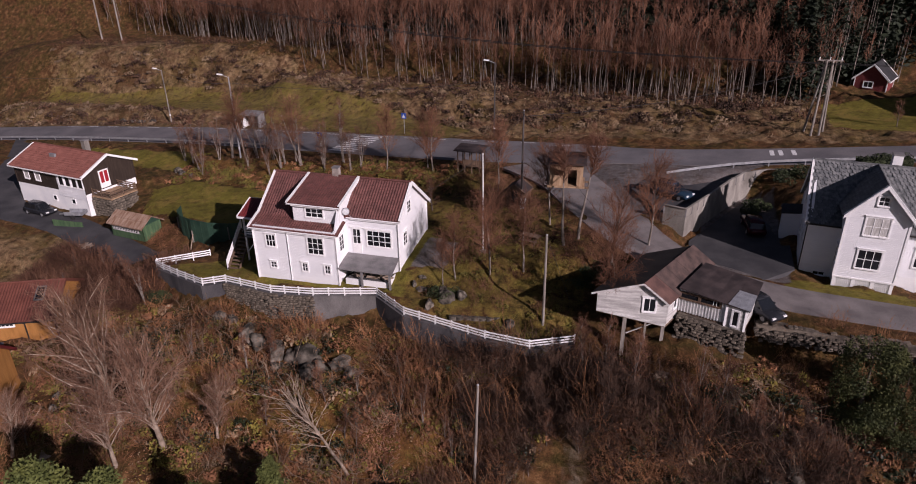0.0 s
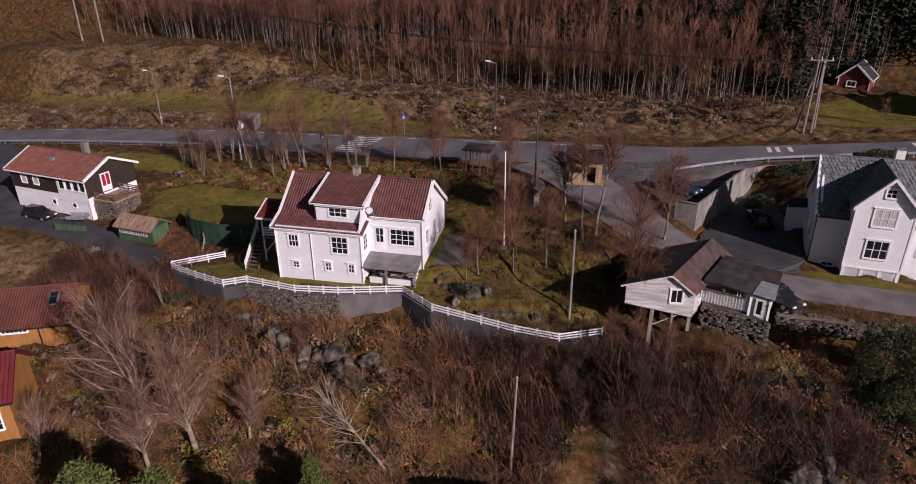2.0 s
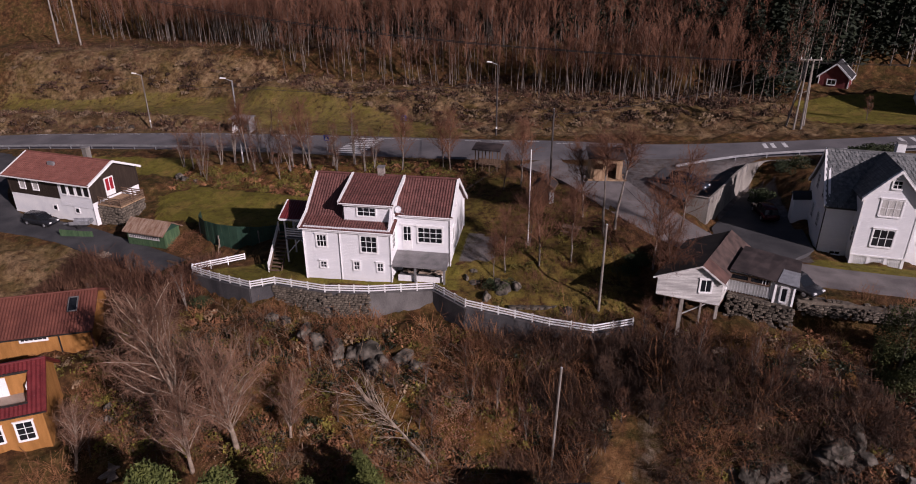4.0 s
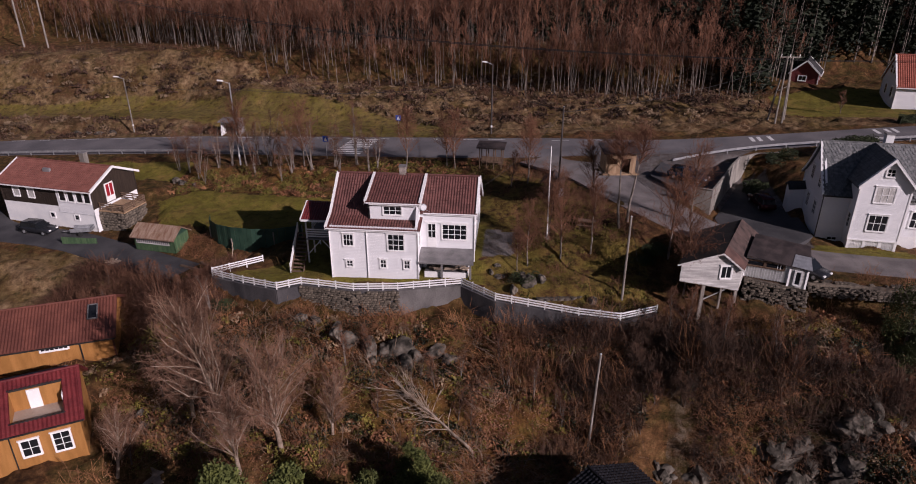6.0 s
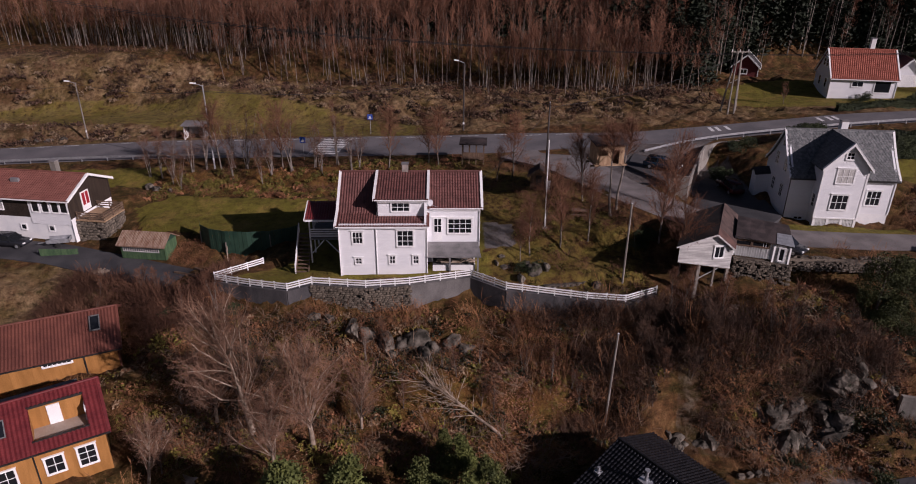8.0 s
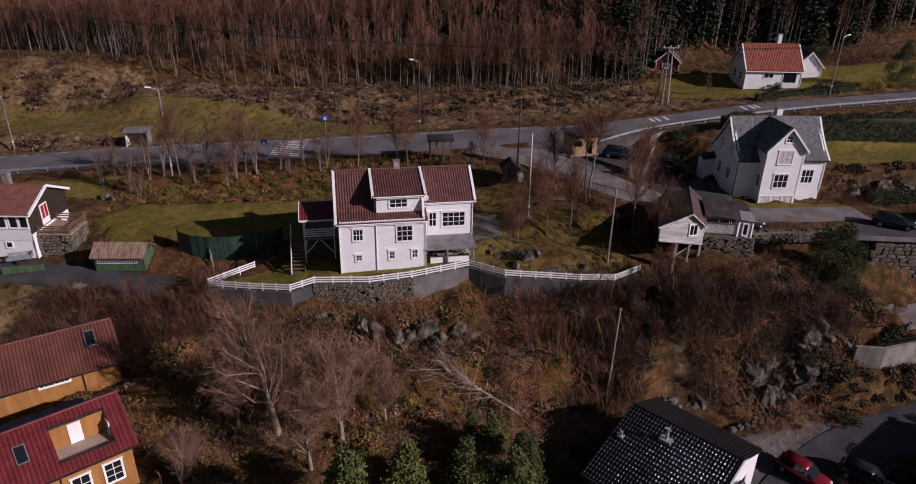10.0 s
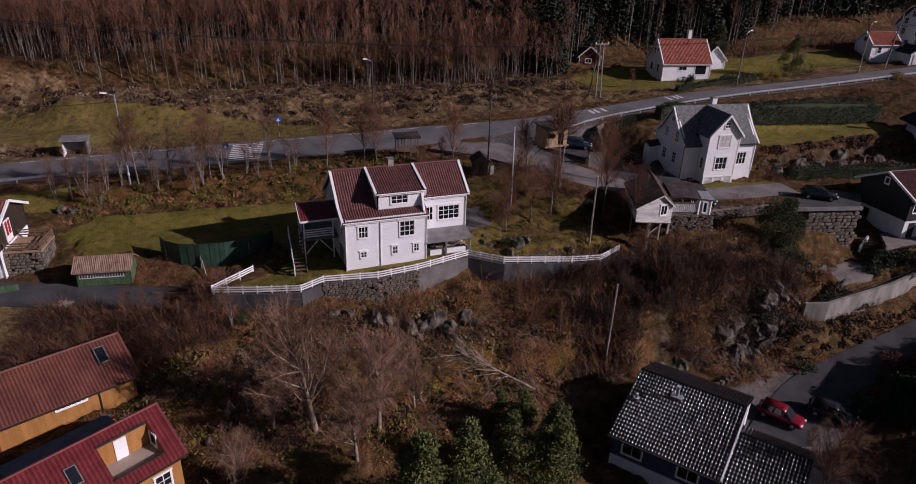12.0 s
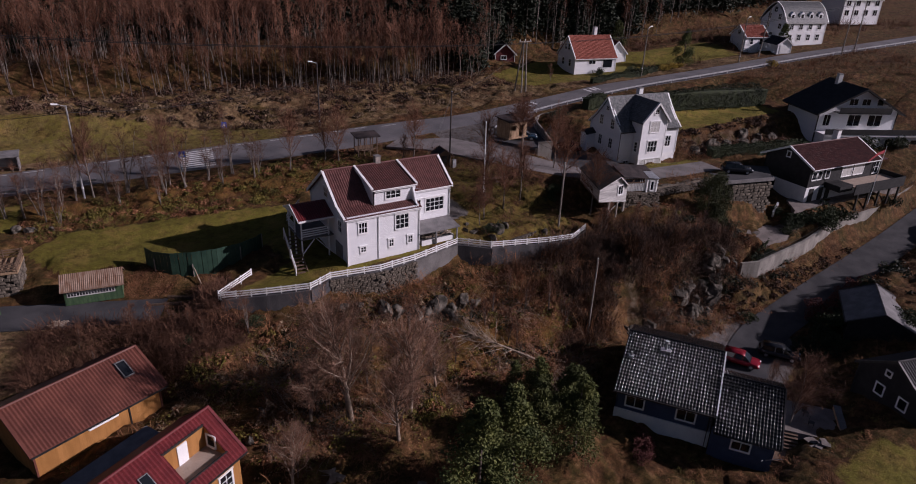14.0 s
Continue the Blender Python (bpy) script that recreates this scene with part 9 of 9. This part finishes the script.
def mounds():
    """Tussocks and cushions of moss, bracken and heather: rounded heaps of blades, too many to count."""
    rng = np.random.default_rng(43)
    for name, mt, label, count, box, radius, blade, per in (
        ("moss_mounds", M["moss_brush"], "olive moss mounds on the slope", 230, (-22, 48, -17, -3), (0.35, 0.95), 0.15, 110),
        ("bracken_mounds", M["bracken"], "rust brown heaps of dead bracken on the slope", 260, (-22, 48, -17, -3), (0.4, 1.0), 0.17, 110),
        ("ivy_mounds", M["ivy_leaf"], "dark green clumps of ivy and holly on the slope", 120, (-12, 49, -14, -4), (0.4, 1.1), 0.14, 130),
        ("straw_mounds", M["pale_brush"], "bleached straw tussocks on the slope", 110, (-30, 48, -14, -3), (0.3, 0.7), 0.18, 80),
        ("bank_mounds", M["moss_brush"], "ochre moss mounds on the road bank", 190, (-29, 13, 20.5, 29.5), (0.4, 1.0), 0.13, 120),
        ("bank_tussocks", M["bracken"], "brown tussocks on the road bank", 110, (-29, 13, 20.5, 30), (0.3, 0.8), 0.14, 90),
        ("garden_mounds", M["moss_brush"], "moss mounds among the garden rocks", 90, (15, 31, -2.5, 12), (0.25, 0.7), 0.11, 90),
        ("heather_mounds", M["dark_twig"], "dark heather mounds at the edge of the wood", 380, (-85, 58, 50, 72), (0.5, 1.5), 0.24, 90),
        ("grass_mounds", M["pale_brush"], "bleached grass tussocks beyond the road", 420, (-95, 58, 46, 72), (0.4, 1.1), 0.24, 60),
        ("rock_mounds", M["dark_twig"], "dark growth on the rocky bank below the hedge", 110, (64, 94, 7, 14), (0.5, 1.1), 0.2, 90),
        ("pad_mounds", M["bracken"], "brown tussocks round the gravel pad", 130, (46, 59, -13, -4.5), (0.4, 1.0), 0.16, 100),
        ("pad_ivy", M["ivy_leaf"], "dark ivy round the gravel pad", 90, (46, 60, -14, -5), (0.4, 1.1), 0.16, 110),
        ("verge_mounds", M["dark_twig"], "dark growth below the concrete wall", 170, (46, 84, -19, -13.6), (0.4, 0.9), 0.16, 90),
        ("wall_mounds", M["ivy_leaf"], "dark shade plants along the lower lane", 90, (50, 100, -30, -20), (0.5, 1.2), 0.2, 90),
    ):
        x0, x1, y0, y1 = box
        pts = spots(rng, count, x0, x1, y0, y1, clear)
        n = len(pts)
        r = rng.uniform(*radius, n)
        i = np.repeat(np.arange(n), per)
        d = rng.normal(0, 1, (n * per, 3))
        d[:, 2] = np.abs(d[:, 2])
        d /= np.linalg.norm(d, axis=1, keepdims=True)
        grow = rng.uniform(0.75, 1.08, n * per) * (1 + 0.3 * np.sin(3 * np.arctan2(d[:, 1], d[:, 0]) + i * 1.7))
        p = pts[i] + d * (r[i] * grow)[:, None] * np.array([1.0, 1.0, 0.6])
        stuff(name, [leaf_net(rng, p, blade)], mt, label, "undergrowth")


mounds()


# ---------- evergreens, hedges, shrubs ----------
def evergreen_kind(seed, h, n, size, mt=None):
    (tv, tf), (cv, cf) = spruce_net(seed, h, n, size)
    return array_mesh("trunk", tv, tf, M["bark"], True), array_mesh("crown", cv, cf, mt or M["conifer"])


def round_kind(seed, n, size, mt, squash=0.8):
    """A lumpy shrub, one unit in radius: short stems and leaves in several overlapping tufts."""
    rng = np.random.default_rng(seed)
    lumps = rng.normal(0, 0.45, (11, 3)) * np.array([1, 1, 0.5]) + np.array([0, 0, 0.62])
    c = lumps[rng.integers(0, 11, n)]
    d = rng.normal(0, 1, (n, 3))
    d /= np.linalg.norm(d, axis=1, keepdims=True)
    pts = c + d * (0.42 * rng.uniform(0.55, 1.08, n) ** 0.6)[:, None]
    pts[:, 2] = np.maximum(pts[:, 2] * squash, 0.02)
    st = shoots(rng, rng.normal(0, 0.1, (7, 3)) * np.array([1, 1, 0]), np.concatenate([rng.normal(0, 0.5, (7, 2)), np.ones((7, 1))], 1), np.full(7, 0.8), 4, 0.1, 0.02)
    tv, tf = tube_net((st, 0.03 * np.linspace(1, 0.4, 4)[None] * np.ones((7, 1))), 4)
    cv, cf = leaf_net(rng, pts, size)
    return array_mesh("trunk", tv, tf, M["bark"], True), array_mesh("crown", cv, cf, mt)


def pine_kind(seed, h=5.0, n=11000, size=0.065):
    """A bushy young pine: rounded tufts of needles round an upright stem."""
    rng = np.random.default_rng(seed)
    k = 34
    z = h * rng.uniform(0.10, 0.95, k)
    a = rng.uniform(0, 6.3, k)
    r = (h * 1.08 - z) * 0.34 * rng.uniform(0.3, 1.0, k)
    tuft = np.stack([r * np.cos(a), r * np.sin(a), z], 1)
    d = rng.normal(0, 1, (n, 3))
    d /= np.linalg.norm(d, axis=1, keepdims=True)
    pick = rng.integers(0, k, n)
    pts = tuft[pick] + d * ((0.35 + 0.09 * (h - z[pick])) * rng.uniform(0.4, 1.05, n))[:, None] * np.array([1, 1, 0.75])
    pts[:, 2] = np.maximum(pts[:, 2], 0.05)
    stem = np.linspace([0, 0, 0], [0, 0, h * 0.95], 5)[None]
    tv, tf = tube_net((stem, 0.11 * np.linspace(1, 0.1, 5)[None]), 5)
    cv, cf = leaf_net(rng, pts, size)
    return array_mesh("trunk", tv, tf, M["bark"], True), array_mesh("crown", cv, cf, M["pine_needle"])


def column_kind(seed, h=8.4, r=2.3, n=17000, size=0.09):
    """A tall clipped-looking evergreen: leaves in many lumps round an upright oval."""
    rng = np.random.default_rng(seed)
    k = 60
    z, a = rng.uniform(0.04, 0.94, k), rng.uniform(0, 6.3, k)
    wide = r * np.sqrt(np.clip(1 - (2 * z - 0.85) ** 2 / 1.45, 0.05, 1)) * 0.72
    lump = np.stack([wide * np.cos(a), wide * np.sin(a), z * h], 1)
    d = rng.normal(0, 1, (n, 3))
    d /= np.linalg.norm(d, axis=1, keepdims=True)
    pts = lump[rng.integers(0, k, n)] + d * (0.36 * r * rng.uniform(0.5, 1.1, n) ** 0.6)[:, None]
    pts[:, 2] = np.maximum(pts[:, 2], 0.05)
    stem = np.linspace([0, 0, 0], [0, 0, h * 0.9], 5)[None]
    tv, tf = tube_net((stem, 0.16 * np.linspace(1, 0.2, 5)[None]), 6)
    cv, cf = leaf_net(rng, pts, size)
    return array_mesh("trunk", tv, tf, M["bark"], True), array_mesh("crown", cv, cf, M["column_leaf"])


COLUMN = column_kind(680)
plant_tree(COLUMN, 51.0, -4.9, "tall rounded dark evergreen beside the stone wall", 1.0, 0, category="evergreen")
plant_tree(COLUMN, 53.4, -5.0, "rounded dark evergreen against the stone wall", 0.72, 140, category="evergreen")
PINE = [pine_kind(600 + k) for k in range(3)]
# Spruces added out of view to throw shade over the lower right.
SHADE_SPRUCE = evergreen_kind(690, 9.0, 3200, 0.3)
for k, (x, y, s) in enumerate(((62, -46, 1.5), (67, -42, 1.7), (72, -46, 1.6), (76, -40, 1.5), (58, -52, 1.5), (66, -52, 1.7), (80, -48, 1.6))):
    plant_tree(SHADE_SPRUCE, x, y, "unseen spruce added to throw shade below the lane", s, 60 * k, group="spruces below the lane")
SHRUB = [round_kind(620 + k, 1500, 0.075, M["hedge_leaf"]) for k in range(3)]
DARK = [round_kind(630 + k, 6500, 0.034, M["hedge_leaf"]) for k in range(2)]
REDS = [round_kind(640, 1500, 0.07, M["red_leaf"])]
GOLD = [round_kind(650, 1200, 0.07, M["yellow_leaf"])]
for x, y, s in ((-0.5, -26.2, 2.3), (3.6, -25.2, 2.1), (8.4, -22.4, 1.7), (11.0, -18.8, 1.45), (13.2, -21.6, 1.5), (11.4, -24.4, 1.7), (10.0, -16.6, 0.75)):
    plant_tree(PINE[int(abs(x)) % 3], x, y, "tall bushy green pine at the foot of the slope", s, 37 * x, group="pines at the foot")
for x, y, s, k in ((55.0, -5.8, 1.4, 0), (31.6, 5.2, 1.3, 0), (30.4, 4.2, 1.0, 1)):
    plant_tree(DARK[k], x, y, "tall dark evergreen shrub", s, 40 * x, category="shrub", name="shrub", group="dark evergreen shrubs")
for x, y, s in ((47.2, 24.6, 1.3), (49.4, 27.2, 1.4), (45.6, 23.2, 1.0), (51.6, 27.4, 1.2), (-10.6, -1.9, 0.9), (-11.6, -1.4, 0.8), (19.2, 0.2, 0.9), (18.2, 0.6, 0.8), (68.0, -9.6, 1.5), (70.4, -10.6, 1.4), (66.2, -9.0, 1.2), (63.0, -10.8, 1.1), (72.4, -10.2, 1.3), (66.3, -5.6, 0.9), (88.5, -9.0, 1.3), (47.5, -25.2, 1.9), (50.4, -24.2, 2.0), (52.6, -25.4, 1.9), (48.6, -27.6, 1.7), (46.6, -17.0, 1.0), (56.5, -30.5, 1.8), (40.2, -15.4, 0.9), (104, -3, 2.2), (99, -1.0, 2.0), (93, -0.6, 2.0), (86, 46, 1.6), (89.5, 44.5, 1.4), (79.4, 49.0, 1.3), (-16.8, -1.4, 0.8), (62.5, -22.5, 1.3), (70, -21.5, 1.4)):
    plant_tree(SHRUB[int(abs(x)) % 3], x, y, "dense dark green evergreen shrub", s, 30 * x, category="shrub", name="shrub", group="evergreen shrubs")
for x, y, s in ((67.2, -9.6, 1.9), (69.6, -10.2, 2.1), (72.2, -10.0, 2.0), (74.6, -10.6, 1.8), (65.2, -9.2, 1.5), (70.8, -9.0, 1.7), (88.0, -11.6, 1.6)):
    plant_tree(SHRUB[int(x) % 3], x, y, "broad dark green rhododendron below the paved terrace", s, 50 * x, z=-4.5, category="shrub", name="shrub", group="rhododendrons")
for x, y, s in ((54.0, -21.6, 1.4), (56.6, -21.2, 1.5), (59.0, -20.8, 1.4), (61.5, -21.0, 1.3), (65, -20.6, 1.3), (18.6, -26.6, 1.2), (17.4, -28.0, 1.0)):
    plant_tree(REDS[0], x, y, "reddish leaved shrub in shade", s, 30 * x, category="shrub", name="shrub", group="red shrubs")
for x, y, s in ((92.5, 42.8, 1.3), (95.0, 42.4, 1.4), (97.4, 42.6, 1.1), (114, 31.5, 1.4)):
    plant_tree(GOLD[0], x, y, "yellow flowering shrub beside the road", s, 30 * x, category="shrub", name="shrub", group="yellow shrubs")
for x, y, s in ((101, 45, 1.6), (133, 42.5, 1.3), (96.6, 62, 1.5)):
    plant_tree(PINE[0], x, y, "dark green conifer beside the far lawn", s, 10 * x)


def hedge(p, q, high, thick, seed, label, mt=M["hedge_leaf"]):
    rng = np.random.default_rng(seed)
    p, q = np.array(p, float), np.array(q, float)
    ln = np.linalg.norm(q - p)
    n = int(ln * (high + thick) * 120)
    s = rng.uniform(0, 1, n)
    d = (q - p) / ln
    nv = np.array([-d[1], d[0]])
    side = rng.integers(0, 3, n)
    u = np.where(side == 0, -1, np.where(side == 1, 1, rng.uniform(-1, 1, n))) * thick / 2
    z = np.where(side == 2, high, rng.uniform(0.0, high, n)) + rng.normal(0, 0.06, n) + 0.12 * np.sin(s * ln * 1.7 + seed)
    xy = p + (q - p) * s[:, None] + nv * (u + rng.normal(0, 0.08, n))[:, None]
    pts = np.concatenate([xy, (heights(xy[:, 0], xy[:, 1]) + z)[:, None]], 1)
    v, f = leaf_net(rng, pts, 0.11)
    h = thing("hedge", pose(0, 0, 0), label, "hedge")
    o = new("leaves", array_mesh("leaves", v, f, mt))
    o.parent = h
    m = Form()
    k = max(2, int(ln / 2))
    for i in range(k):
        a, b = p + (q - p) * i / k, p + (q - p) * (i + 1) / k
        za, zb = gz(*a), gz(*b)
        w = nv * (thick / 2 - 0.12)
        m.slab([(*(a - w), za), (*(b - w), zb), (*(b + w), zb), (*(a + w), za)], (0, 0, -0.3), (0, 0, high - 0.18))
    part("core", m, mt, h)


hedge((67.5, 22.8), (96.0, 20.4), 3.0, 2.4, 1, "long clipped dark green hedge above the lawn")
hedge((65.0, 6.8), (86.0, 3.4), 1.6, 1.6, 2, "clipped dark hedge behind the black house")
hedge((71.0, 42.0), (90.0, 42.6), 1.1, 1.0, 3, "low clipped hedge in front of the lawn")
hedge((56.4, 27.4), (61.5, 28.4), 2.2, 1.6, 4, "dark hedge beside the tall white house")
hedge((53.0, -12.4), (57.0, -12.0), 1.4, 1.6, 5, "clipped yellow-green hedge on the concrete wall")


# ---------- rocks ----------
def rock_kind(seed):
    """A split block: a ball cut back by random cleavage planes, with a rough skin."""
    rg = random.Random(seed)
    bm = bmesh.new()
    bmesh.ops.create_icosphere(bm, subdivisions=4, radius=1)
    off = Vector((seed * 3.1, seed * 1.7, 0))
    cuts = []
    for k in range(13):
        n = Vector((rg.gauss(0, 1), rg.gauss(0, 1), rg.gauss(0, 0.8))).normalized()
        cuts.append((n, rg.uniform(0.5, 0.85)))
    for v in bm.verts:
        c = v.co.copy()
        reach = min([1.0] + [d / n.dot(c) for n, d in cuts if n.dot(c) > 0.05])
        v.co = c * reach * (1 + 0.10 * noise.noise(c * 2.2 + off) + 0.05 * noise.noise(c * 6.0 + off)) + Vector((0, 0, 0.03 * math.floor(2.2 * noise.noise(c * 1.7 + off))))
    me = bpy.data.meshes.new("rock")
    bm.to_mesh(me)
    bm.free()
    me.materials.append(M["pale_rock"])
    return me


ROCK = [rock_kind(k + 1) for k in range(5)]
rnd = random.Random(77)
CLUSTERS = []
for x0, x1, y0, y1, n, big in ((30.0, 33.6, -13.4, -12.0, 9, 1.3), (38.5, 46.5, -13.4, -11.0, 34, 1.6), (34.0, 38.4, -13.4, -12.0, 8, 1.0), (44.0, 48.5, -12.0, -9.0, 12, 1.3)):
    for k in range(n):
        CLUSTERS.append((rnd.uniform(x0, x1), rnd.uniform(y0, y1), rnd.uniform(0.5, 1.0) * big, rnd.uniform(-0.75, -0.1) * big * 0.8))
for x, y, s, up in (*CLUSTERS, (1.6, -5.0, 1.0, 0.2), (3.0, -5.3, 1.1, 0.3), (4.6, -5.6, 1.2, 0.2), (6.2, -5.9, 1.0, 0.3), (7.6, -5.6, 1.1, 0.3), (9.2, -6.0, 1.0, 0.2), (10.8, -5.6, 1.1, 0.3), (12.2, -5.9, 0.9, 0.2), (8.4, -7.0, 0.9, 0.2), (5.4, -7.0, 0.8, 0.2), (-2.2, -3.6, 0.7, 0.2), (-0.8, -3.9, 0.8, 0.2), (17.6, -1.0, 0.85, -0.1), (19.0, -0.4, 0.75, 0.0), (18.4, 0.6, 0.7, 0.0), (20.2, 0.2, 0.6, 0.0), (25.0, -1.6, 0.6, 0.0), (16.2, 1.0, 0.6, 0.0), (15.4, 1.4, 0.35, 0.0), (16.0, 2.2, 0.3, 0.0), (64.5, 8.2, 0.9, -0.1), (68.0, 8.8, 0.9, -0.1), (72.0, 9.0, 0.8, -0.1), (76.0, 8.6, 1.0, -0.1), (80.0, 9.4, 0.9, -0.1), (66.0, 10.6, 0.8, 0.0), (65.4, 9.6, 1.2, 0.0), (69.6, 9.4, 1.3, 0.0), (73.6, 10.2, 1.2, 0.1), (77.8, 9.8, 1.4, 0.0), (82.4, 10.4, 1.3, 0.1), (85.6, 9.6, 1.2, 0.0), (71.0, 11.4, 1.1, 0.1), (79.6, 11.6, 1.2, 0.1), (-29.5, 27.2, 0.7, 0.1), (-28.2, 26.2, 0.6, 0.0), (-26.2, 25.4, 0.5, 0.0), (-56.0, 51.4, 0.8, -0.2), (-53.5, 51.8, 0.9, -0.2), (-60.0, 51.4, 0.9, -0.2), (-58.0, 51.6, 0.8, -0.2), (49.5, -11.5, 0.8, 0.2), (-13.6, -13.8, 0.6, 0.0), (-14.6, -12.0, 0.7, 0.0), (-13.0, -10.6, 0.5, 0.0)):
    ob = new("rock", rnd.choice(ROCK))
    ob.matrix_basis = pose(x, y, gz(x, y) + up, rnd.uniform(-14, 14), rnd.uniform(-14, 14), rnd.choice((20, 110, 200, 290)) + rnd.uniform(-14, 14)) @ Matrix.Diagonal((s * rnd.uniform(0.8, 1.5), s * rnd.uniform(0.7, 1.1), s * rnd.uniform(0.8, 1.3), 1))
    tagged(ob, "cracked pale grey rock of the outcrop" if y < -8 else "lichened grey rock in the grass", "rock", "outcrop rocks" if y < -8 else "garden rocks")

# stones of the rough stretch of the retaining wall
for a, b, s in zip(FENCE[3:5], FENCE[4:6], (15, 16)):
    n = Vector((-(b[1] - a[1]), b[0] - a[0], 0)).normalized() * -0.12
    stone_face(WALL, Vector(a) + n, Vector(b) + n, 0, 11, 0.4, 0.235, s, gaps=0.06)

# dark stone base of the brown house's deck
stone_face(BROWN[0], (6.8, -3.05, 2.3), (10.1, -3.05, 2.3), 0, 8, 0.5, 0.34, 17)
stone_face(BROWN[0], (10.15, -3.0, 2.3), (10.15, 0.7, 2.3), 0, 8, 0.5, 0.34, 18)
